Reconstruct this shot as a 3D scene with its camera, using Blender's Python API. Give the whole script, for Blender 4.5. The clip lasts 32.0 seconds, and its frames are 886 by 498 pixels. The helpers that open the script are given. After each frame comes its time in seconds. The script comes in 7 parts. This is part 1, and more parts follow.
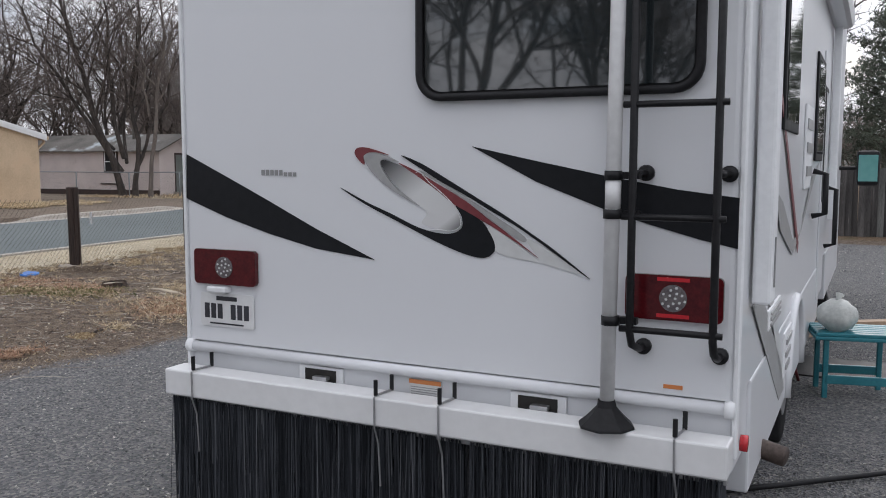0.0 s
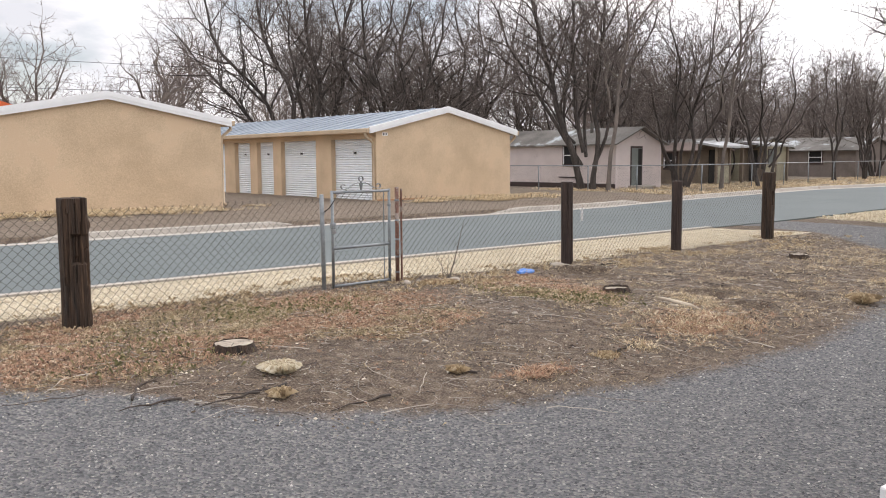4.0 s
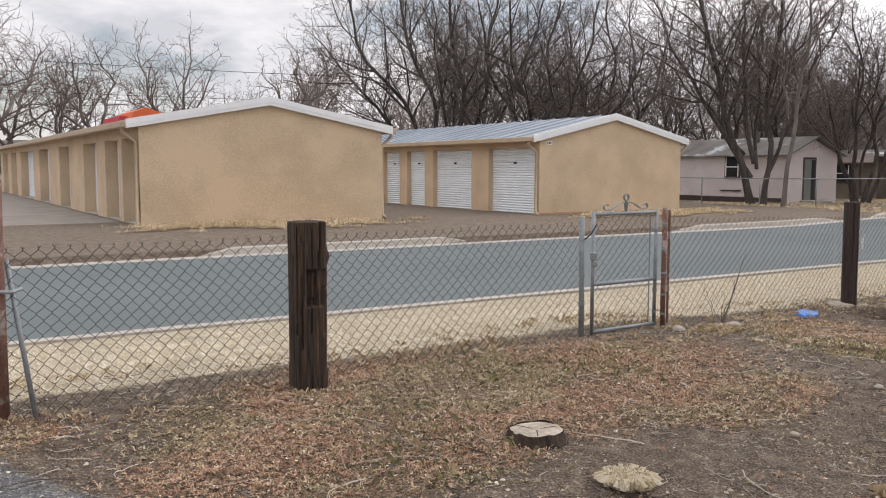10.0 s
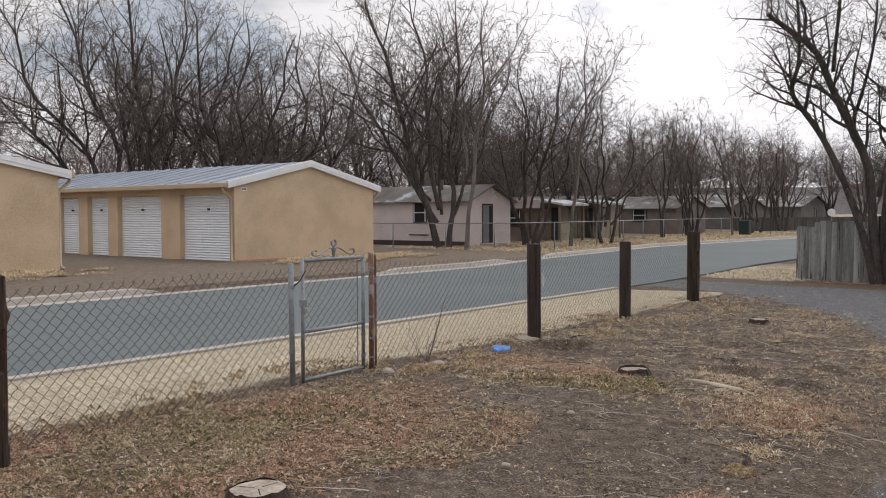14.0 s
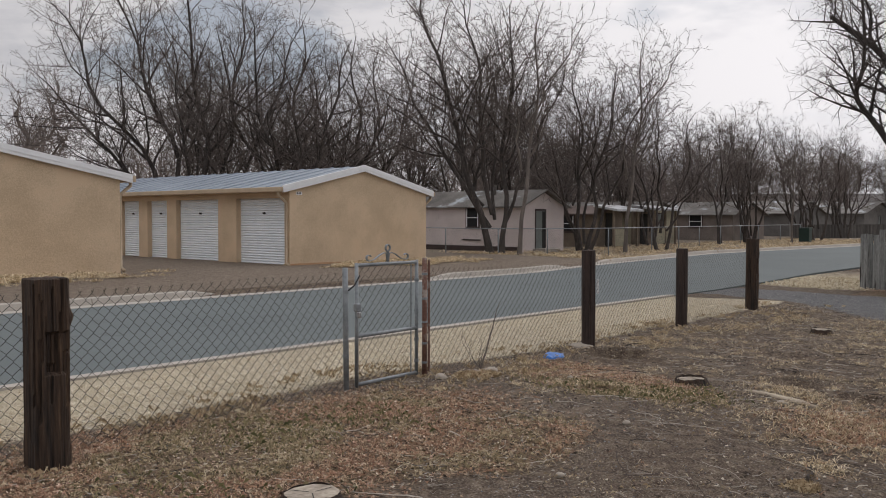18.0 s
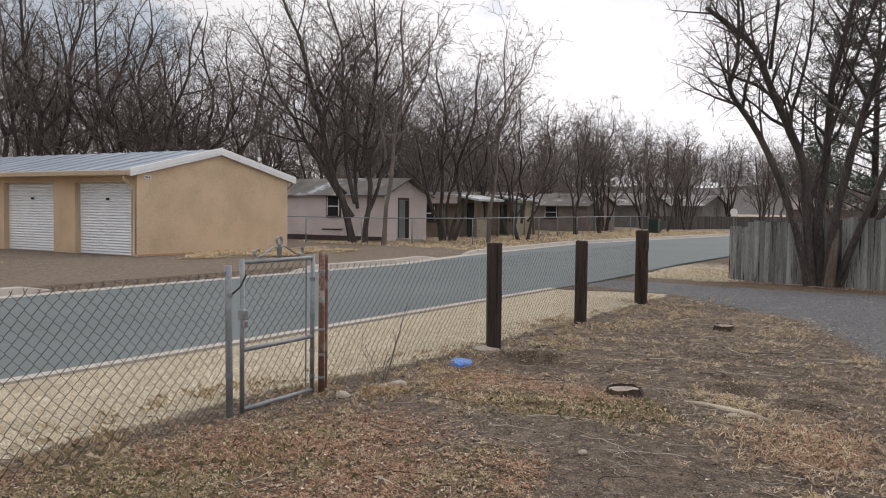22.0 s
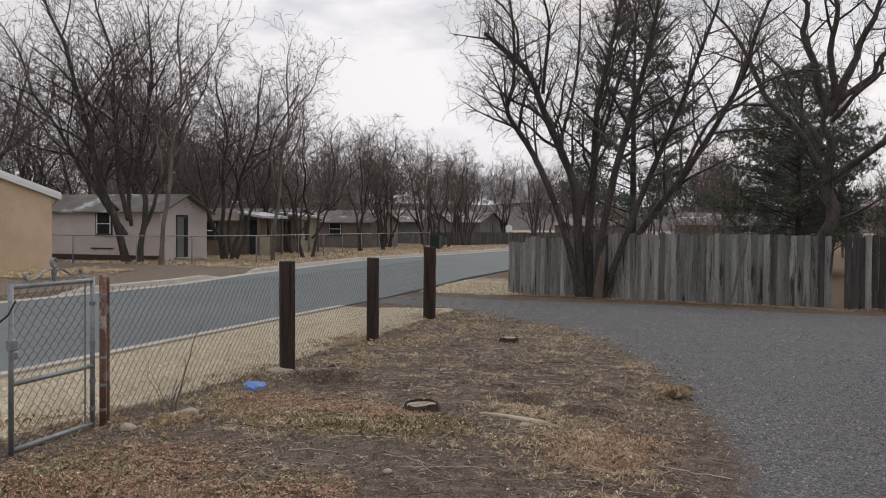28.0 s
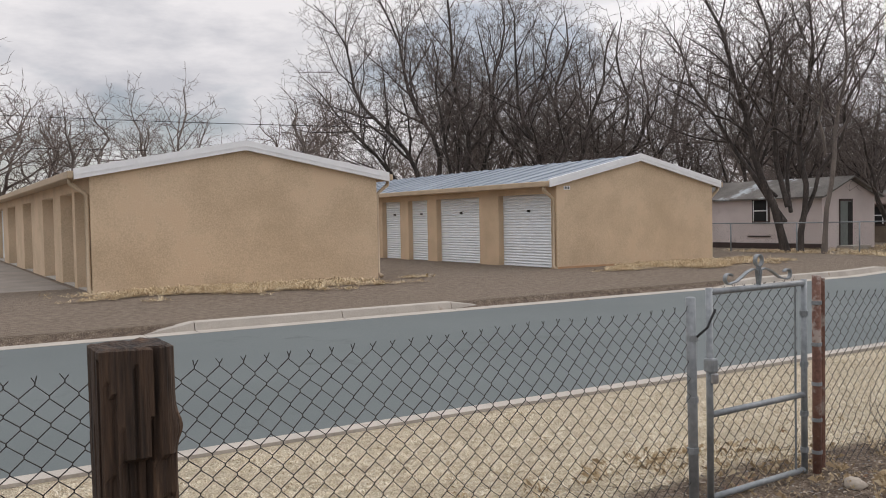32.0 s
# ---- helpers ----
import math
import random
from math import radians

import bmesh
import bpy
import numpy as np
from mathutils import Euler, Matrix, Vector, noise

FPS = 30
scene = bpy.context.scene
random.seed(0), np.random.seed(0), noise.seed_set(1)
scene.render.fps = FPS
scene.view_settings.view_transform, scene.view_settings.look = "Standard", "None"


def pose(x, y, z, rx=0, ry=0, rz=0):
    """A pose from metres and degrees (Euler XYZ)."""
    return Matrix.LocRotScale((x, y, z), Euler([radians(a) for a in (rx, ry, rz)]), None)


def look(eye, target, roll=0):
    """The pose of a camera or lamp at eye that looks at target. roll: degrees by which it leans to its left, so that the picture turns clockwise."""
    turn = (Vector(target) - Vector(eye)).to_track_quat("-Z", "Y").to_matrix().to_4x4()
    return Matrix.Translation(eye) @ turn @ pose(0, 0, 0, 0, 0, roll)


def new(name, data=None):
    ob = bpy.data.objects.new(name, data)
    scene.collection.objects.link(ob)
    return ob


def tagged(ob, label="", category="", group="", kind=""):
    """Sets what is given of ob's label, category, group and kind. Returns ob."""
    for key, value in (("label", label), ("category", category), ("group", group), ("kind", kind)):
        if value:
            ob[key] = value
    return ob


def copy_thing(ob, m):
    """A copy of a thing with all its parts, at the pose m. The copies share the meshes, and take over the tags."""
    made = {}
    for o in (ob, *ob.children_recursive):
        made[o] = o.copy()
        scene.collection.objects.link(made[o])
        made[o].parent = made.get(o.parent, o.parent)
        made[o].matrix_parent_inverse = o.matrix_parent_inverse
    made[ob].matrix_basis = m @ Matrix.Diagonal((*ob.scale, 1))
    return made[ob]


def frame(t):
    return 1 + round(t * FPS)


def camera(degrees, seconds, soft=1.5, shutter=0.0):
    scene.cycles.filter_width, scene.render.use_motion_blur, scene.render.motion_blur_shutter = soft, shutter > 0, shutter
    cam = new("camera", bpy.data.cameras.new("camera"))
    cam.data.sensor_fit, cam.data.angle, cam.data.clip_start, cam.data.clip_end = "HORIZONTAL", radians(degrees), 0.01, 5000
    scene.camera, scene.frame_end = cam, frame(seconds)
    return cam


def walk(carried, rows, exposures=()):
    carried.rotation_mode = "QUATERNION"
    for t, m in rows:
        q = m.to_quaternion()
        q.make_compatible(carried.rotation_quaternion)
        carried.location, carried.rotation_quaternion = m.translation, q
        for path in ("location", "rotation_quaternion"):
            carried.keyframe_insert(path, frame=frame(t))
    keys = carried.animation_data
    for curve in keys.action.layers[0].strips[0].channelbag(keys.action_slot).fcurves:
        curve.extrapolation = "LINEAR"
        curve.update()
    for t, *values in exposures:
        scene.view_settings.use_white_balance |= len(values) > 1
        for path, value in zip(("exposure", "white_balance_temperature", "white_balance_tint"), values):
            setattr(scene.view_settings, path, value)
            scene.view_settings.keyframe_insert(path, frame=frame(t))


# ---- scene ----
cam = camera(54.2, 32.0, soft=1.0)
METRES, EYE, TILT, LEAN, TURN = 8.205, 1.6, 0.0, 0.0, 0.0
ROWS = [
    (0.0, 0.0, 0.0, 0.0, 0.01, -5.65, -0.05),
    (0.5, -0.0101, 0.0132, -0.0037, 6.01, -7.3, -0.44),
    (1.0, -0.0173, 0.0432, -0.0028, 12.84, -7.74, -0.02),
    (1.5, -0.0267, 0.058, -0.0044, 18.52, -9.39, -0.01),
    (2.0, -0.0474, 0.0709, -0.0064, 18.82, -9.45, 0.07),
    (2.5, -0.0788, 0.0805, 0.0005, 19.16, -8.18, 0.01),
    (3.0, -0.1005, 0.0966, -0.0019, 22.11, -6.34, 0.24),
    (3.5, -0.1228, 0.124, -0.0012, 26.78, -6.12, 0.34),
    (5.5, -0.2262, 0.1807, -0.0012, 29.92, -5.72, 0.4),
    (6.0, -0.2539, 0.182, 0.0009, 31.62, -5.26, 0.44),
    (6.5, -0.2709, 0.1745, 0.0019, 32.08, -5.21, 0.37),
    (7.0, -0.2842, 0.1811, -0.0012, 32.1, -5.54, 0.13),
    (7.5, -0.3016, 0.202, 0.001, 33.08, -5.3, -0.01),
    (8.0, -0.3179, 0.2135, -0.0018, 35.27, -6.41, 0.12),
    (8.5, -0.3469, 0.2189, 0.0006, 35.46, -6.28, 0.01),
    (9.0, -0.3691, 0.2251, -0.0006, 35.54, -6.54, 0.04),
    (9.5, -0.3889, 0.2424, 0.0001, 35.47, -6.12, 0.04),
    (10.0, -0.4084, 0.2585, 0.003, 36.21, -5.37, -0.07),
    (10.5, -0.4179, 0.2592, 0.0053, 28.76, -2.7, 0.24),
    (11.0, -0.4206, 0.2636, 0.003, 16.49, -2.17, 0.07),
    (11.5, -0.4196, 0.2639, 0.0045, 15.17, -2.03, 0.03),
    (12.0, -0.4179, 0.2657, 0.004, 12.92, -1.71, 0.28),
    (12.5, -0.4166, 0.2701, 0.0022, 9.78, -2.2, 0.53),
    (13.0, -0.4195, 0.2694, 0.0024, 9.5, -2.17, 0.54),
    (13.5, -0.4217, 0.2644, 0.003, 10.53, -2.05, 0.54),
    (14.0, -0.4276, 0.2626, 0.0026, 16.09, -2.34, 0.18),
    (14.5, -0.4301, 0.2592, 0.0044, 20.29, -1.31, 0.21),
    (15.0, -0.4304, 0.26, 0.0064, 21.4, -0.65, 0.25),
    (15.5, -0.4301, 0.2607, 0.0062, 21.51, -0.6, 0.21),
    (17.5, -0.4307, 0.2592, 0.0043, 21.07, -1.07, -0.22),
    (18.0, -0.4308, 0.2656, 0.0033, 19.55, -2.02, -0.14),
    (18.5, -0.4322, 0.2846, 0.0028, 19.14, -2.11, -0.03),
    (19.0, -0.434, 0.3032, 0.0019, 19.34, -2.52, -0.02),
    (19.5, -0.4414, 0.3183, -0.0011, 18.98, -4.28, -0.28),
    (20.0, -0.4579, 0.3392, 0.0027, 12.93, -1.56, 0.03),
    (20.5, -0.4734, 0.3527, 0.0019, 12.92, -1.75, 0.03),
    (21.0, -0.4882, 0.374, -0.0004, 13.09, -1.75, 0.07),
    (21.5, -0.5052, 0.3942, 0.0007, 13.08, -1.86, 0.07),
    (22.0, -0.527, 0.396, 0.0014, 9.8, -2.66, -0.7),
    (22.5, -0.5352, 0.3936, 0.0019, 8.21, -2.96, -0.73),
    (23.0, -0.5372, 0.3955, 0.0023, 8.25, -3.01, -0.73),
    (23.5, -0.5376, 0.3959, 0.002, 7.54, -3.02, -0.71),
    (24.0, -0.5378, 0.3967, 0.0013, 6.22, -3.18, -0.68),
    (24.5, -0.5377, 0.3966, 0.002, 5.65, -2.91, -0.69),
    (25.0, -0.5367, 0.3979, 0.0035, 2.21, -1.09, -1.24),
    (25.5, -0.5336, 0.4019, 0.0031, -4.33, -0.09, -2.0),
    (27.5, -0.5369, 0.3971, 0.0041, -5.29, -0.56, -0.01),
    (28.0, -0.541, 0.4031, 0.0023, -4.5, -1.41, -0.48),
    (28.5, -0.5458, 0.4224, 0.0043, 2.36, -0.44, 0.39),
    (29.0, -0.5495, 0.4468, 0.0048, 8.78, -1.62, 1.55),
    (29.5, -0.5583, 0.4708, 0.0005, 9.77, -2.7, 1.85),
    (30.0, -0.5712, 0.5026, -0.0002, 9.84, -2.96, 1.78),
    (30.5, -0.5765, 0.5326, -0.0016, 14.16, -3.63, 1.29),
    (31.0, -0.5884, 0.5567, -0.0014, 24.0, -4.65, 0.92),
    (31.5, -0.6127, 0.5683, -0.0008, 29.29, -3.69, 0.98),
    (32.0, -0.635, 0.5714, 0.0017, 36.55, -2.02, 1.12),
]
EXPOSURES = [(0, -0.1, 6200, 13), (0.4, 0.2, 6300, 14), (1, 0.58, 6400, 14), (2, 0.68, 6560, 14), (3, 0.6, 6600, 14), (4.2, 0.4, 6600, 14), (6, 0.1, 6580, 14), (7, 0.03, 6580, 14), (9, 0.1, 6560, 14), (10, 0.1, 6560, 14), (11, -0.48, 6540, 14), (12, -0.37, 6540, 14), (13, -0.36, 6540, 14), (14, -0.24, 6540, 14), (15, -0.46, 6540, 14), (18, -0.55, 6540, 14), (19, -0.28, 6540, 14), (20, 0.0, 6560, 14), (21, -0.3, 6560, 14), (22, -0.2, 6560, 14), (23, 0, 6560, 14), (24, -0.1, 6560, 14), (25, -0.18, 6540, 14), (26.5, -0.4, 6540, 14), (28, -0.52, 6540, 14), (29, -0.36, 6540, 14), (30, -0.15, 6560, 14), (31, -0.13, 6560, 14), (32, -0.18, 6560, 14)]
walk(cam, [(t, pose(0, 0, EYE, TILT, LEAN, TURN) @ pose(METRES * x, METRES * y, METRES * z, 90 + pitch, roll, yaw)) for t, x, y, z, yaw, pitch, roll in ROWS], EXPOSURES)

# ---- light ----
SUN_AZ, SUN_EL = radians(24), radians(26)
world = bpy.data.worlds.new("overcast_sky")
scene.world = world
world.use_nodes = True
wn, wl = world.node_tree.nodes, world.node_tree.links
wn.clear()
w_out = wn.new("ShaderNodeOutputWorld")
w_sky = wn.new("ShaderNodeTexSky")
w_sky.sky_type, w_sky.sun_disc, w_sky.sun_elevation, w_sky.sun_rotation = "NISHITA", False, SUN_EL, SUN_AZ
w_bg_sky = wn.new("ShaderNodeBackground")
w_bg_sky.inputs["Strength"].default_value = 0.09
wl.new(w_sky.outputs[0], w_bg_sky.inputs["Color"])
w_co = wn.new("ShaderNodeTexCoord")
w_map = wn.new("ShaderNodeMapping")
w_map.inputs["Scale"].default_value = (1.0, 1.0, 3.2)
wl.new(w_co.outputs["Generated"], w_map.inputs["Vector"])
w_n1 = wn.new("ShaderNodeTexNoise")
w_n1.inputs["Scale"].default_value, w_n1.inputs["Detail"].default_value, w_n1.inputs["Roughness"].default_value = 3.4, 8, 0.6
wl.new(w_map.outputs[0], w_n1.inputs["Vector"])
w_r1 = wn.new("ShaderNodeValToRGB")
w_r1.color_ramp.elements[0].position, w_r1.color_ramp.elements[0].color = 0.36, (0.64, 0.66, 0.70, 1)
w_r1.color_ramp.elements[1].position, w_r1.color_ramp.elements[1].color = 0.56, (0.97, 0.97, 0.975, 1)
wl.new(w_n1.outputs["Fac"], w_r1.inputs["Fac"])
w_bg_cloud = wn.new("ShaderNodeBackground")
w_bg_cloud.inputs["Strength"].default_value = 1.0
wl.new(w_r1.outputs[0], w_bg_cloud.inputs["Color"])
# an overcast sky is brighter overhead than at the horizon
w_sep = wn.new("ShaderNodeSeparateXYZ")
wl.new(w_co.outputs["Generated"], w_sep.inputs[0])
w_el = wn.new("ShaderNodeMapRange")
w_el.inputs["From Min"].default_value, w_el.inputs["From Max"].default_value = 0.3, 1.0
w_el.inputs["To Min"].default_value, w_el.inputs["To Max"].default_value = 1.0, 2.1
wl.new(w_sep.outputs["Z"], w_el.inputs["Value"])
# and brighter round the veiled sun
w_dot = wn.new("ShaderNodeVectorMath")
w_dot.operation, w_dot.inputs[1].default_value = "DOT_PRODUCT", (math.sin(SUN_AZ) * math.cos(SUN_EL), math.cos(SUN_AZ) * math.cos(SUN_EL), math.sin(SUN_EL))
wl.new(w_co.outputs["Generated"], w_dot.inputs[0])
w_glow = wn.new("ShaderNodeMapRange")
w_glow.interpolation_type = "SMOOTHSTEP"
w_glow.inputs["From Min"].default_value, w_glow.inputs["From Max"].default_value = 0.5, 1.0
w_glow.inputs["To Min"].default_value, w_glow.inputs["To Max"].default_value = 0.97, 1.42
wl.new(w_dot.outputs["Value"], w_glow.inputs["Value"])
w_mul = wn.new("ShaderNodeMath")
w_mul.operation = "MULTIPLY"
wl.new(w_el.outputs[0], w_mul.inputs[0]), wl.new(w_glow.outputs[0], w_mul.inputs[1])
wl.new(w_mul.outputs[0], w_bg_cloud.inputs["Strength"])
w_n2 = wn.new("ShaderNodeTexNoise")
w_n2.inputs["Scale"].default_value, w_n2.inputs["Detail"].default_value = 3.4, 6
w_map2 = wn.new("ShaderNodeMapping")
w_map2.inputs["Location"].default_value, w_map2.inputs["Scale"].default_value = (3.1, 1.7, 0.4), (1, 1, 2.5)
wl.new(w_co.outputs["Generated"], w_map2.inputs["Vector"])
wl.new(w_map2.outputs[0], w_n2.inputs["Vector"])
w_r2 = wn.new("ShaderNodeValToRGB")
w_r2.color_ramp.elements[0].position, w_r2.color_ramp.elements[0].color = 0.36, (0.42, 0.42, 0.42, 1)
w_r2.color_ramp.elements[1].position, w_r2.color_ramp.elements[1].color = 0.44, (1, 1, 1, 1)
wl.new(w_n2.outputs["Fac"], w_r2.inputs["Fac"])
w_mix = wn.new("ShaderNodeMixShader")
wl.new(w_r2.outputs[0], w_mix.inputs[0])
wl.new(w_bg_sky.outputs[0], w_mix.inputs[1])
wl.new(w_bg_cloud.outputs[0], w_mix.inputs[2])
wl.new(w_mix.outputs[0], w_out.inputs["Surface"])

sun = new("sun", bpy.data.lights.new("sun", "SUN"))
sun.data.energy, sun.data.angle, sun.data.color = 0.8, radians(14), (1.0, 0.95, 0.88)
sun_way = Vector((math.sin(SUN_AZ) * math.cos(SUN_EL), math.cos(SUN_AZ) * math.cos(SUN_EL), math.sin(SUN_EL)))
sun.matrix_world = look(sun_way * 200, (0, 0, 0))

# ---- materials ----
def surf(name, a, b, rough=0.8, scale=6.0, fine=60.0, bump=0.2, metal=0.0, rand=0.0, stretch=(1, 1, 1), spot=None, spot_scale=3.0, spot_cut=0.6, dist=0.01, coat=0.0, spec=0.5, vary=1.0):
    """A procedural surface: two colours mixed by coarse and fine noise, optional stains, relief and a shift from piece to piece."""
    m = bpy.data.materials.new(name)
    m.use_nodes = True
    n, l = m.node_tree.nodes, m.node_tree.links
    bs = n["Principled BSDF"]
    co = n.new("ShaderNodeTexCoord")
    mp = n.new("ShaderNodeMapping")
    mp.inputs["Scale"].default_value = stretch
    l.new(co.outputs["Object"], mp.inputs["Vector"])
    vec = mp.outputs[0]
    if rand:
        oi = n.new("ShaderNodeObjectInfo")
        add = n.new("ShaderNodeVectorMath")
        add.operation = "ADD"
        sc = n.new("ShaderNodeMath")
        sc.operation, sc.inputs[1].default_value = "MULTIPLY", 37.0
        l.new(oi.outputs["Random"], sc.inputs[0])
        l.new(vec, add.inputs[0])
        l.new(sc.outputs[0], add.inputs[1])
        vec = add.outputs[0]
    n1 = n.new("ShaderNodeTexNoise")
    n1.inputs["Scale"].default_value, n1.inputs["Detail"].default_value = scale, 5
    n2 = n.new("ShaderNodeTexNoise")
    n2.inputs["Scale"].default_value, n2.inputs["Detail"].default_value = fine, 4
    l.new(vec, n1.inputs["Vector"]), l.new(vec, n2.inputs["Vector"])
    mx = n.new("ShaderNodeMath")
    mx.operation = "MULTIPLY_ADD"
    mx.inputs[1].default_value = 0.45
    half = n.new("ShaderNodeMath")
    half.operation, half.inputs[1].default_value = "MULTIPLY", 0.55
    l.new(n1.outputs["Fac"], half.inputs[0])
    l.new(n2.outputs["Fac"], mx.inputs[0]), l.new(half.outputs[0], mx.inputs[2])
    rp = n.new("ShaderNodeValToRGB")
    rp.color_ramp.elements[0].position, rp.color_ramp.elements[0].color = 0.36, (*a, 1)
    rp.color_ramp.elements[1].position, rp.color_ramp.elements[1].color = 0.64, (*b, 1)
    l.new(mx.outputs[0], rp.inputs["Fac"])
    col = rp.outputs[0]
    if spot:
        n3 = n.new("ShaderNodeTexNoise")
        n3.inputs["Scale"].default_value, n3.inputs["Detail"].default_value, n3.inputs["Roughness"].default_value = spot_scale, 8, 0.65
        l.new(vec, n3.inputs["Vector"])
        r3 = n.new("ShaderNodeValToRGB")
        r3.color_ramp.elements[0].position, r3.color_ramp.elements[1].position = spot_cut, spot_cut + 0.08
        l.new(n3.outputs["Fac"], r3.inputs["Fac"])
        ms = n.new("ShaderNodeMix")
        ms.data_type = "RGBA"
        l.new(r3.outputs[0], ms.inputs["Factor"])
        l.new(col, ms.inputs["A"])
        ms.inputs["B"].default_value = (*spot, 1)
        col = ms.outputs["Result"]
    if rand:
        hs = n.new("ShaderNodeHueSaturation")
        mr = n.new("ShaderNodeMapRange")
        mr.inputs["To Min"].default_value, mr.inputs["To Max"].default_value = 1 - rand, 1 + rand
        l.new(oi.outputs["Random"], mr.inputs["Value"])
        l.new(mr.outputs[0], hs.inputs["Value"])
        l.new(col, hs.inputs["Color"])
        col = hs.outputs[0]
    l.new(col, bs.inputs["Base Color"])
    rr = n.new("ShaderNodeMapRange")
    rr.inputs["To Min"].default_value, rr.inputs["To Max"].default_value = max(0.02, rough - 0.12 * vary), min(1, rough + 0.1 * vary)
    l.new(n1.outputs["Fac"], rr.inputs["Value"])
    l.new(rr.outputs[0], bs.inputs["Roughness"])
    bs.inputs["Metallic"].default_value = metal
    bs.inputs["Coat Weight"].default_value = coat
    bs.inputs["Specular IOR Level"].default_value = spec
    if bump:
        bp = n.new("ShaderNodeBump")
        bp.inputs["Strength"].default_value, bp.inputs["Distance"].default_value = bump, dist
        l.new(mx.outputs[0], bp.inputs["Height"])
        l.new(bp.outputs[0], bs.inputs["Normal"])
    return m


def island(name, stops, rough=0.9):
    """Colour picked piece by piece within one joined mesh."""
    m = bpy.data.materials.new(name)
    m.use_nodes = True
    n, l = m.node_tree.nodes, m.node_tree.links
    b = n["Principled BSDF"]
    b.inputs["Roughness"].default_value = rough
    b.inputs["Specular IOR Level"].default_value = 0.25
    g = n.new("ShaderNodeNewGeometry")
    r = n.new("ShaderNodeValToRGB")
    while len(r.color_ramp.elements) < len(stops):
        r.color_ramp.elements.new(0.5)
    for e, (p, c) in zip(r.color_ramp.elements, stops):
        e.position, e.color = p, (*c, 1)
    l.new(g.outputs["Random Per Island"], r.inputs["Fac"])
    l.new(r.outputs[0], b.inputs["Base Color"])
    return m


BARK = surf("bark", (0.026, 0.022, 0.020), (0.100, 0.083, 0.074), 0.95, 5, 34, 1.0, stretch=(1, 1, 0.3), dist=0.03, spot=(0.155, 0.132, 0.118), spot_scale=9, spot_cut=0.60)
BARK_GREY = surf("grey_bark", (0.10, 0.085, 0.077), (0.22, 0.185, 0.16), 0.95, 3, 30, 0.5, stretch=(1, 1, 0.35), dist=0.03)
TWIG = surf("twig_bark", (0.085, 0.069, 0.061), (0.185, 0.152, 0.135), 0.95, 1.5, 20, 0)
TWIG_BIG = surf("dark_twig_bark", (0.060, 0.048, 0.043), (0.135, 0.110, 0.098), 0.95, 1.5, 20, 0)
TWIG_RED = surf("reddish_twig_bark", (0.115, 0.09, 0.08), (0.22, 0.178, 0.16), 0.95, 1.5, 20, 0)
STUCCO = surf("tan_stucco", (0.49, 0.37, 0.245), (0.68, 0.525, 0.365), 0.92, 1.1, 34, 0.9, spot=(0.63, 0.475, 0.325), spot_scale=1.1, spot_cut=0.55, dist=0.012)
STUCCO_RED = surf("clay_stained_stucco", (0.42, 0.23, 0.12), (0.50, 0.31, 0.18), 0.92, 2.1, 60, 0.4)
WHITE_TRIM = surf("white_metal_trim", (0.76, 0.77, 0.78), (0.85, 0.86, 0.87), 0.5, 3, 40, 0.05)
TAN_TRIM = surf("tan_gutter_paint", (0.40, 0.31, 0.21), (0.50, 0.39, 0.27), 0.55, 2, 40, 0.05)
ROOF_METAL = surf("galvanised_roof_sheet", (0.17, 0.205, 0.245), (0.33, 0.375, 0.425), 0.55, 0.5, 12, 0.05, metal=0.3, stretch=(1, 6, 1))
ROLL_DOOR = surf("white_roll_door_paint", (0.70, 0.75, 0.80), (0.80, 0.84, 0.88), 0.5, 2, 30, 0.03)
# near-black: shade coloured into openings, and latches, printed bars, cracks
DARK_GAP = surf("black_parts_and_shade", (0.015, 0.014, 0.013), (0.03, 0.027, 0.025), 0.9, 3, 30, 0)
ASPHALT = surf("grey_green_asphalt", (0.088, 0.106, 0.107), (0.122, 0.142, 0.142), 0.9, 0.35, 120, 0.4, spot=(0.085, 0.098, 0.098), spot_scale=0.8, spot_cut=0.60, dist=0.004)
OLD_ASPHALT = surf("worn_brown_asphalt", (0.18, 0.157, 0.134), (0.29, 0.255, 0.22), 0.95, 1.3, 70, 0.5, spot=(0.33, 0.27, 0.21), spot_scale=0.7, spot_cut=0.60, dist=0.008)
CONCRETE = surf("kerb_concrete", (0.34, 0.31, 0.27), (0.46, 0.42, 0.37), 0.9, 2, 60, 0.3, spot=(0.28, 0.22, 0.17), spot_scale=2.0, spot_cut=0.62)
PINK_WALL = surf("pale_pink_plaster", (0.58, 0.51, 0.49), (0.70, 0.62, 0.595), 0.9, 1.2, 40, 0.2, spot=(0.50, 0.43, 0.41), spot_scale=0.8, spot_cut=0.6)
OLD_ROOF = surf("weathered_sheet_roof", (0.075, 0.068, 0.06), (0.20, 0.185, 0.165), 0.75, 1.1, 20, 0.1, spot=(0.42, 0.46, 0.48), spot_scale=0.55, spot_cut=0.56, metal=0.1)
RV_WHITE = surf("rv_white_gelcoat", (0.72, 0.73, 0.75), (0.73, 0.74, 0.76), 0.3, 0.8, 6, 0.0, coat=0.2, vary=0.1)

# ---- helpers of this scene ----
ROAD_TURN = 68.0
RM = pose(0, 0, 0, 0, 0, ROAD_TURN)      # local x runs along the road, local y across it


def at_road(u, n, z=0.0, turn=0.0):
    return RM @ pose(u, n, z, 0, 0, turn)


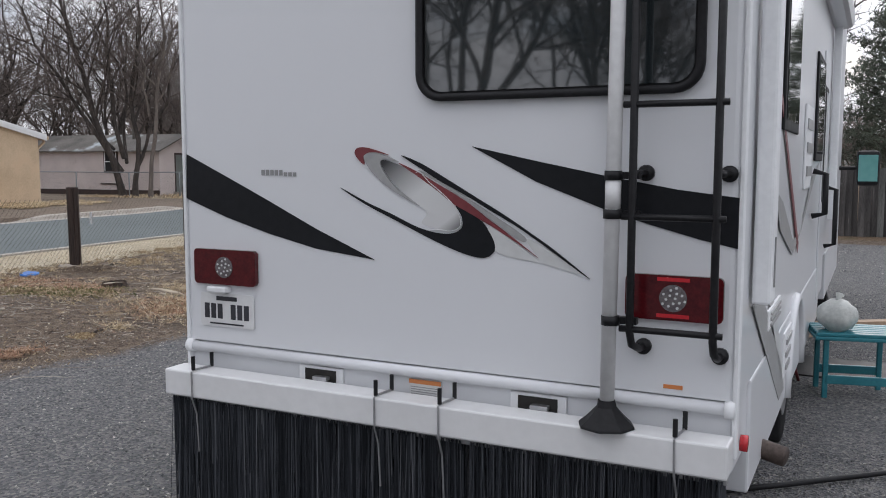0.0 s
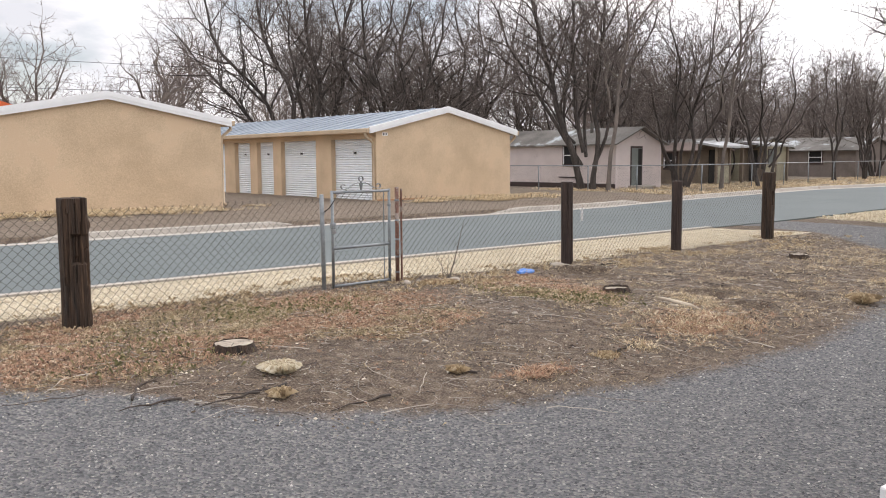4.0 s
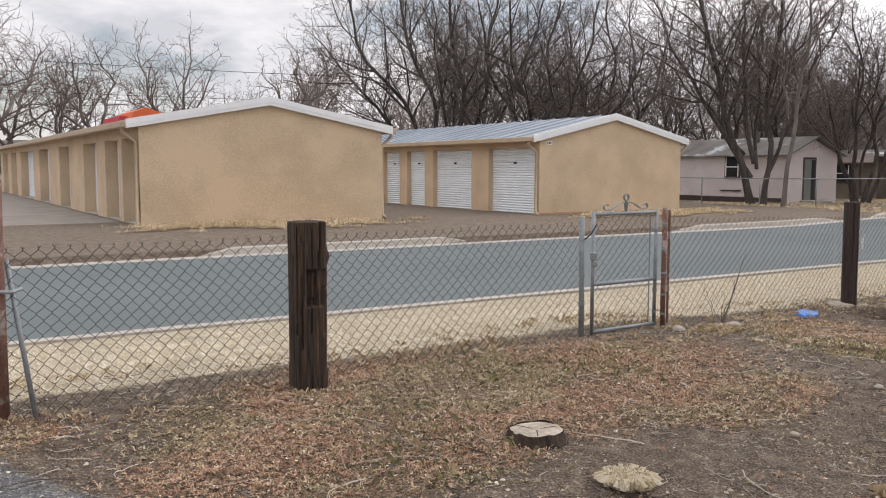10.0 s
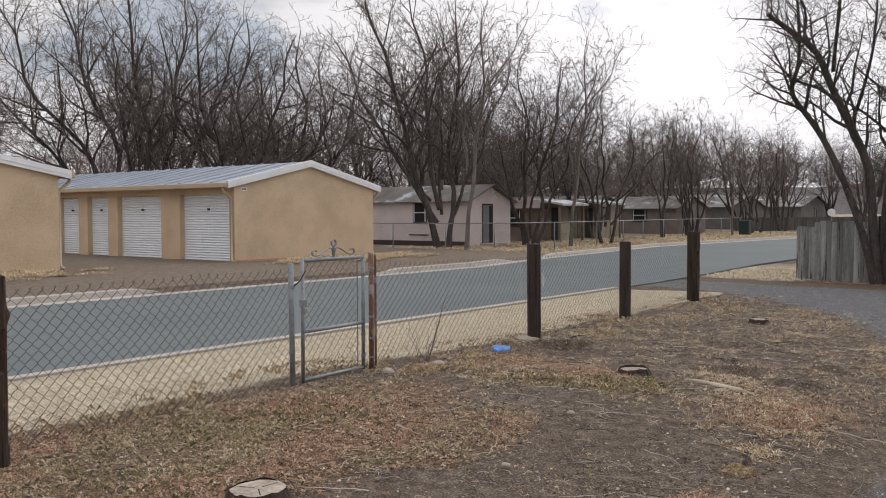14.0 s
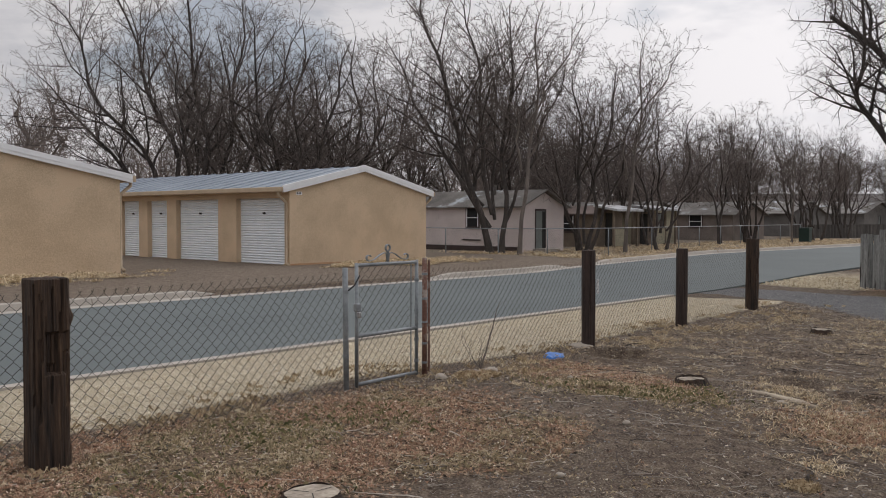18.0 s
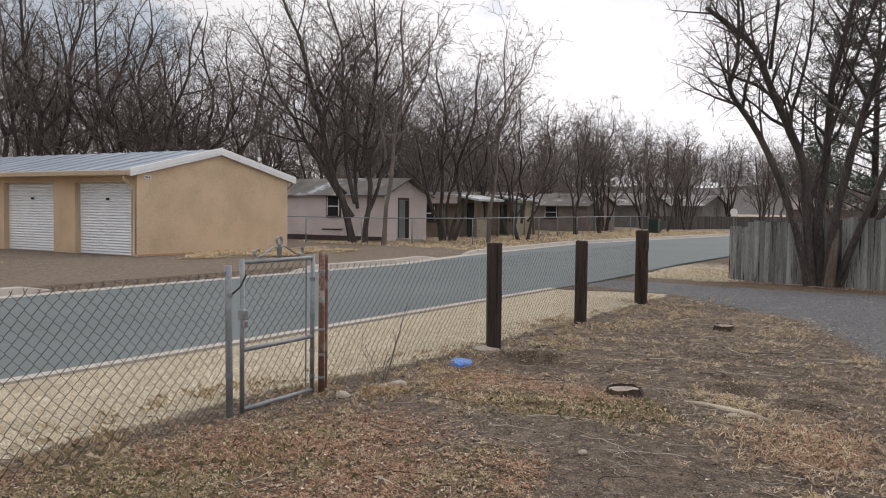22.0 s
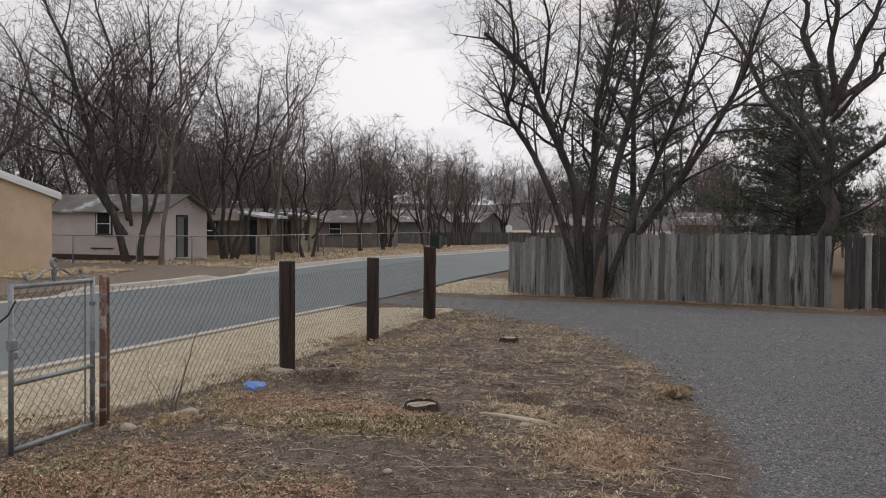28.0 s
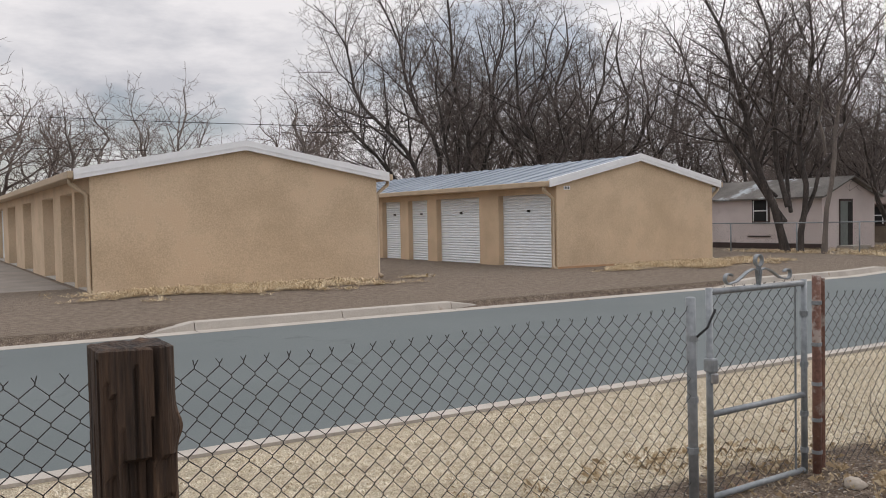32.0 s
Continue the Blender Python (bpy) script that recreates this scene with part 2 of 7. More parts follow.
def thing(name, m, label, category, group="", kind=""):
    ob = tagged(new(name), label, category, group, kind)
    ob.matrix_world = m
    ob.empty_display_size = 0.1
    return ob


def mesh_of(name, bm, material, smooth=False):
    me = bpy.data.meshes.new(name)
    bm.to_mesh(me)
    bm.free()
    for mt in material if isinstance(material, (list, tuple)) else [material]:
        me.materials.append(mt)
    if smooth:
        me.shade_smooth()
    return me


def part(name, bm, material, parent, label="", smooth=False):
    """Links a bmesh (or a ready mesh) as one mesh object under a thing or a part, in the parent's own axes."""
    me = bm if isinstance(bm, bpy.types.Mesh) else mesh_of(name, bm, material, smooth)
    ob = new(name, me)
    ob.parent = parent
    if label:
        ob["label"] = label
    return ob


def lone(name, bm, material, m, label, category, group="", kind="", smooth=False):
    ob = tagged(new(name, bm if isinstance(bm, bpy.types.Mesh) else mesh_of(name, bm, material, smooth)), label, category, group, kind)
    ob.matrix_world = m
    return ob


def box(bm, x0, x1, y0, y1, z0, z1, bevel=0.0):
    v = [bm.verts.new((x, y, z)) for z in (z0, z1) for y in (y0, y1) for x in (x0, x1)]
    fs = [bm.faces.new([v[i] for i in q]) for q in ((0, 2, 3, 1), (4, 5, 7, 6), (0, 1, 5, 4), (2, 6, 7, 3), (0, 4, 6, 2), (1, 3, 7, 5))]
    if bevel:
        es = list({e for f in fs for e in f.edges})
        bmesh.ops.bevel(bm, geom=es, offset=bevel, segments=2, affect="EDGES", profile=0.5)
    return bm


def boxed(x0, x1, y0, y1, z0, z1, bevel=0.0):
    return box(bmesh.new(), x0, x1, y0, y1, z0, z1, bevel)


def tube(bm, pts, r, sides=8, cap=True):
    """A tube along points; r is one radius or one for each point."""
    pts = [Vector(p) for p in pts]
    rings, side = [], None
    for i, p in enumerate(pts):
        d = (pts[min(i + 1, len(pts) - 1)] - pts[max(i - 1, 0)]).normalized()
        if side is None:
            side = d.cross(Vector((0, 0, 1)) if abs(d.z) < 0.9 else Vector((1, 0, 0))).normalized()
        else:
            side = (side - d * side.dot(d)).normalized()
        up = d.cross(side)
        rr = r[i] if isinstance(r, (list, tuple)) else r
        rings.append([bm.verts.new(p + side * (rr * math.cos(2 * math.pi * k / sides)) + up * (rr * math.sin(2 * math.pi * k / sides))) for k in range(sides)])
    for a, b in zip(rings, rings[1:]):
        for k in range(sides):
            bm.faces.new((a[k], a[(k + 1) % sides], b[(k + 1) % sides], b[k]))
    if cap:
        bm.faces.new(list(reversed(rings[0])))
        bm.faces.new(rings[-1])
    return bm


def tubed(pts, r, sides=8):
    return tube(bmesh.new(), pts, r, sides)


def prism(bm, pts, z0, z1):
    """A flat outline in x, y raised from z0 to z1."""
    a = [bm.verts.new((x, y, z0)) for x, y in pts]
    b = [bm.verts.new((x, y, z1)) for x, y in pts]
    k = len(pts)
    bm.faces.new(list(reversed(a)))
    bm.faces.new(b)
    for i in range(k):
        bm.faces.new((a[i], a[(i + 1) % k], b[(i + 1) % k], b[i]))
    return bm


def wallplate(bm, pts, y0, y1):
    """A flat outline in x, z drawn out from y0 to y1."""
    a = [bm.verts.new((x, y0, z)) for x, z in pts]
    b = [bm.verts.new((x, y1, z)) for x, z in pts]
    k = len(pts)
    bm.faces.new(a)
    bm.faces.new(list(reversed(b)))
    for i in range(k):
        bm.faces.new((a[(i + 1) % k], a[i], b[i], b[(i + 1) % k]))
    return bm


def step(a, b, x):
    t = min(1.0, max(0.0, (x - a) / (b - a)))
    return t * t * (3 - 2 * t)


def along(table, x):
    return float(np.interp(x, [p[0] for p in table], [p[1] for p in table]))


NEAR_EDGE = [(-60, 12.65), (22, 12.65), (27, 13.1), (44, 13.0), (60, 12.2), (140, 5)]
FAR_EDGE = [(-60, 19.6), (22, 19.6), (27, 20.5), (40, 21.9), (50, 21.1), (60, 20.2), (140, 14)]
YARD_EDGE = [(-30, 9.6), (-4, 9.2), (0.9, 8.8), (1.45, 7.7), (2.5, 6.95), (3.1, 6.1), (4.05, 5.5), (5.6, 5.15), (7.7, 5.1), (8.9, 5.3), (11.0, 5.8), (12.9, 6.5), (14.5, 7.3), (17.7, 10.2), (18.6, 12.0), (19.0, 30)]


def ground_z(u, n):
    """The height of the ground, in the road's own axes."""
    if n < 12.9:
        ridge = step(4.6, 8.0, n) * (1 - 0.92 * step(9.8, 12.3, n))
        fall = 1 - 0.50 * step(6.0, 9.0, u) - 0.14 * step(9.0, 16.0, u) - 0.36 * step(17, 20, u)
        return 0.175 * ridge * fall - 0.005 * step(11.0, 12.3, n) - 0.04 * step(17, 24, u) * step(13, 10, n)
    far = step(19.5, 25, n) * (0.13 + 0.09 * step(18, 5, u)) * (1 - step(26, 34, u))
    return 0.10 * step(19.0, 19.6, n) * (1 - step(26, 34, u)) + far * 0.6

# ---- ground, road, kerbs ----
def ground_material():
    m = bpy.data.materials.new("yard_ground")
    m.use_nodes = True
    n, l = m.node_tree.nodes, m.node_tree.links
    bs = n["Principled BSDF"]
    bs.inputs["Roughness"].default_value = 0.95
    bs.inputs["Specular IOR Level"].default_value = 0.25
    co = n.new("ShaderNodeTexCoord")

    def nz(scale, detail=5, rough=0.6):
        t = n.new("ShaderNodeTexNoise")
        t.inputs["Scale"].default_value, t.inputs["Detail"].default_value, t.inputs["Roughness"].default_value = scale, detail, rough
        l.new(co.outputs["Object"], t.inputs["Vector"])
        return t.outputs["Fac"]

    def ramp(fac, stops):
        r = n.new("ShaderNodeValToRGB")
        while len(r.color_ramp.elements) < len(stops):
            r.color_ramp.elements.new(0.5)
        for e, (p, c) in zip(r.color_ramp.elements, stops):
            e.position, e.color = p, (*c, 1)
        l.new(fac, r.inputs["Fac"])
        return r.outputs[0]

    def mix(f, a, b):
        x = n.new("ShaderNodeMix")
        x.data_type = "RGBA"
        l.new(f, x.inputs["Factor"]), l.new(a, x.inputs["A"]), l.new(b, x.inputs["B"])
        return x.outputs["Result"]

    def mask(name, edge=0.5):
        """A region with a ragged edge: the stored weight shifted by noise, then sharpened."""
        a = n.new("ShaderNodeAttribute")
        a.attribute_name = name
        s = n.new("ShaderNodeMath")
        s.operation = "MULTIPLY_ADD"
        l.new(rag, s.inputs[0])
        s.inputs[1].default_value = edge
        l.new(a.outputs["Fac"], s.inputs[2])
        r = n.new("ShaderNodeMapRange")
        r.inputs["From Min"].default_value, r.inputs["From Max"].default_value = 0.5 + edge / 2 - 0.1, 0.5 + edge / 2 + 0.1
        l.new(s.outputs[0], r.inputs["Value"])
        return r.outputs[0]

    rag = nz(3.0, 9, 0.72)
    fine, mid, big = nz(70, 4), nz(9, 6), nz(0.7, 5)
    vo = n.new("ShaderNodeTexVoronoi")
    vo.inputs["Scale"].default_value = 62
    l.new(co.outputs["Object"], vo.inputs["Vector"])
    sep = n.new("ShaderNodeSeparateColor")
    l.new(vo.outputs["Color"], sep.inputs[0])
    gravel = ramp(sep.outputs[0], [(0.0, (0.085, 0.09, 0.10)), (0.35, (0.16, 0.165, 0.175)), (0.75, (0.235, 0.235, 0.235)), (1.0, (0.36, 0.345, 0.32))])
    gdust = ramp(mid, [(0.35, (0.14, 0.135, 0.13)), (0.65, (0.27, 0.26, 0.245))])
    gm = n.new("ShaderNodeMath")
    gm.operation, gm.inputs[1].default_value = "MULTIPLY", 0.45
    l.new(big, gm.inputs[0])
    gravel = mix(gm.outputs[0], gravel, gdust)
    dirt = ramp(mid, [(0.32, (0.055, 0.037, 0.025)), (0.5, (0.152, 0.108, 0.076)), (0.68, (0.34, 0.27, 0.20))])
    dirt_b = ramp(fine, [(0.34, (0.058, 0.042, 0.032)), (0.52, (0.180, 0.138, 0.106)), (0.66, (0.50, 0.43, 0.345))])
    dirt = mix(big, dirt, dirt_b)
    litter = ramp(fine, [(0.34, (0.07, 0.048, 0.032)), (0.5, (0.20, 0.138, 0.09)), (0.66, (0.40, 0.29, 0.195))])
    litter_g = ramp(fine, [(0.34, (0.06, 0.052, 0.03)), (0.62, (0.22, 0.185, 0.11))])
    litter = mix(ramp(nz(1.4, 6), [(0.55, (0, 0, 0)), (0.66, (1, 1, 1))]), litter, litter_g)
    pale = ramp(fine, [(0.32, (0.34, 0.27, 0.175)), (0.5, (0.60, 0.52, 0.38)), (0.68, (0.80, 0.73, 0.58))])
    pale_b = ramp(mid, [(0.34, (0.30, 0.225, 0.14)), (0.6, (0.72, 0.63, 0.47))])
    pale = mix(ramp(nz(6, 5), [(0.44, (0.02, 0.02, 0.02)), (0.62, (0.6, 0.6, 0.6))]), pale, pale_b)
    col = mix(mask("litter", 0.7), dirt, litter)
    lot = ramp(mid, [(0.3, (0.185, 0.146, 0.112)), (0.5, (0.25, 0.20, 0.155)), (0.7, (0.32, 0.262, 0.203))])
    col = mix(mask("lot", 0.3), col, lot)
    col = mix(mask("pale", 0.55), col, pale)
    col = mix(mask("gravel", 0.5), col, gravel)
    l.new(col, bs.inputs["Base Color"])
    add = n.new("ShaderNodeMath")
    add.operation = "ADD"
    l.new(vo.outputs["Distance"], add.inputs[0]), l.new(fine, add.inputs[1])
    bp = n.new("ShaderNodeBump")
    bp.inputs["Strength"].default_value, bp.inputs["Distance"].default_value = 1.0, 0.03
    l.new(add.outputs[0], bp.inputs["Height"])
    l.new(bp.outputs[0], bs.inputs["Normal"])
    return m


def spread(lo, hi, fine, far):
    """Grid lines: even between lo and hi, then ever wider out to far."""
    core = list(np.arange(lo, hi + 1e-6, fine))
    out, s, x = [], fine, hi
    while x < far:
        s *= 1.35
        x += s
        out.append(x)
    inn, s, x = [], fine, lo
    while x > -far:
        s *= 1.35
        x -= s
        inn.append(x)
    return inn[::-1] + core + out




def ell(u, n, cu, cn, ru, rn):
    return step(1.32, 0.62, math.hypot((u - cu) / ru, (n - cn) / rn))


def regions(u, n):
    """How much gravel, pale grass and leaf litter lies at a place."""
    edge = along(YARD_EDGE, u)
    g = min(1.0, max(0.0, 0.5 + (edge - n) * 0.9))
    if u > 16 and n > 6.0:
        g = min(g, min(1.0, max(0.0, 0.5 + (20.7 - u) * 0.8)))
    elif u > 18:
        g = min(g, min(1.0, max(0.0, 0.5 + (19.25 + 0.18 * n - u) * 0.9)))
    if n > 12.9:
        g = 0.0
    p = min(1.0, max(0.0, 0.5 + (n - 9.75 - 0.02 * u) * 1.6)) if n < 14 else 0.0
    if u > 16.5 and n < 14:
        p = 0.55 * step(21.5, 22.3, u) * step(9.0, 10.4, n) * step(34, 27, u) if u > 17.6 else p * (1 - g)
    li = max(0.95 * ell(u, n, 4.0, 8.55, 2.3, 1.15), 0.9 * ell(u, n, 2.6, 7.9, 1.2, 0.75), 0.85 * ell(u, n, 5.1, 7.6, 0.95, 0.55), 0.95 * ell(u, n, 7.7 + 0.28 * (n - 8.2), 8.35, 0.72, 1.25), 0.6 * ell(u, n, 7.5, 6.1, 0.6, 0.35), 0.8 * ell(u, n, 0.2, 9.0, 1.3, 0.6))
    li = max(0.12, li)
    if n > 19.6:
        li = 0.35
        p = max(0.42 * ell(u, n, 8.6, 24.3, 3.4, 0.9), 0.42 * ell(u, n, 21.6, 23.6, 3.4, 1.5))
        if u > 29:
            p, li = 0.42, 0.6
    if n < 12 and u > 24:
        li = 0.95
    elif n < 10 and u > 20.3:
        li = 0.6
    return g, p, li, min(1.0, max(0.0, 0.5 + (n - 19.9) * 2.0))


def pit(u, n):
    """A small dug hole beside the second wooden post, and a few scrapes."""
    d = 0.0
    for cu, cn, r, h in ((9.2, 9.0, 0.36, 0.2), (8.75, 6.35, 0.22, 0.07), (8.95, 7.0, 0.3, 0.06), (9.5, 7.1, 0.16, 0.05), (9.8, 6.3, 0.2, 0.05), (7.1, 8.0, 0.25, 0.03), (1.4, 8.2, 0.5, 0.03), (10.5, 7.6, 0.3, 0.025)):
        q = math.hypot(u - cu, n - cn) / r
        if q < 1.6:
            d += h * step(1.0, 0.7, q) - 0.25 * h * max(0.0, 1 - abs(q - 1.15) / 0.4)
    return d


us = spread(-5, 21, 0.08, 2600)
ns = spread(4.6, 12.6, 0.08, 2600)
ns = [x for x in ns if x <= 12.61] + list(np.arange(12.8, 24.6, 0.3)) + [25.5, 27, 29, 32, 36, 41, 48, 57, 70, 90, 120, 170, 250, 400, 700, 1300, 2600]
rows_g, reg = [], []
for u in us:
    for n_ in ns:
        near = -8 < u < 26 and -8 < n_ < 14
        z = ground_z(u, n_) - pit(u, n_) + (0.022 * noise.noise((u * 0.9, n_ * 0.9, 0)) + 0.012 * noise.noise((u * 3.1, n_ * 3.1, 5)) + 0.005 * noise.noise((u * 9, n_ * 9, 3)) if near and n_ < 12.2 else 0.0)
        if along(NEAR_EDGE, u) - 0.1 < n_ < along(FAR_EDGE, u) + 0.1:
            z = -0.14
        rows_g.append((u, n_, z))
        reg.append(regions(u, n_))
cols = len(ns)
faces_g = [(i * cols + j, (i + 1) * cols + j, (i + 1) * cols + j + 1, i * cols + j + 1) for i in range(len(us) - 1) for j in range(cols - 1)]
me_g = bpy.data.meshes.new("ground")
me_g.from_pydata(rows_g, [], faces_g)
for k, key in enumerate(("gravel", "pale", "litter", "lot")):
    at = me_g.attributes.new(key, "FLOAT", "POINT")
    at.data.foreach_set("value", [r[k] for r in reg])
me_g.materials.append(ground_material())
me_g.shade_smooth()
lone("ground", me_g, None, RM, "bare earth with grey gravel, leaf litter and dry grass", "ground", kind="structure")


def strip(lo, hi, z, thick, u0, u1, stepu):
    """A long slab between two edge tables."""
    bm = bmesh.new()
    us_, prev = np.arange(u0, u1 + 1e-6, stepu), None
    for u in us_:
        a, b = lo(u), hi(u)
        ring = [bm.verts.new(p) for p in ((u, a, z - thick), (u, b, z - thick), (u, b, z), (u, a, z))]
        if prev:
            for i in range(4):
                bm.faces.new((prev[i], prev[(i + 1) % 4], ring[(i + 1) % 4], ring[i]))
        prev = ring
    return bm


ROAD_Z = -0.005
lone("road", strip(lambda u: along(NEAR_EDGE, u), lambda u: along(FAR_EDGE, u) - 0.0, ROAD_Z, 0.1, -120, 140, 4), ASPHALT, RM, "grey-green asphalt road with patched darker spots", "road", kind="structure")
lone("kerb_near", strip(lambda u: along(NEAR_EDGE, u) - 0.16, lambda u: along(NEAR_EDGE, u) - 0.003, 0.034, 0.2, -60, 17.5, 0.5), CONCRETE, RM, "low pale concrete kerb along the grass strip", "kerb", kind="structure")

# ---- storage buildings ----
def storage_building(u0, u1, n0, length, base, eave, ridge, doors, deep, label):
    """A long stucco block of lock-up garages; the gable faces the road. doors: from, to along the side."""
    b = thing("storage_building", at_road(0, 0, 0), label, "building", "storage buildings")
    mid, n1 = (u0 + u1) / 2, n0 + length
    T = deep + 0.06
    bm = bmesh.new()
    wallplate(bm, [(u0, base - 0.3), (u1, base - 0.3), (u1, eave - 0.10), (mid, ridge - 0.10), (u0, eave - 0.10)], n0, n0 + T)
    part("gable_wall", bm, STUCCO, b, "tan stucco gable wall, patched and cracked")
    part("side_wall", boxed(u1 - T, u1, n0 + T, n1, base - 0.3, eave - 0.12), STUCCO, b)
    part("rear_wall", boxed(u0, u1, n1, n1 + T, base - 0.3, eave), STUCCO, b)
    top = base + 2.12
    part("lintel", boxed(u0, u0 + T, n0 + T, n1, top, eave - 0.12), STUCCO, b)
    cuts = [n0 + T]
    for a, c in doors:
        cuts += [a, c]
    cuts.append(n1)
    for a, c in zip(cuts[::2], cuts[1::2]):
        if c - a > 0.03:
            part("pier", boxed(u0, u0 + T, a, c, base - 0.3, top), STUCCO, b)
    for a, c in doors:
        bm = bmesh.new()
        rows = 26
        pts = []
        for i in range(rows + 1):
            z = base + 0.03 + (top - base - 0.03) * i / rows
            pts += [(u0 + deep, z), (u0 + deep - 0.025, z + 0.035)]
        prev = None
        for x, z in pts:
            e = (bm.verts.new((x, a - 0.02, z)), bm.verts.new((x, c + 0.02, z)))
            if prev:
                bm.faces.new((prev[0], prev[1], e[1], e[0]))
            prev = e
        d = part("roll_up_door", bm, ROLL_DOOR, b, "white corrugated roll-up door")
        part("latch", boxed(u0 + deep - 0.055, u0 + deep - 0.02, (a + c) / 2 - 0.06, (a + c) / 2 + 0.05, base + 1.62, base + 1.68), DARK_GAP, d, "small dark latch")
        part("sill", boxed(u0 + 0.02, u0 + deep + 0.02, a - 0.01, c + 0.01, base - 0.25, base + 0.03), CONCRETE, b)
    over = 0.30
    for s, ue in ((-1, u0 - over), (1, u1 + over)):
        bm = bmesh.new()
        k = 44
        zt = ridge
        line = []
        for i in range(k):
            a = n0 - 0.06 + (length + 0.5) * i / k
            line += [(a, 0.0), (a + 0.01, 0.03), (a + 0.05, 0.03), (a + 0.06, 0.0)]
        line.append((n0 - 0.06 + length + 0.5, 0.0))
        lo = [bm.verts.new((ue, y, eave + z)) for y, z in line]
        hi = [bm.verts.new((mid, y, zt + z)) for y, z in line]
        for j in range(len(line) - 1):
            q = (lo[j], lo[j + 1], hi[j + 1], hi[j])
            bm.faces.new(q if s < 0 else tuple(reversed(q)))
        part("roof_sheet", bm, ROOF_METAL, b, "ribbed galvanised metal roof")
        bm = bmesh.new()
        wallplate(bm, [(ue, eave - 0.17), (mid, ridge - 0.17), (mid, ridge + 0.045), (ue, eave + 0.045)], n0 - 0.11, n0 - 0.03) if s < 0 else wallplate(bm, [(mid, ridge - 0.17), (ue, eave - 0.17), (ue, eave + 0.045), (mid, ridge + 0.045)], n0 - 0.11, n0 - 0.03)
        f = part("rake_trim", bm, WHITE_TRIM, b, "white metal rake trim")
        bm = bmesh.new()
        lip = wallplate(bm, [(ue, eave - 0.085), (mid, ridge - 0.085), (mid, ridge - 0.07), (ue, eave - 0.07)], n0 - 0.122, n0 - 0.112) if s < 0 else wallplate(bm, [(mid, ridge - 0.085), (ue, eave - 0.085), (ue, eave - 0.07), (mid, ridge - 0.07)], n0 - 0.122, n0 - 0.112)
        part("trim_lip", bm, WHITE_TRIM, f)
        part("gutter", boxed(min(ue, ue + s * 0.12), max(ue, ue + s * 0.12), n0 - 0.08, n1, eave - 0.15, eave + 0.0, 0.02), TAN_TRIM, b, "tan box gutter")
        x = ue + s * 0.05
        xw = u0 - 0.05 if s < 0 else u1 + 0.05
        part("downspout", tubed([(x, n0 + 0.10, eave - 0.12), (x, n0 + 0.10, eave - 0.24), (xw, n0 + 0.10, eave - 0.48), (xw, n0 + 0.10, base + 0.12), (xw - 0.02 if s < 0 else xw + 0.02, n0 - 0.05, base + 0.04)], 0.05, 8), TAN_TRIM, b, "tan downspout", True)
        part("soffit", boxed(min(ue, u0 if s < 0 else u1) + 0.01, max(ue, u0 if s < 0 else u1) - 0.01, n0, n1, eave - 0.12, eave - 0.1), TAN_TRIM, b)
    return b


B2_DOORS = [(25.3, 27.85), (28.88, 31.45), (32.06, 33.4), (34.0, 35.38)] + [(36.3 + 3.2 * i, 38.5 + 3.2 * i) for i in range(6)]
B1_DOORS = [(25.62, 27.03), (27.40, 29.19), (30.46, 32.58), (35.25, 37.52), (40.06, 42.9), (44.84, 49.6), (51.4, 54.0), (55.6, 58.2)]
storage_building(5.43, 11.87, 25.1, 34, 0.22, 2.70, 3.36, B1_DOORS, 0.34, "long tan stucco storage building with white roll-up doors")
b2 = storage_building(17.35, 23.47, 25.1, 34, 0.13, 2.57, 3.34, B2_DOORS, 0.19, "tan stucco storage building with grey metal roof and roll-up doors")
plaque = part("plaque", boxed(17.60, 17.82, 25.085, 25.099, 2.34, 2.44), WHITE_TRIM, b2, "small white wall plaque with dark bars")
for k in range(3):
    part("plaque_bar", boxed(17.63 + 0.06 * k, 17.665 + 0.06 * k, 25.081, 25.084, 2.36, 2.42), DARK_GAP, plaque)
# clay-red splash along the foot of the gable
for u0_, u1_, h_ in ((17.36, 19.4, 0.10), (19.4, 20.6, 0.06)):
    part("clay_stain", boxed(u0_, u1_, 25.094, 25.099, 0.0, 0.13 + h_), STUCCO_RED, b2, "reddish clay splash stain")

# ---- far side of the road: kerb, apron, side street ----
def far_kerb(u0, u1, drop):
    """Rolled concrete kerb with gutter; drop 1 where a drive crosses it."""
    k = bmesh.new()
    prev = None
    for u in np.linspace(u0, u1, max(2, int((u1 - u0) / 0.5) + 1)):
        f = along(FAR_EDGE, u)
        h = 0.14 * (1 - drop(u)) + 0.035 * drop(u)
        prof = [(f - 0.30, ROAD_Z - 0.05), (f - 0.30, ROAD_Z + 0.004), (f - 0.02, ROAD_Z + 0.012), (f + 0.02, ROAD_Z + h - 0.015), (f + 0.05, ROAD_Z + h), (f + 0.18, ROAD_Z + h), (f + 0.19, ROAD_Z - 0.05)]
        ring = [k.verts.new((u, a, b)) for a, b in prof]
        if prev:
            for i in range(len(ring) - 1):
                k.faces.new((prev[i], prev[i + 1], ring[i + 1], ring[i]))
        prev = ring
    return k


kerb = thing("kerb_far", RM, "pale concrete kerb and gutter across the road", "kerb", kind="structure")
def kerb_drop(u):
    return max(step(5.95, 5.2, u) * step(-1.5, -0.5, u), step(10.5, 11.2, u) * step(18.5, 17.5, u), step(24.2, 24.9, u) * step(28.5, 27.5, u))


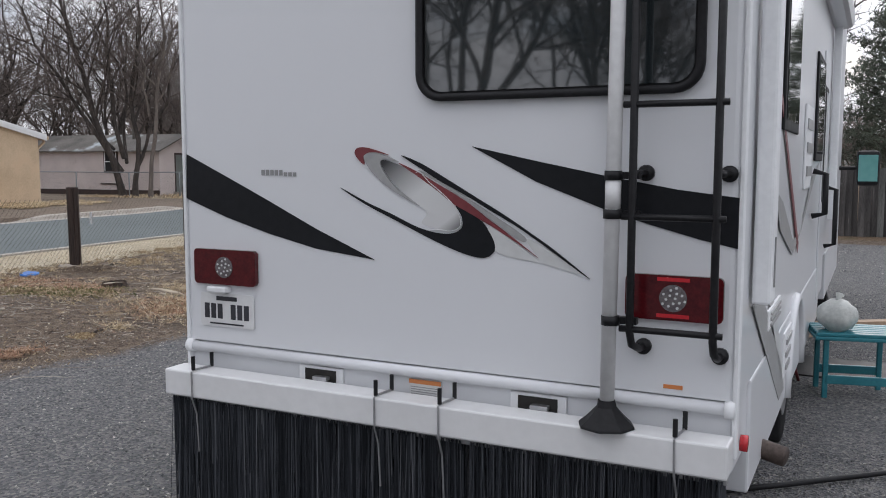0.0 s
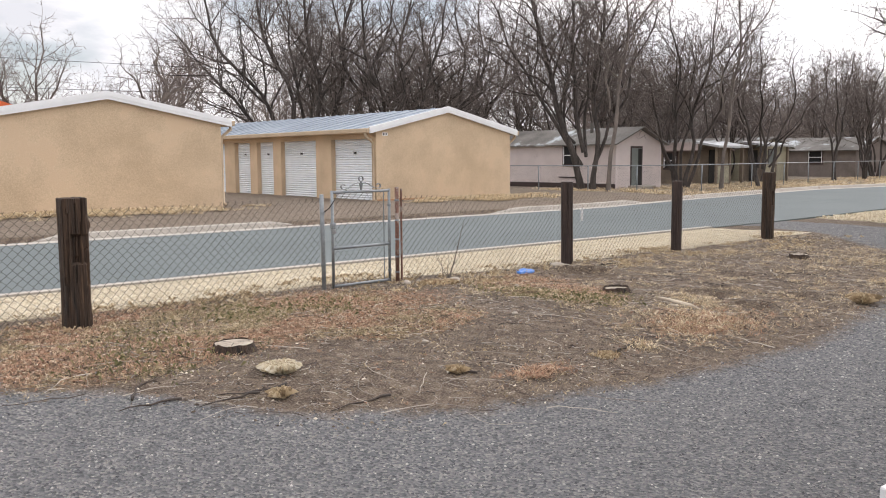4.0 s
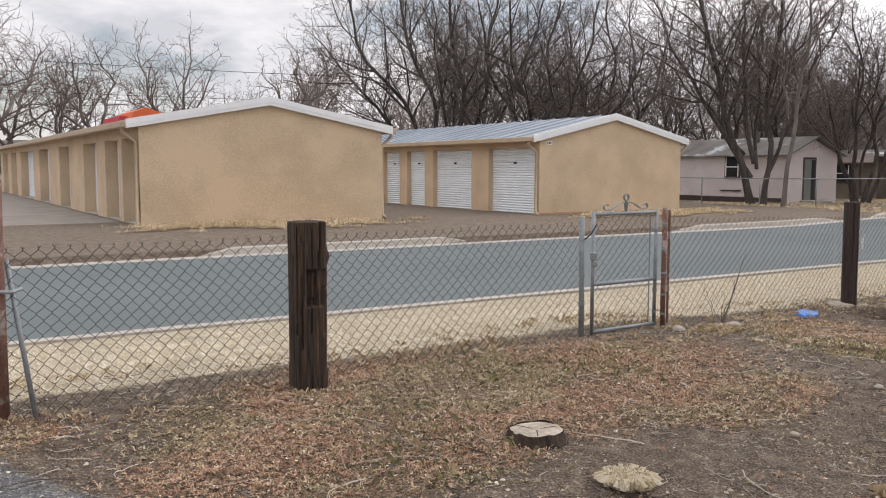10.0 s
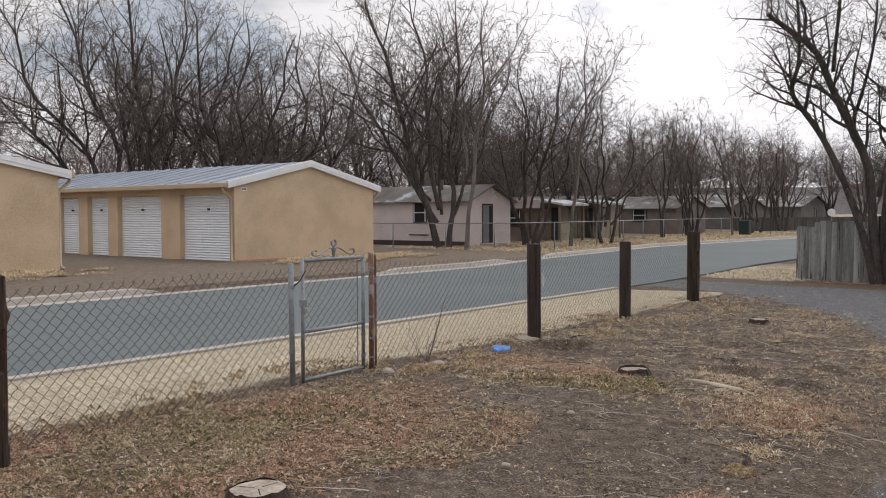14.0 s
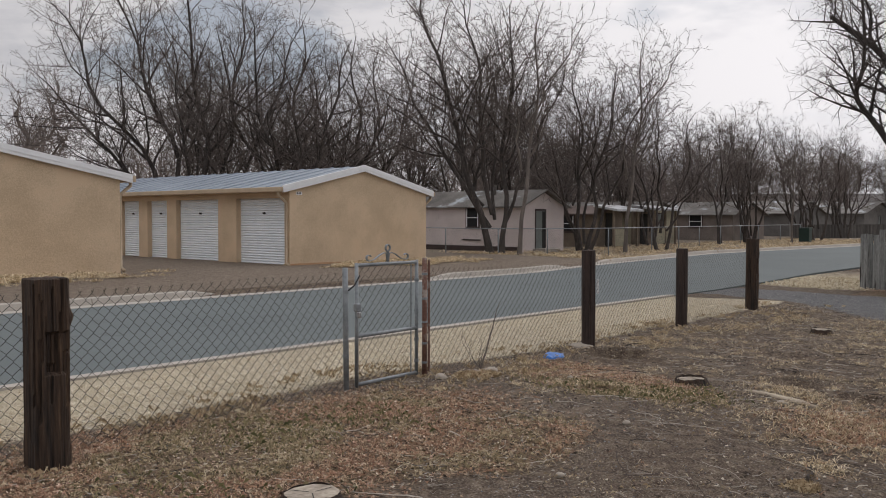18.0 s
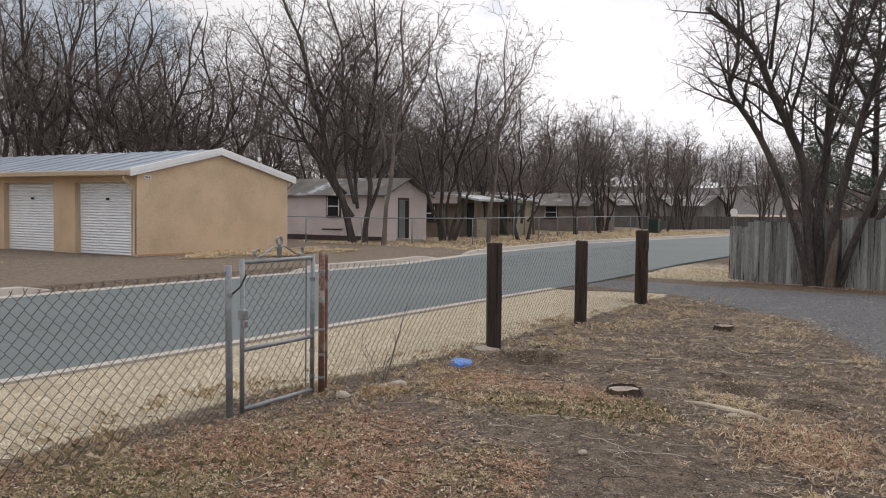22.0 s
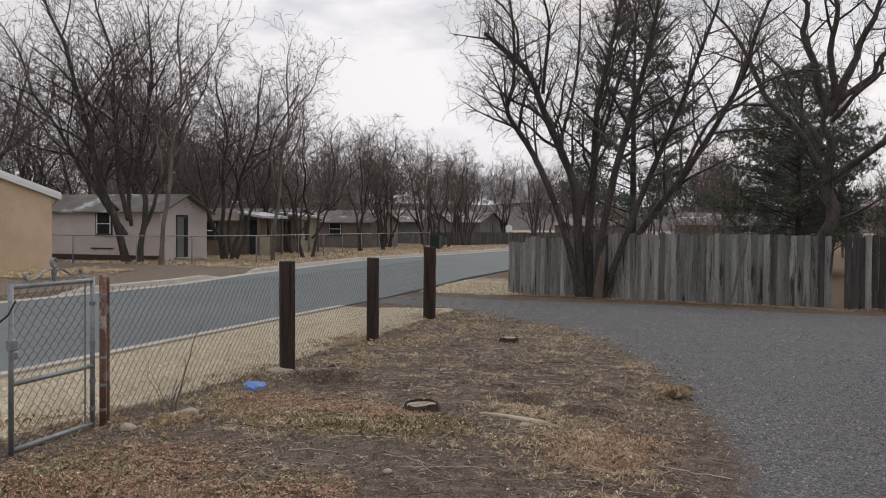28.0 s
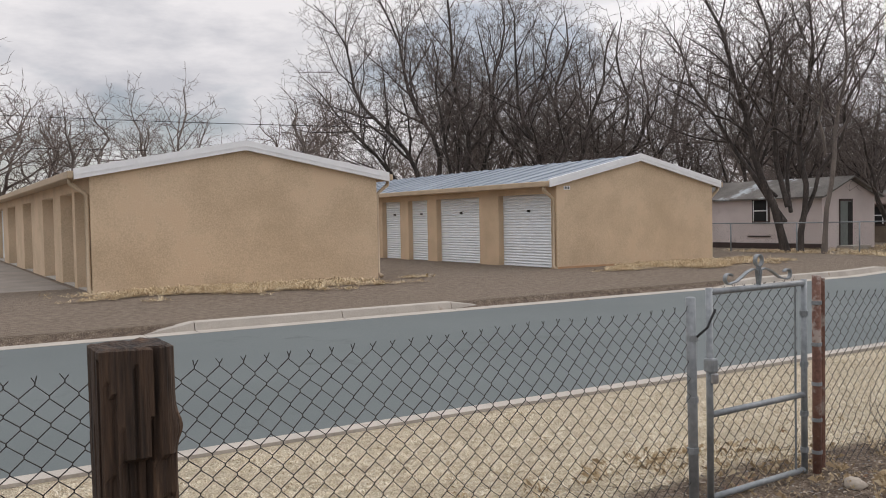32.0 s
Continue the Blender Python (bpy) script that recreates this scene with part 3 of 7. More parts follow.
cuts = [-40, -30, -20, -10, -5, -1.5, 2, 5.2, 5.95, 8.38, 10.5, 11.2, 13.6, 16, 18, 20, 22, 24.5, 28, 31, 34, 38, 42, 50, 60, 80]
for a, b in zip(cuts, cuts[1:]):
    part("kerb_stone", far_kerb(a, b - 0.012, kerb_drop), CONCRETE, kerb)
lots = thing("asphalt_apron", RM, "worn brown asphalt aprons between the storage buildings", "pavement", kind="structure")


def apron(u0, u1, n0, n1, z0, z1):
    k = bmesh.new()
    prev = None
    for i in range(13):
        t = (i / 12) ** 1.5
        n_ = n0 + (n1 - n0) * t
        z = z0 + (z1 - z0) * step(0, 6, n_ - n0)
        w = [k.verts.new((u, n_ if i else along(FAR_EDGE, u) + 0.19, z)) for u in np.linspace(u0 + (0 if n_ > 23.5 else (23.5 - n_) * -0.12), u1 + (0 if n_ > 23.5 else (23.5 - n_) * 0.12), 6)]
        if prev:
            for j in range(5):
                k.faces.new((prev[j], w[j], w[j + 1], prev[j + 1]))
        prev = w
    bmesh.ops.recalc_face_normals(k, faces=k.faces[:])
    if sum(f.normal.z for f in k.faces) < 0:
        bmesh.ops.reverse_faces(k, faces=k.faces[:])
    return k


part("apron_slab", apron(-1.5, 5.3, 19.8, 60, 0.04, 0.235), OLD_ASPHALT, lots)
part("apron_slab", apron(11.9, 17.33, 19.8, 60, 0.05, 0.16), OLD_ASPHALT, lots)
part("apron_slab", apron(24.9, 28.6, 20.2, 60, 0.04, 0.10), OLD_ASPHALT, lots)

# ---- far hills ----
HILL = surf("far_wooded_hill", (0.060, 0.054, 0.052), (0.115, 0.103, 0.097), 1.0, 0.03, 0.25, 0)
vs, fs = [], []
k = 120
for i in range(k + 1):
    a = 2 * math.pi * i / k
    h = 25 + 6 * noise.noise((math.cos(a) * 2.5, math.sin(a) * 2.5, 3)) + 5 * noise.noise((math.cos(a) * 14, math.sin(a) * 14, 3))
    for r, z in ((760, -2), (830, h * 0.75), (900, h), (1200, -5)):
        vs.append((r * math.cos(a), r * math.sin(a), z))
    if i:
        b = i * 4
        fs += [(b - 4 + j, b + j, b + 1 + j, b - 3 + j) for j in range(3)]
me = bpy.data.meshes.new("far_hills")
me.from_pydata(vs, [], fs)
me.materials.append(HILL)
me.shade_smooth()
lone("backdrop_hills", me, None, RM, "low dark wooded hills on the horizon", "hills", kind="structure")

# ---- the pink house across the road ----
HOUSE_WOOD = surf("dark_window_frame", (0.035, 0.022, 0.02), (0.07, 0.045, 0.04), 0.7, 4, 40, 0.1)
DOOR_GREEN = surf("grey_green_door", (0.14, 0.16, 0.15), (0.19, 0.21, 0.20), 0.6, 4, 40, 0.1)
DARK_GLASS = surf("dark_window_glass", (0.006, 0.007, 0.008), (0.014, 0.015, 0.016), 0.75, 2, 10, 0)


def small_house(u0, u1, n0, n1, base, eave, ridge, wall, roof, label, windows, doors, m=None):
    """A small gabled house; its gable faces the road, and the eave side faces back along it."""
    h = thing("house", at_road(0, 0, 0), label, "house", "houses across the road")
    mid, T = (u0 + u1) / 2, 0.2
    bm = bmesh.new()
    wallplate(bm, [(u0, base - 0.2), (u1, base - 0.2), (u1, eave), (mid, ridge - 0.05), (u0, eave)], n0, n0 + T)
    part("gable_wall", bm, wall, h)
    part("side_wall", boxed(u0, u0 + T, n0 + T, n1, base - 0.2, eave), wall, h)
    part("side_wall", boxed(u1 - T, u1, n0 + T, n1, base - 0.2, eave), wall, h)
    part("rear_wall", boxed(u0 + T, u1 - T, n1 - T, n1, base - 0.2, eave), wall, h)
    for s, ue in ((-1, u0 - 0.3), (1, u1 + 0.3)):
        drop = 0.3 * (ridge - eave) / (mid - u0)
        bm = bmesh.new()
        a = [(ue, eave - drop), (mid, ridge), (mid, ridge + 0.06), (ue, eave - drop + 0.06)]
        wallplate(bm, a if s < 0 else [a[1], a[0], a[3], a[2]], n0 - 0.3, n1 + 0.3)
        part("roof", bm, roof, h, "weathered patched sheet roof")
    for n_, z, w, t in windows:
        f = part("window", boxed(u0 - 0.05, u0 + 0.02, n_ - w / 2 - 0.09, n_ + w / 2 + 0.09, z - 0.09, z + t + 0.09), HOUSE_WOOD, h, "dark framed sash window")
        for k in range(2):
            part("pane", boxed(u0 - 0.06, u0 - 0.052, n_ - w / 2 + 0.03, n_ + w / 2 - 0.03, z + 0.03 + k * t / 2, z + t / 2 - 0.03 + k * t / 2), DARK_GLASS, f)
        part("sash_bar", boxed(u0 - 0.075, u0 - 0.062, n_ - w / 2, n_ + w / 2, z + t / 2 - 0.025, z + t / 2 + 0.025), WHITE_TRIM, f)
        for e in (-1, 1):
            part("sash_stile", boxed(u0 - 0.075, u0 - 0.062, n_ + e * w / 2 - 0.025, n_ + e * w / 2 + 0.025, z + 0.02, z + t - 0.02), WHITE_TRIM, f)
    for u_, w, t in doors:
        d = part("door", boxed(u_ - w / 2, u_ + w / 2, n0 - 0.03, n0 - 0.005, base + 0.05, base + t), DOOR_GREEN, h, "grey-green front door")
        part("door_frame", boxed(u_ - w / 2 - 0.08, u_ + w / 2 + 0.08, n0 - 0.02, n0 - 0.003, base + 0.05, base + t + 0.09), HOUSE_WOOD, d)
        part("dark_strip", boxed(u_ + w / 2 - 0.28, u_ + w / 2 - 0.02, n0 - 0.042, n0 - 0.032, base + 0.08, base + t - 0.03), DARK_GAP, d)
    return h


pink = small_house(34.35, 38.0, 28.9, 38.0, 0.0, 2.28, 3.02, PINK_WALL, OLD_ROOF, "small pale pink plastered house with patched sheet roof", [(31.9, 1.2, 0.72, 0.95)], [(35.95, 0.78, 2.02)])
part("foundation", boxed(34.30, 34.345, 28.9, 38.0, -0.1, 0.26), HOUSE_WOOD, pink, "dark weathered board skirt")
part("door_step", boxed(35.3, 36.6, 28.15, 28.88, -0.1, 0.16, 0.02), CONCRETE, pink, "concrete door step")
part("vent", boxed(34.30, 34.345, 31.4, 32.6, 0.52, 0.58), HOUSE_WOOD, pink)
part("chimney", tubed([(35.6, 31.5, 2.6), (35.6, 31.5, 3.35)], 0.09, 8), OLD_ROOF, pink)
YELLOW_WALL = surf("faded_cream_siding", (0.26, 0.24, 0.17), (0.40, 0.37, 0.27), 0.85, 1.5, 30, 0.1)
BROWN_ROOF = surf("brown_sheet_roof", (0.11, 0.08, 0.07), (0.20, 0.15, 0.13), 0.8, 1.0, 20, 0.1)
BROWN_WALL = surf("brown_board_siding", (0.13, 0.10, 0.075), (0.24, 0.19, 0.14), 0.85, 1.5, 30, 0.1)
# white and grey siding, both darkened in colour for the tree shade
WHITE_WALL = surf("shaded_white_siding", (0.15, 0.125, 0.11), (0.26, 0.22, 0.195), 0.85, 1.5, 30, 0.1)
GREY_WALL = surf("grey_house_siding", (0.12, 0.115, 0.11), (0.22, 0.21, 0.20), 0.85, 1.5, 30, 0.1)
small_house(43.4, 46.2, 30.2, 35.5, 0, 1.95, 2.35, BROWN_WALL, BROWN_ROOF, "small brown shed-like house behind bare trees", [(32.2, 0.9, 0.8, 0.9)], [(44.8, 0.8, 1.9)])
small_house(51.0, 55.5, 31.5, 39, 0, 2.1, 2.75, YELLOW_WALL, OLD_ROOF, "cream house with pale patched roof behind bare trees", [(34, 1.0, 0.9, 1.0)], [(53.4, 0.9, 1.95)])
small_house(64, 70, 31, 40, 0, 2.0, 2.9, WHITE_WALL, OLD_ROOF, "low white house, coloured dark brown for shade, with pale sheet roof far along the road", [(34, 1.0, 1.0, 0.9)], [(66, 0.9, 1.9)])
small_house(84, 94, 34, 50, 0, 2.2, 3.4, GREY_WALL, OLD_ROOF, "grey house with pale roof far along the road", [(38, 1.0, 1.2, 1.0)], [(90, 0.9, 2.0)])
small_house(104, 116, 33, 52, 0, 2.3, 3.6, GREY_WALL, OLD_ROOF, "long grey house far along the road", [(38, 1.0, 1.2, 1.0)], [(110, 0.9, 2.0)])

PALE_ROOF = surf("pale_patched_roof", (0.36, 0.37, 0.38), (0.60, 0.61, 0.62), 0.7, 0.8, 14, 0.1, spot=(0.12, 0.10, 0.09), spot_scale=0.9, spot_cut=0.57)
def porch(u0, u1, n0, n1, h, label, fall=0.25):
    """An open lean-to: a shallow roof on posts, half-closed with boards, dark inside."""
    p = thing("porch", RM, label, "porch", "porches across the road")
    bm = bmesh.new()
    a = [bm.verts.new(q) for q in ((u0 - 0.2, n0 - 0.3, h - fall), (u1 + 0.2, n0 - 0.3, h - fall), (u1 + 0.2, n1, h), (u0 - 0.2, n1, h))]
    b = [bm.verts.new((v.co.x, v.co.y, v.co.z + 0.12)) for v in a]
    bm.faces.new(list(reversed(a))), bm.faces.new(b)
    for i in range(4):
        bm.faces.new((a[i], a[(i + 1) % 4], b[(i + 1) % 4], b[i]))
    part("roof", bm, PALE_ROOF, p, "pale patched low roof")
    part("back_wall", boxed(u0, u1, n1 - 0.12, n1, -0.1, h - 0.02), BROWN_WALL, p)
    k = max(2, int((u1 - u0) / 1.4))
    for i in range(k + 1):
        x = u0 + (u1 - u0) * i / k
        part("post", boxed(x - 0.06, x + 0.06, n0 - 0.06, n0 + 0.06, -0.1, h - fall), BROWN_WALL, p)
        if i < k and i % 2 == 0:
            part("panel", boxed(x + 0.07, x + (u1 - u0) / k - 0.07, n0 - 0.03, n0 + 0.03, 0.1, 1.05), YELLOW_WALL, p, "faded cream board panel")
    # flat near-black plate colours in the shade of an open doorway
    part("doorway_shade", boxed(u0 + 0.9, u0 + 1.8, n1 - 0.16, n1 - 0.125, 0.0, 1.95), DARK_GAP, p)
    return p


porch(43.0, 45.6, 28.9, 30.1, 2.3, "low brown porch with a pale roof in front of a shed")
porch(49.4, 52.2, 29.8, 31.4, 2.4, "open porch with cream panels and a pale roof")

# ---- motorhome ----
RVM = pose(-0.062, 3.370, 0, 0, 0, -26.5)     # local x along the rear wall, local y towards its front
RL, RR, RLEN, RTOP = -1.238, 1.172, 8.6, 3.25
BLACK_VINYL = surf("black_vinyl_graphic", (0.008, 0.009, 0.011), (0.013, 0.014, 0.017), 0.42, 3, 30, 0, spec=0.22)
RED_VINYL = surf("maroon_vinyl_graphic", (0.16, 0.028, 0.035), (0.21, 0.045, 0.05), 0.4, 3, 30, 0)
GREY_VINYL = surf("grey_vinyl_graphic", (0.30, 0.30, 0.30), (0.38, 0.38, 0.375), 0.4, 3, 30, 0)
PALE_VINYL = surf("pale_grey_vinyl_graphic", (0.56, 0.565, 0.56), (0.63, 0.635, 0.63), 0.4, 3, 30, 0)
BLACK_STEEL = surf("black_painted_steel", (0.007, 0.007, 0.008), (0.018, 0.018, 0.02), 0.4, 8, 60, 0.1, spec=0.25)
RUBBER = surf("black_rubber", (0.010, 0.010, 0.011), (0.02, 0.02, 0.022), 0.6, 8, 60, 0.1, spec=0.25)
RED_LENS = surf("dark_red_lamp_lens", (0.055, 0.004, 0.007), (0.10, 0.008, 0.011), 0.15, 30, 120, 0.1)
BRIGHT_RED = surf("bright_red_reflector", (0.50, 0.02, 0.03), (0.60, 0.03, 0.04), 0.25, 30, 120, 0.1)
CLEAR_LENS = surf("clear_lamp_lens", (0.10, 0.085, 0.09), (0.20, 0.18, 0.185), 0.15, 60, 200, 0.1)
CHROME = surf("dull_steel", (0.35, 0.35, 0.36), (0.5, 0.5, 0.51), 0.35, 8, 60, 0.05, metal=0.8)
BRISTLE = island("black_bristle", [(0, (0.018, 0.020, 0.023)), (0.5, (0.045, 0.049, 0.057)), (0.85, (0.09, 0.096, 0.11)), (1, (0.18, 0.185, 0.20))], 0.4)
VINYL_WHITE = surf("white_vinyl_rail", (0.70, 0.70, 0.70), (0.77, 0.77, 0.77), 0.4, 2, 20, 0.02)
PVC = surf("scuffed_white_pipe", (0.62, 0.62, 0.62), (0.74, 0.74, 0.74), 0.45, 3, 30, 0.05, spot=(0.25, 0.24, 0.23), spot_scale=9, spot_cut=0.68)
ORANGE = surf("orange_warning_print", (0.60, 0.20, 0.06), (0.68, 0.25, 0.08), 0.5, 5, 50, 0)
PAPER = surf("white_sticker", (0.66, 0.66, 0.66), (0.72, 0.72, 0.72), 0.5, 5, 50, 0)
PRINT = surf("black_print", (0.02, 0.02, 0.025), (0.04, 0.04, 0.05), 0.5, 5, 50, 0)
GREY_PRINT = surf("grey_print", (0.25, 0.25, 0.25), (0.32, 0.32, 0.32), 0.5, 5, 50, 0)


def tinted_glass():
    m = bpy.data.materials.new("tinted_window_glass")
    m.use_nodes = True
    b = m.node_tree.nodes["Principled BSDF"]
    b.inputs["Base Color"].default_value = (0.020, 0.026, 0.028, 1)
    b.inputs["Roughness"].default_value = 0.03
    b.inputs["IOR"].default_value = 2.1
    b.inputs["Coat Weight"].default_value = 0.6
    return m


TINT = tinted_glass()
rv = thing("motorhome", RVM, "white motorhome with black and maroon swoosh graphics on its rear", "motorhome")


def smooth_line(pts, k=4):
    """A closed outline, rounded through its points."""
    out, c = [], len(pts)
    for i in range(c):
        p0, p1, p2, p3 = (pts[(i + j) % c] for j in (-1, 0, 1, 2))
        for s in range(k):
            t = s / k
            out.append(tuple(0.5 * (2 * b + (c2 - a) * t + (2 * a - 5 * b + 4 * c2 - d) * t * t + (3 * b - a - 3 * c2 + d) * t ** 3) for a, b, c2, d in zip(p0, p1, p2, p3)))
    return out


def rear_plate(pts, y0, y1):
    """A decal on the rear wall: an outline in x, z with a thin edge."""
    bm = bmesh.new()
    f = bm.faces.new([bm.verts.new((x, y0, z)) for x, z in pts])
    ex = bmesh.ops.extrude_face_region(bm, geom=[f])
    bmesh.ops.translate(bm, verts=[v for v in ex["geom"] if isinstance(v, bmesh.types.BMVert)], vec=(0, y1 - y0, 0))
    bmesh.ops.triangulate(bm, faces=bm.faces[:])
    bmesh.ops.recalc_face_normals(bm, faces=bm.faces[:])
    return bm


# body: rear and side shell with rounded vertical corners
bm = boxed(RL, RR, 0, RLEN, 0.80, RTOP)
bmesh.ops.bevel(bm, geom=[e for e in bm.edges if abs((e.verts[0].co - e.verts[1].co).z) > 1], offset=0.035, segments=4, affect="EDGES", profile=0.5)
part("body", bm, RV_WHITE, rv, "white gelcoat body", False)
part("lower_cap", boxed(RL + 0.01, RR - 0.01, 0.02, 0.5, 0.54, 0.795, 0.01), RV_WHITE, rv)
part("side_skirt", boxed(RR - 0.09, RR + 0.006, 0.35, 4.6, 0.36, 0.798, 0.01), RV_WHITE, rv, "white lower side skirt")
part("side_skirt", boxed(RL - 0.006, RL + 0.09, 0.35, 8.4, 0.40, 0.798, 0.01), RV_WHITE, rv)
part("side_skirt", boxed(RR - 0.09, RR + 0.006, 5.6, 8.4, 0.36, 0.798, 0.01), RV_WHITE, rv)
# one box for the chassis; the shade below the floor is in its colour
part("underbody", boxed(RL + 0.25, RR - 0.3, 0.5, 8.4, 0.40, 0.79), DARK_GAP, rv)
for x in (RL - 0.004, RR - 0.012):
    part("corner_trim", boxed(x, x + 0.016, -0.006, 0.05, 0.60, RTOP, 0.004), WHITE_TRIM, rv)
# half-round moulding along the rear
bm = bmesh.new()
tube(bm, [(RL + 0.012, 0.002, 0.770), (RR - 0.012, 0.002, 0.772)], 0.023, 12)
part("moulding", bm, RV_WHITE, rv, "white half-round moulding", True)
for x in (RL + 0.02, RR - 0.02):
    part("moulding_cap", tubed([(x - 0.016, 0.002, 0.771), (x + 0.016, 0.002, 0.771)], 0.031, 12), WHITE_TRIM, rv, "", True)

def fade_vinyl():
    """Printed fade from black to pale along the swoosh."""
    m = bpy.data.materials.new("fading_vinyl_print")
    m.use_nodes = True
    n, l = m.node_tree.nodes, m.node_tree.links
    bs = n["Principled BSDF"]
    bs.inputs["Roughness"].default_value = 0.4
    co, sp = n.new("ShaderNodeTexCoord"), n.new("ShaderNodeSeparateXYZ")
    l.new(co.outputs["Object"], sp.inputs[0])
    ad = n.new("ShaderNodeMath")
    ad.operation, ad.inputs[1].default_value = "MULTIPLY_ADD", -1.3
    l.new(sp.outputs["Z"], ad.inputs[0]), l.new(sp.outputs["X"], ad.inputs[2])
    mr = n.new("ShaderNodeMapRange")
    mr.inputs["From Min"].default_value, mr.inputs["From Max"].default_value = -2.27, -1.60
    l.new(ad.outputs[0], mr.inputs["Value"])
    rp = n.new("ShaderNodeValToRGB")
    rp.color_ramp.elements[0].color, rp.color_ramp.elements[1].color = (0.02, 0.02, 0.022, 1), (0.66, 0.665, 0.66, 1)
    rp.color_ramp.elements[1].position = 0.45
    for p, v in ((0.84, 0.62), (0.99, 0.05)):
        rp.color_ramp.elements.new(p).color = (v, v, v, 1)
    l.new(mr.outputs[0], rp.inputs["Fac"])
    l.new(rp.outputs[0], bs.inputs["Base Color"])
    return m


FADE = fade_vinyl()
GRAPHICS = {
    "stripe_rear_a": [(-1.217, 1.64), (-0.996, 1.543), (-0.782, 1.448), (-0.521, 1.328), (-0.237, 1.212), (-0.523, 1.245), (-0.756, 1.296), (-1.001, 1.364), (-1.224, 1.442)],
    "stripe_rear_b": [(0.19, 1.664), (0.45, 1.609), (0.714, 1.556), (0.96, 1.512), (1.165, 1.487), (1.167, 1.317), (1.039, 1.344), (0.867, 1.39), (0.717, 1.435), (0.451, 1.533)],
    "pale_tail": [(0.265, 1.366), (0.378, 1.302), (0.462, 1.25), (0.412, 1.325), (0.535, 1.267), (0.63, 1.204), (0.477, 1.235), (0.292, 1.27)],
    "black_belly": [(-0.398, 1.501), (-0.275, 1.445), (-0.159, 1.4), (-0.046, 1.353), (0.043, 1.332), (0.113, 1.333), (0.152, 1.357), (0.15, 1.398), (0.125, 1.441), (0.171, 1.423), (0.234, 1.382), (0.271, 1.335), (0.289, 1.293), (0.282, 1.265), (0.246, 1.244), (0.183, 1.25), (0.086, 1.28), (-0.023, 1.324), (-0.159, 1.383), (-0.287, 1.439)],
    "grey_stripe": [(-0.04, 1.574), (0.064, 1.533), (0.171, 1.47), (0.275, 1.411), (0.407, 1.331), (0.397, 1.312), (0.317, 1.359), (0.213, 1.427), (0.086, 1.506)],
    "pale_belly": [(-0.205, 1.598), (-0.194, 1.614), (-0.135, 1.598), (-0.045, 1.564), (0.019, 1.522), (0.065, 1.488), (0.118, 1.441), (0.145, 1.393), (0.145, 1.36), (0.113, 1.342), (0.065, 1.344), (-0.02, 1.366), (0.0, 1.405), (-0.029, 1.434), (-0.113, 1.49), (-0.17, 1.544)],
    "red_stripe": [(-0.124, 1.601), (-0.045, 1.569), (0.043, 1.523), (0.171, 1.456), (0.255, 1.396), (0.337, 1.342), (0.462, 1.254), (0.378, 1.307), (0.276, 1.364), (0.171, 1.418), (0.108, 1.45), (0.043, 1.497), (-0.045, 1.553)],
    "red_crescent": [(-0.327, 1.644), (-0.311, 1.662), (-0.261, 1.661), (-0.169, 1.633), (-0.227, 1.643), (-0.268, 1.641), (-0.285, 1.623), (-0.283, 1.595), (-0.315, 1.621)],
    "grey_ring": [(-0.283, 1.618), (-0.27, 1.639), (-0.221, 1.641), (-0.158, 1.621), (-0.124, 1.605), (-0.169, 1.615), (-0.201, 1.613), (-0.206, 1.593), (-0.175, 1.544), (-0.124, 1.495), (-0.029, 1.434), (-0.09, 1.461), (-0.17, 1.504), (-0.245, 1.563)],
    "black_long": [(-0.112, 1.631), (-0.023, 1.599), (0.086, 1.541), (0.213, 1.471), (0.336, 1.403), (0.437, 1.341), (0.525, 1.285), (0.66, 1.187), (0.573, 1.242), (0.476, 1.306), (0.377, 1.367), (0.275, 1.421), (0.171, 1.478), (0.064, 1.529), (-0.023, 1.579)],
}
DECAL_LOOK = {"stripe_rear_a": BLACK_VINYL, "stripe_rear_b": BLACK_VINYL, "red_crescent": RED_VINYL, "grey_ring": GREY_VINYL, "pale_belly": FADE, "black_belly": BLACK_VINYL, "red_stripe": RED_VINYL, "grey_stripe": GREY_VINYL, "black_long": BLACK_VINYL, "pale_tail": PALE_VINYL}
for i, (key, pts) in enumerate(GRAPHICS.items()):
    sharp = key.startswith("stripe")
    name = "stripe_graphic" if sharp else "swoosh_graphic"
    part(name, rear_plate(pts if sharp else smooth_line(pts), -0.001, -0.0032 - 0.0004 * i), DECAL_LOOK[key], rv, "black vinyl stripe" if sharp else "vinyl swoosh graphic")

o = [(x, -0.0072, z) for x, z in smooth_line(GRAPHICS["pale_belly"][3:12])[:-4]]
part("outline", tubed(o, 0.0018, 5), PAPER, rv, "thin white outline")

# rear window with rubber frame
def rounded(x0, x1, z0, z1, r, k=6):
    out = []
    for cx, cz, a0 in ((x1 - r, z0 + r, -90), (x1 - r, z1 - r, 0), (x0 + r, z1 - r, 90), (x0 + r, z0 + r, 180)):
        out += [(cx + r * math.cos(radians(a0 + 90 * i / k)), cz + r * math.sin(radians(a0 + 90 * i / k))) for i in range(k + 1)]
    return out


win = part("rear_window", rear_plate(rounded(-0.035, 1.04, 1.835, 2.62, 0.10), -0.001, -0.010), RUBBER, rv, "tinted rear window in a black rubber frame")
part("window_pane", rear_plate(rounded(0.0, 1.005, 1.87, 2.585, 0.07), -0.012, -0.015), TINT, win)
bm = bmesh.new()
o = [(x, -0.02, z) for x, z in rounded(-0.022, 1.027, 1.848, 2.607, 0.09)]
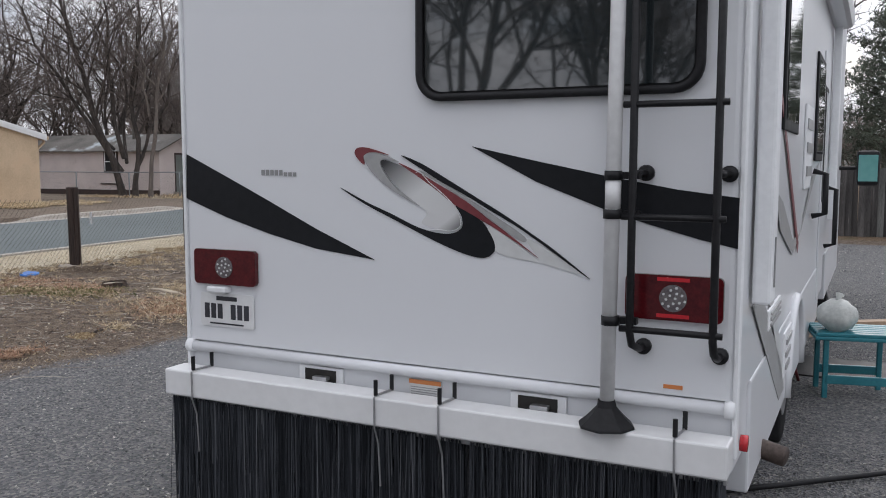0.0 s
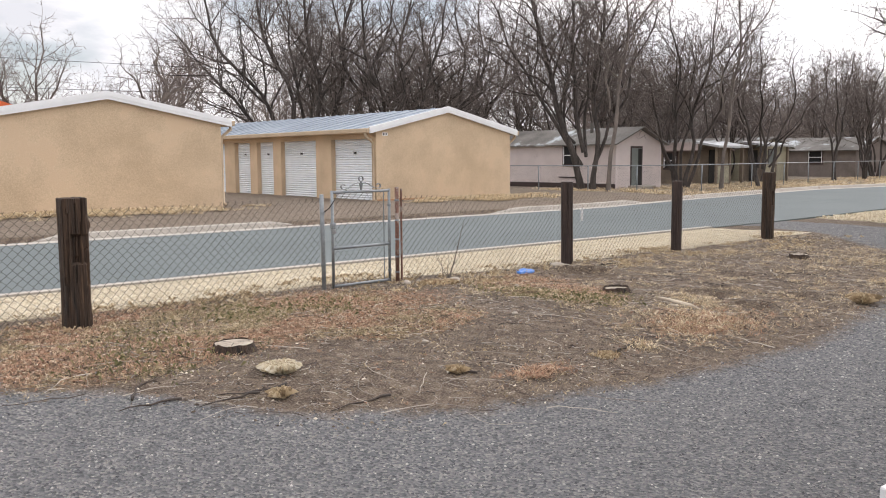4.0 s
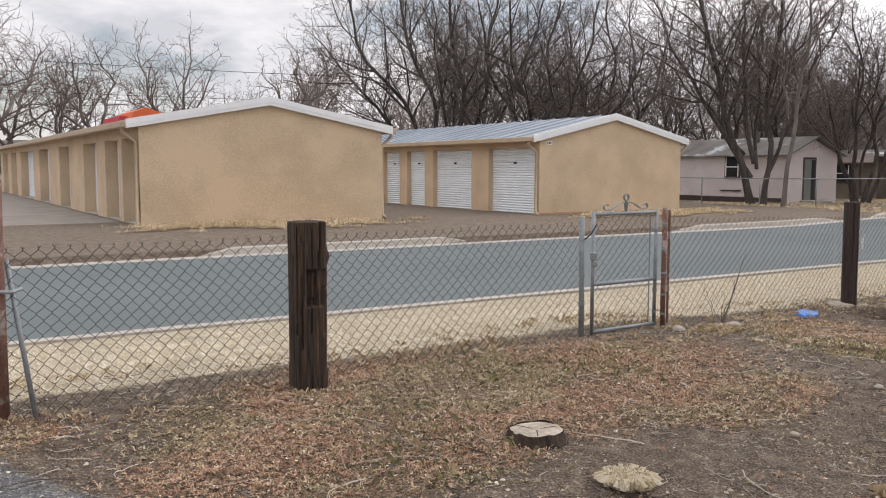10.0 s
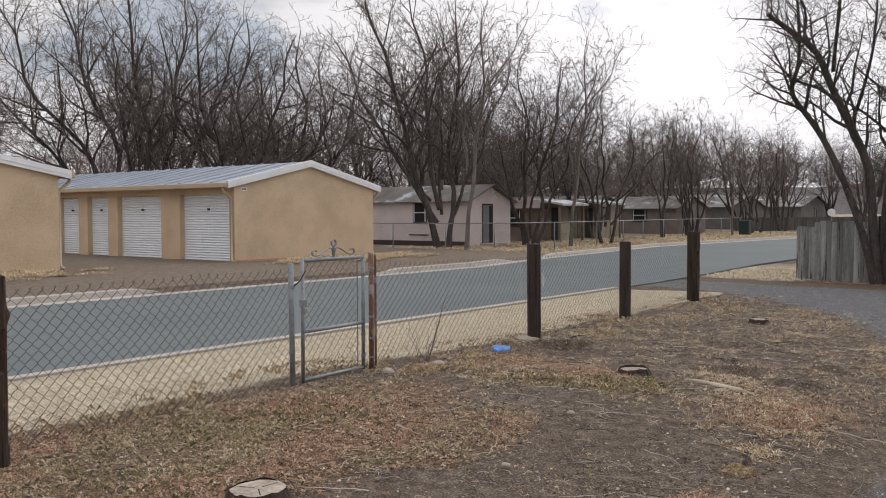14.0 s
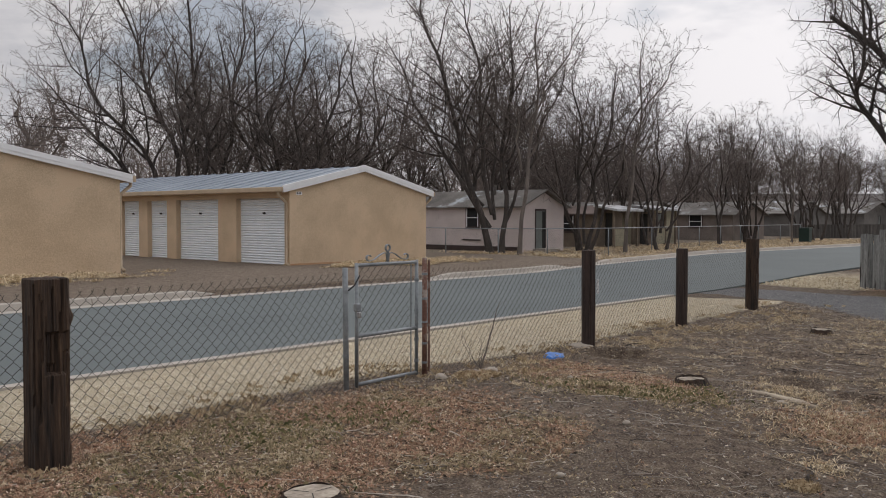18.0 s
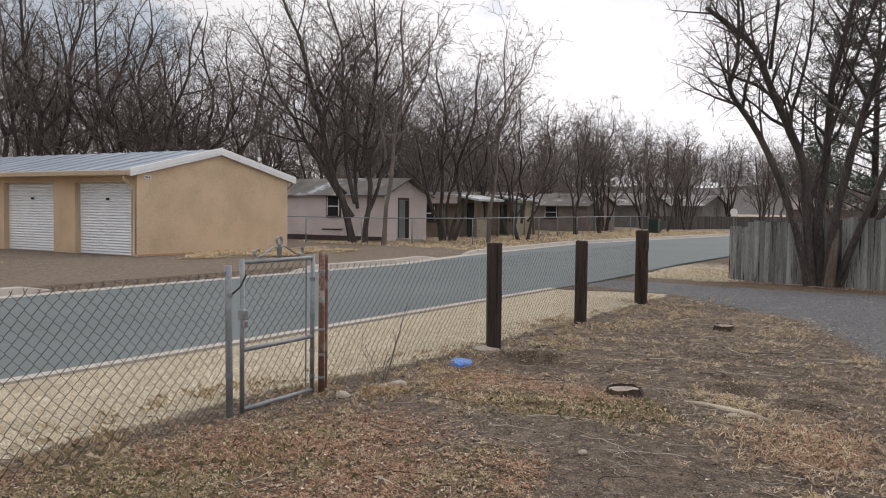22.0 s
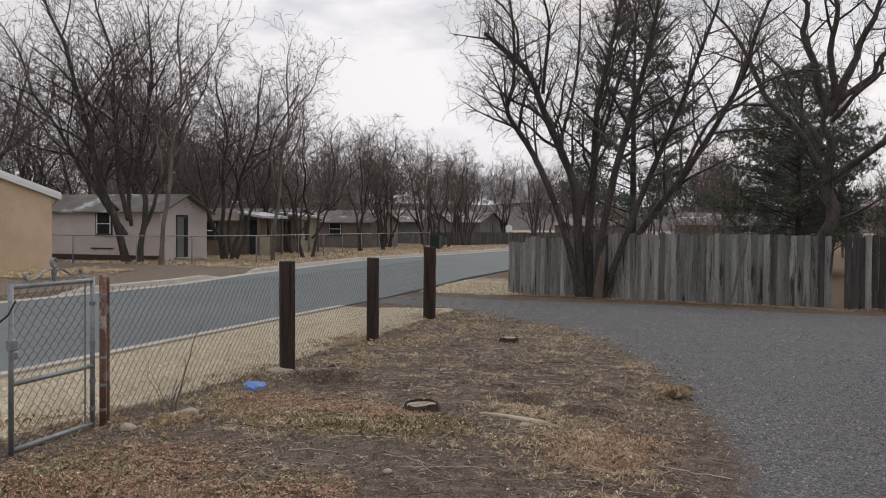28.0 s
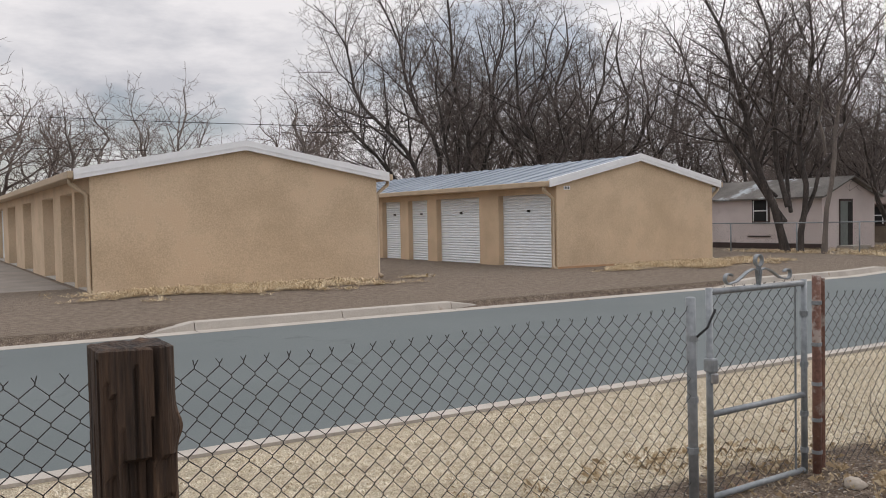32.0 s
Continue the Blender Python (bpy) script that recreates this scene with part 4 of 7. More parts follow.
tube(bm, o + [o[0]], 0.016, 6, False)
part("window_bead", bm, RUBBER, win, "", True)

# lamps
def tail_lamp(x0, x1, lit):
    lamp = part("tail_lamp", rear_plate(rounded(x0, x1, 1.064, 1.220, 0.02), -0.001, -0.022), RED_LENS, rv, "dark red tail lamp")
    cx, cz = (x0 + x1) / 2, 1.142
    part("lamp_centre", tubed([(cx, -0.022, cz), (cx, -0.026, cz)], 0.047, 20), CLEAR_LENS, lamp, "round clear centre lens")
    for k in range(14):
        a, r = k * 2.4, 0.042 * math.sqrt((k + 0.5) / 14)
        part("lamp_bead", tubed([(cx + r * math.cos(a), -0.026, cz + r * math.sin(a)), (cx + r * math.cos(a), -0.029, cz + r * math.sin(a))], 0.0048, 6), PALE_VINYL, lamp)
    if lit:
        for z in (1.074, 1.200):
            part("lamp_reflector", boxed(cx - 0.055, cx + 0.055, -0.026, -0.022, z, z + 0.013), BRIGHT_RED, lamp, "bright red reflector bar")


tail_lamp(-1.172, -0.828, False)
tail_lamp(0.792, 1.123, True)
part("plate_lamp", boxed(-1.09, -0.98, -0.04, -0.001, 1.028, 1.055, 0.006), WHITE_TRIM, rv)
plate = part("number_plate", rear_plate(rounded(-1.152, -0.852, 0.872, 1.022, 0.012), -0.004, -0.008), PAPER, rv, "white number plate with dark bars")
for k in range(7):
    if k != 3:
        part("plate_bar", boxed(-1.128 + 0.037 * k, -1.101 + 0.037 * k, -0.0095, -0.0075, 0.908, 0.975), PRINT, plate)
part("plate_bar", boxed(-1.06, -0.945, -0.0095, -0.0075, 0.990, 1.009), PRINT, plate)
part("plate_bar", boxed(-1.10, -0.91, -0.0095, -0.0075, 0.882, 0.889), PRINT, plate)
for k in range(8):
    part("dealer_mark", boxed(-0.800 + 0.0235 * k, -0.783 + 0.0235 * k, -0.003, -0.001, 1.548 - (0.003 if k > 4 else 0), 1.572 if k < 5 else 1.562), GREY_PRINT, rv)
stk = part("warning_sticker", boxed(-0.088, 0.055, 0.012, 0.019, 0.660, 0.738), PAPER, rv, "white warning sticker with an orange band")
part("sticker_band", boxed(-0.088, 0.055, 0.009, 0.012, 0.721, 0.738), ORANGE, stk)
for k in range(5):
    part("sticker_line", boxed(-0.08, 0.045, 0.010, 0.012, 0.668 + 0.0095 * k, 0.671 + 0.0095 * k), GREY_PRINT, stk)
stk = part("small_sticker", boxed(0.928, 0.994, -0.003, -0.001, 0.822, 0.836), ORANGE, rv)
for xc in (-0.513, 0.463):
    ho = part("tow_opening", boxed(xc - 0.112, xc + 0.112, 0.006, 0.02, 0.655, 0.742, 0.004), WHITE_TRIM, rv, "white framed tow bar opening")
    # no hollow is cut: a near-black plate paints the shade inside the opening
    part("opening_shade", boxed(xc - 0.078, xc + 0.078, 0.002, 0.005, 0.668, 0.730), DARK_GAP, ho)
    part("tow_arm", boxed(xc - 0.02, xc + 0.05, -0.03, 0.0015, 0.690, 0.706, 0.003), CHROME, ho)

# ladder
LX0, LX1, LY = 0.832, 1.106, -0.11
lad = part("ladder", tubed([(LX0, LY, 3.2), (LX0, LY, 1.03), (LX0 + 0.005, LY + 0.012, 0.985), (LX0 + 0.02, LY + 0.055, 0.965), (LX0 + 0.025, -0.01, 0.965)], 0.0135, 10), BLACK_STEEL, rv, "black tubular steel ladder", True)
part("ladder_rail", tubed([(LX1, LY, 3.2), (LX1, LY, 1.02), (LX1 + 0.003, LY + 0.012, 0.975), (LX1 + 0.008, LY + 0.055, 0.955), (LX1 + 0.01, -0.01, 0.955)], 0.0135, 10), BLACK_STEEL, lad, "", True)
for z in (1.04, 1.422, 1.795, 2.17, 2.55, 2.93):
    part("rung", tubed([(LX0 - 0.035, LY, z), (LX1 + 0.03, LY, z)], 0.0115, 8), BLACK_STEEL, lad, "", True)
for x, z in ((LX0 + 0.025, 0.965), (LX1 + 0.01, 0.955), (LX0 + 0.022, 1.568), (LX1 + 0.022, 1.566)):
    part("foot_pad", tubed([(x, -0.022, z), (x, -0.001, z)], 0.028, 14), BLACK_STEEL, lad, "", True)
for x in (LX0, LX1):
    part("stand_off", tubed([(x, LY, 1.567), (x + 0.022, -0.02, 1.567)], 0.012, 8), BLACK_STEEL, lad, "", True)

# scuffed pipe strapped to the ladder, standing on a black cone foot
pole = thing("awning_pole", RVM @ pose(0, 0, 0), "scuffed white pipe strapped to the ladder, on a black cone foot", "pole")
PX, PY = 0.757, -0.105
part("pipe", tubed([(PX + 0.022, PY, 3.1), (PX, PY, 0.745)], 0.0255, 14), PVC, pole, "", True)
bm = bmesh.new()
tube(bm, [(PX, PY, 0.785), (PX, PY, 0.76), (PX, PY, 0.718), (PX, PY, 0.699), (PX, PY, 0.691)], [0.030, 0.036, 0.075, 0.098, 0.10], 8)
part("cone_foot", bm, RUBBER, pole, "black plastic cone foot")
for z, r in ((1.56, 0.030), (1.43, 0.032), (1.065, 0.032)):
    part("strap", tubed([(PX + 0.007, PY, z - 0.016), (PX + 0.007, PY, z + 0.016)], r, 14), BLACK_STEEL, pole, "black strap", True)
    part("strap_tail", boxed(PX + 0.02, LX0 + 0.02, PY + 0.005, PY + 0.035, z - 0.012, z + 0.012), BLACK_STEEL, pole)
part("old_label", tubed([(PX + 0.0075, PY, 1.45), (PX + 0.008, PY, 1.54)], 0.027, 14), PAPER, pole, "torn paper label", True)

# white rail with a bristle skirt, hung on hooks
rail = part("rail", boxed(-1.244, 1.171, -0.150, -0.022, 0.574, 0.690, 0.008), VINYL_WHITE, rv, "white vinyl rail across the rear")
part("rail_lip", boxed(-1.235, 1.165, -0.11, -0.07, 0.545, 0.575, 0.003), CHROME, rail)
rng = random.Random(5)
vs, fs = [], []
for i in range(5200):
    x = rng.uniform(-1.232, 1.155)
    if 0.205 < x < 0.235:
        continue
    y, z1 = rng.uniform(-0.125, -0.055), 0.035 + rng.uniform(0, 0.035) + 0.05 * step(0.7, 1.2, abs(x)) * rng.random()
    w, dx, dy = rng.uniform(0.002, 0.0045), rng.gauss(0, 0.012), rng.gauss(0, 0.01)
    b = len(vs)
    vs += [(x, y, 0.56), (x + w, y, 0.56), (x + w * 0.5, y - w, 0.56), (x + dx, y + dy, z1), (x + dx + w, y + dy, z1), (x + dx + w * 0.5, y + dy - w, z1)]
    fs += [(b, b + 1, b + 4, b + 3), (b + 1, b + 2, b + 5, b + 4), (b + 2, b, b + 3, b + 5)]
me = bpy.data.meshes.new("bristle_skirt")
me.from_pydata(vs, [], fs)
me.materials.append(BRISTLE)
sk = part("bristle_skirt", me, None, rail, "black bristle mud skirt")
sk["kind"] = "stuff"
for x0, x1 in ((-1.232, 0.205), (0.235, 1.155)):
    part("skirt_backing", boxed(x0, x1, -0.078, -0.072, 0.06, 0.56), RUBBER, rail)
for x in (-1.085, -0.155, 0.125, 1.0):
    hk = part("hook", tubed([(x, -0.140, 0.75), (x, -0.143, 0.693), (x, -0.130, 0.696), (x + 0.01, -0.045, 0.696), (x + 0.012, -0.03, 0.696)], 0.005, 6), CHROME, rail, "steel hook")
    part("hook_sleeve", tubed([(x, -0.140, 0.697), (x, -0.140, 0.757)], 0.0085, 8), RUBBER, hk)
    part("hook_sleeve", tubed([(x + 0.012, -0.035, 0.695), (x + 0.012, -0.035, 0.757)], 0.0085, 8), RUBBER, hk)
    part("cord", tubed([(x, -0.153, 0.692), (x + 0.003, -0.156, 0.57), (x + 0.008, -0.135, 0.50), (x + 0.014, -0.132, 0.33)], 0.004, 6), CHROME, hk)

# the side of the motorhome
part("awning_case", boxed(RR - 0.02, RR + 0.16, 1.0, 5.6, 2.78, 2.96, 0.05), RV_WHITE, rv, "white rolled awning case")
for y in (0.22, 5.4):
    part("awning_arm", boxed(RR + 0.01, RR + 0.075, y, y + 0.14, 1.10, 3.05, 0.012), WHITE_TRIM, rv, "white awning arm")
part("arm_slot", boxed(RR + 0.076, RR + 0.080, 0.28, 0.30, 1.16, 1.34), GREY_PRINT, rv)
for y0, y1, z0, z1 in ((1.15, 1.9, 1.75, 2.55), (3.4, 4.2, 1.62, 2.35), (4.35, 4.75, 1.30, 2.2)):
    w = part("side_window", boxed(RR + 0.001, RR + 0.016, y0, y1, z0, z1, 0.006), RUBBER, rv, "tinted side window")
    part("window_pane", boxed(RR + 0.017, RR + 0.020, y0 + 0.05, y1 - 0.05, z0 + 0.05, z1 - 0.05), TINT, w)
part("entry_door", boxed(RR + 0.001, RR + 0.012, 4.25, 4.95, 0.55, 2.45, 0.004), RV_WHITE, rv)
for y0, z0, z1 in ((0.8, 0.9, 0.99), (2.5, 1.45, 1.95), (1.6, 0.52, 0.75)):
    v = part("hatch", boxed(RR + 0.001, RR + 0.014, y0, y0 + 0.5, z0, z1, 0.004), WHITE_TRIM, rv, "white access hatch")
    for k in range(3):
        part("louvre", boxed(RR + 0.014, RR + 0.022, y0 + 0.06, y0 + 0.44, z0 + (z1 - z0) * (0.15 + 0.28 * k), z0 + (z1 - z0) * (0.27 + 0.28 * k)), GREY_VINYL, v)
def side_plate(pts, x0, x1):
    bm = rear_plate([(y, z) for y, z in pts], 0, x0 - x1)
    for v in bm.verts:
        v.co = Vector((x1 + v.co.y, v.co.x, v.co.z))
    bmesh.ops.recalc_face_normals(bm, faces=bm.faces[:])
    return bm


for pts, mt in (([(0.3, 1.08), (0.55, 1.10), (1.5, 0.62), (1.7, 0.45), (1.45, 0.45)], GREY_VINYL), ([(0.75, 1.10), (0.9, 1.10), (1.75, 0.5), (1.65, 0.45)], PALE_VINYL), ([(1.0, 1.9), (1.08, 1.9), (2.3, 1.15), (2.25, 1.10)], RED_VINYL), ([(0.9, 1.5), (1.2, 1.3), (1.9, 1.12), (2.4, 1.2), (1.9, 1.2), (1.3, 1.42)], GREY_VINYL), ([(2.4, 1.2), (3.2, 1.5), (4.0, 1.62), (3.2, 1.42)], GREY_VINYL)):
    part("side_graphic", side_plate(pts, RR + 0.0065, RR + 0.009), mt, rv)
part("exhaust_pipe", tubed([(RR - 0.35, 0.95, 0.42), (RR - 0.02, 0.82, 0.40), (RR + 0.10, 0.78, 0.385)], 0.042, 12), surf("rusty_exhaust_steel", (0.06, 0.045, 0.04), (0.13, 0.10, 0.085), 0.6, 8, 60, 0.2, metal=0.5), rv, "dull steel exhaust tailpipe", True)
part("marker_lamp", tubed([(RR + 0.0, 0.14, 0.62), (RR + 0.025, 0.14, 0.62)], 0.03, 12), BRIGHT_RED, rv, "round red marker lamp", True)
for s, xw in ((1, RR - 0.16), (-1, RL + 0.16)):
    for yw in (2.3, 7.3):
        wh = part("wheel", tubed([(xw - 0.12, yw, 0.37), (xw + 0.12, yw, 0.37)], 0.37, 24), RUBBER, rv, "", True)
        part("rim", tubed([(xw + s * 0.121, yw, 0.37), (xw + s * 0.125, yw, 0.37)], 0.22, 20), CHROME, wh)
    part("wheel_arch", tubed([((RR + 0.008) if s > 0 else (RL - 0.008), 2.3 + 0.47 * math.cos(a), 0.37 + 0.47 * math.sin(a)) for a in [math.pi * k / 10 for k in range(11)]], 0.028, 8), RV_WHITE, rv, "", True)
for y, z0, z1 in ((3.3, 1.25, 1.55), (5.05, 0.9, 1.4)):
    part("grab_handle", tubed([(RR + 0.01, y, z0), (RR + 0.09, y, z0 + 0.02), (RR + 0.09, y, z1 - 0.02), (RR + 0.01, y, z1)], 0.02, 8), BLACK_STEEL, rv, "black grab handle", True)
mir = part("side_mirror", boxed(RR + 0.18, RR + 0.42, 8.0, 8.12, 1.35, 1.75, 0.04), RUBBER, rv, "black side mirror")
# the mirror's turquoise reflection is painted in as base colour
part("mirror_glass", boxed(RR + 0.20, RR + 0.40, 7.995, 7.999, 1.40, 1.70), surf("turquoise_mirror_reflection", (0.12, 0.34, 0.32), (0.18, 0.42, 0.40), 0.15, 2, 9, 0), mir)
part("mirror_arm", tubed([(RR - 0.02, 8.06, 1.55), (RR + 0.2, 8.06, 1.55)], 0.025, 8), RUBBER, mir)

# ---- beside the motorhome ----
TEAL = surf("teal_plastic", (0.015, 0.15, 0.19), (0.03, 0.20, 0.24), 0.45, 5, 40, 0.05)
tb = thing("side_table", pose(2.84, 5.90, 0, 0, 0, -14), "small teal plastic folding side table on the gravel", "table")
for k in range(6):
    part("slat", boxed(-0.27, 0.27, -0.21 + 0.071 * k, -0.152 + 0.071 * k, 0.44, 0.465, 0.006), TEAL, tb)
part("top_rim", boxed(-0.28, 0.28, -0.22, 0.22, 0.415, 0.44, 0.006), TEAL, tb)
for x in (-0.22, 0.19):
    for y in (-0.18, 0.15):
        part("leg", boxed(x, x + 0.035, y, y + 0.03, 0.0, 0.42, 0.005), TEAL, tb)
for y in (-0.185, 0.16):
    part("stretcher", boxed(-0.2, 0.2, y, y + 0.025, 0.11, 0.17, 0.005), TEAL, tb)
def lumpy(seed, r, squash, k=3, amount=0.18):
    bm = bmesh.new()
    bmesh.ops.create_icosphere(bm, subdivisions=k, radius=r)
    for v in bm.verts:
        d = noise.noise(v.co * (2.2 / r) + Vector((seed, 0, 0))) * amount + noise.noise(v.co * (6 / r) + Vector((seed, 5, 0))) * amount * 0.4
        v.co *= 1 + d
        v.co.z *= squash
    return bm


BAG = surf("white_bin_bag", (0.42, 0.44, 0.42), (0.60, 0.61, 0.58), 0.32, 9, 40, 0.7, spot=(0.50, 0.52, 0.40), spot_scale=6, spot_cut=0.6)
bag = thing("plastic_bag", pose(2.70, 5.86, 0.465), "white plastic bag, tied and full, on the side table", "bag")
bm = lumpy(3, 0.132, 0.86)
bmesh.ops.translate(bm, verts=bm.verts[:], vec=(0, 0, 0.10))
part("sack", bm, BAG, bag, "", True)
part("knot", tubed([(0.0, 0, 0.19), (0.005, 0, 0.22), (0.02, 0.01, 0.245)], [0.03, 0.014, 0.03], 8), BAG, bag, "", True)
lone("grabber_stick", tubed([(0, 0, 0), (0.0, 0.12, 0.42), (0.0, 0.2, 0.72)], 0.012, 8), RED_VINYL, pose(2.62, 6.25, 0.0, 0, 0, 80), "thin red stick leaning behind the table", "stick", smooth=True)
PLANK = surf("raw_plank", (0.36, 0.25, 0.17), (0.46, 0.34, 0.24), 0.8, 3, 40, 0.2, stretch=(6, 1, 1))
for x, y, a in ((4.3, 8.5, 8), (4.1, 8.1, 12)):
    lone("plank", boxed(-0.9, 0.9, -0.06, 0.06, 0.0, 0.05, 0.004), PLANK, pose(x, y, 0.0, 0, 0, a), "raw pinkish plank lying on the gravel", "plank", "planks")
lone("door_mat", boxed(-0.6, 0.6, -0.35, 0.35, 0, 0.015, 0.005), RUBBER, pose(3.3, 6.5, 0.004, 0, 0, -26.5), "dark rubber mat on the gravel", "mat")
lone("cable", tubed([(1.1, 4.0, 0.02), (1.7, 4.15, 0.02), (2.4, 4.35, 0.02), (3.6, 4.4, 0.02), (5, 4.2, 0.02)], 0.014, 6), RUBBER, pose(0, 0, 0), "black cable lying on the gravel", "cable", smooth=True)

# ---- chain-link fence, gate and posts ----
GALV = surf("galvanised_pipe", (0.17, 0.19, 0.20), (0.29, 0.31, 0.325), 0.5, 6, 40, 0.15, metal=0.25, spot=(0.17, 0.13, 0.10), spot_scale=9, spot_cut=0.66)
WIRE = surf("weathered_wire", (0.024, 0.022, 0.020), (0.055, 0.050, 0.045), 0.7, 3, 30, 0)
RUST = surf("rusty_pipe", (0.10, 0.045, 0.032), (0.20, 0.105, 0.075), 0.85, 6, 50, 0.3, spot=(0.30, 0.25, 0.22), spot_scale=9, spot_cut=0.54)
CREOSOTE = surf("dark_creosoted_wood", (0.020, 0.013, 0.011), (0.062, 0.040, 0.032), 0.85, 4, 26, 0.9, stretch=(3, 3, 0.3), spot=(0.14, 0.085, 0.055), spot_scale=3.0, spot_cut=0.62, dist=0.02)
OLD_TIE = surf("weathered_railway_tie", (0.008, 0.006, 0.005), (0.078, 0.046, 0.028), 0.9, 5, 26, 1.0, stretch=(3, 3, 0.25), spot=(0.17, 0.105, 0.062), spot_scale=2.4, spot_cut=0.61, dist=0.03)


def chain_mesh(a, b, z0a, z0b, h, cell=0.0415, r=0.0019):
    """Woven wire between two points in plan: each wire runs in a zigzag, locked to its neighbours at short twists, to barbed ends on top."""
    A, B = Vector(a), Vector(b)
    ln = (B - A).length
    d = (B - A) / ln
    k, rows = int(ln / cell), int(h / cell)
    side = Vector((-d.y, d.x))
    vs, fs = [], []
    rg = random.Random(int(ln * 100))
    for i in range(k):
        zb = z0a + (z0b - z0a) * i / k + 0.006 * math.sin(i * 0.21)
        prev = None
        for j in range(rows + 2):
            s = (i + (0.0 if (i + j) % 2 == 0 else 1.0)) * cell
            s += 0.010 * math.sin(j * 0.5 + i * 0.01) + 0.006 * noise.noise((s * 3, j * 0.2, ln))
            z = zb + j * cell * 1.02 + 0.008 * noise.noise((s * 2, j * 0.3, ln + 5))
            if j == rows + 1:
                lean = -1 if (i + rows) % 2 == 0 else 1
                ends = [(ends[1][0] + lean * rg.uniform(0.12, 0.34) * cell, ends[1][1] + rg.uniform(0.3, 0.5) * cell)]
            else:
                ends = [(s, z - 0.1 * cell), (s, z + 0.1 * cell)]
            for e, (s, z) in enumerate(ends):
                bow = 0.018 * math.sin(i * 0.09) * math.sin(math.pi * j / rows)
                p = A + d * min(max(s, 0), ln) + side * (bow + (0.002 if (j + e) % 2 else -0.002))
                c = len(vs)
                vs += [(p.x - d.x * r, p.y - d.y * r, z - r * 0.5), (p.x + d.x * r, p.y + d.y * r, z - r * 0.5), (p.x + side.x * r, p.y + side.y * r, z + r)]
                if prev is not None:
                    fs += [(prev, prev + 1, c + 1, c), (prev + 1, prev + 2, c + 2, c + 1), (prev + 2, prev, c, c + 2)]
                prev = c
    me = bpy.data.meshes.new("wire_mesh")
    me.from_pydata(vs, [], fs)
    me.materials.append(WIRE)
    return me


# fence line in the road's axes
FENCE = [(-9.0, 8.75), (1.15, 9.36), (2.95, 9.36), (5.60, 9.53)]
FENCE_B = [(6.66, 9.60), (9.55, 9.80), (12.3, 9.95), (15.5, 10.15)]
fence = thing("chain_link_fence", RM, "low sagging chain-link fence along the grass strip", "fence")
for line in (FENCE, FENCE_B):
    for (a, b), (c, d) in zip(line, line[1:]):
        w = part("wire_mesh", chain_mesh((a, b), (c, d), ground_z(a, b) + 0.0, ground_z(c, d) + 0.0, 0.965), None, fence, "weathered diamond wire mesh")
        w["kind"] = "stuff"
for u, n_, h, mt, r in ((1.12, 9.36, 1.38, RUST, 0.042),):
    part("fence_post", tubed([(u, n_, 0), (u + 0.01, n_, ground_z(u, n_) + h)], r, 10), mt, fence, "rusty pipe post", True)
part("fence_brace", tubed([(1.3, 9.30, 0.1), (1.18, 9.4, 1.1)], 0.016, 6), GALV, fence, "thin leaning brace rod", True)
part("tie_wire", tubed([(1.06, 9.31, 0.93), (1.2, 9.31, 0.92), (1.25, 9.36, 0.93)], 0.012, 6), GALV, fence)

# gate
GZ = 0.16
gate = thing("garden_gate", RM, "galvanised pipe gate with chain-link mesh and scroll top", "gate")
G0, G1 = Vector((5.73, 9.54)), Vector((6.52, 9.58))
def gp(s, z):
    p = G0 + (G1 - G0) * s
    return (p.x, p.y, GZ + z)


part("gate_frame", tubed([gp(0, 0.02), gp(0, 1.085)], 0.017, 10), GALV, gate, "", True)
part("gate_frame", tubed([gp(1, 0.02), gp(1, 1.085)], 0.017, 10), GALV, gate, "", True)
for z in (0.04, 0.455, 1.065):
    part("gate_bar", tubed([gp(0, z), gp(1, z)], 0.016, 10), GALV, gate, "", True)
gm = part("gate_mesh", chain_mesh(G0 + (G1 - G0) * 0.04, G0 + (G1 - G0) * 0.96, GZ + 0.05, GZ + 0.05, 1.0), None, gate)
gm["kind"] = "stuff"
part("gate_rod", tubed([gp(0.90, 0.05), gp(0.90, 1.05)], 0.006, 6), GALV, gate)
latch = part("latch", boxed(G0.x - 0.025, G0.x + 0.022, G0.y - 0.04, G0.y + 0.02, GZ + 0.67, GZ + 0.74, 0.01), GALV, gate, "grey latch with padlock")
part("padlock", boxed(G0.x - 0.018, G0.x + 0.018, G0.y - 0.045, G0.y - 0.02, GZ + 0.615, GZ + 0.668, 0.008), CHROME, latch)
def band(pts, w=0.011, th=0.003):
    """A flat iron band bent along points (share of the gate's width, height)."""
    bm, prev = bmesh.new(), None
    side = Vector((-(G1 - G0).y, (G1 - G0).x)).normalized() * w
    for i, (s, z) in enumerate(pts):
        a_, b_ = pts[max(i - 1, 0)], pts[min(i + 1, len(pts) - 1)]
        dx, dz = (b_[0] - a_[0]) * 0.79, b_[1] - a_[1]
        q = math.hypot(dx, dz) or 1
        ring = []
        for e, f in ((-1, -1), (1, -1), (1, 1), (-1, 1)):
            x, y, zz = gp(s - f * th * dz / q / 0.79, z + f * th * dx / q)
            ring.append(bm.verts.new((x + side.x * e, y + side.y * e, zz)))
        if prev:
            for j in range(4):
                bm.faces.new((prev[j], prev[(j + 1) % 4], ring[(j + 1) % 4], ring[j]))
        prev = ring
    return bm


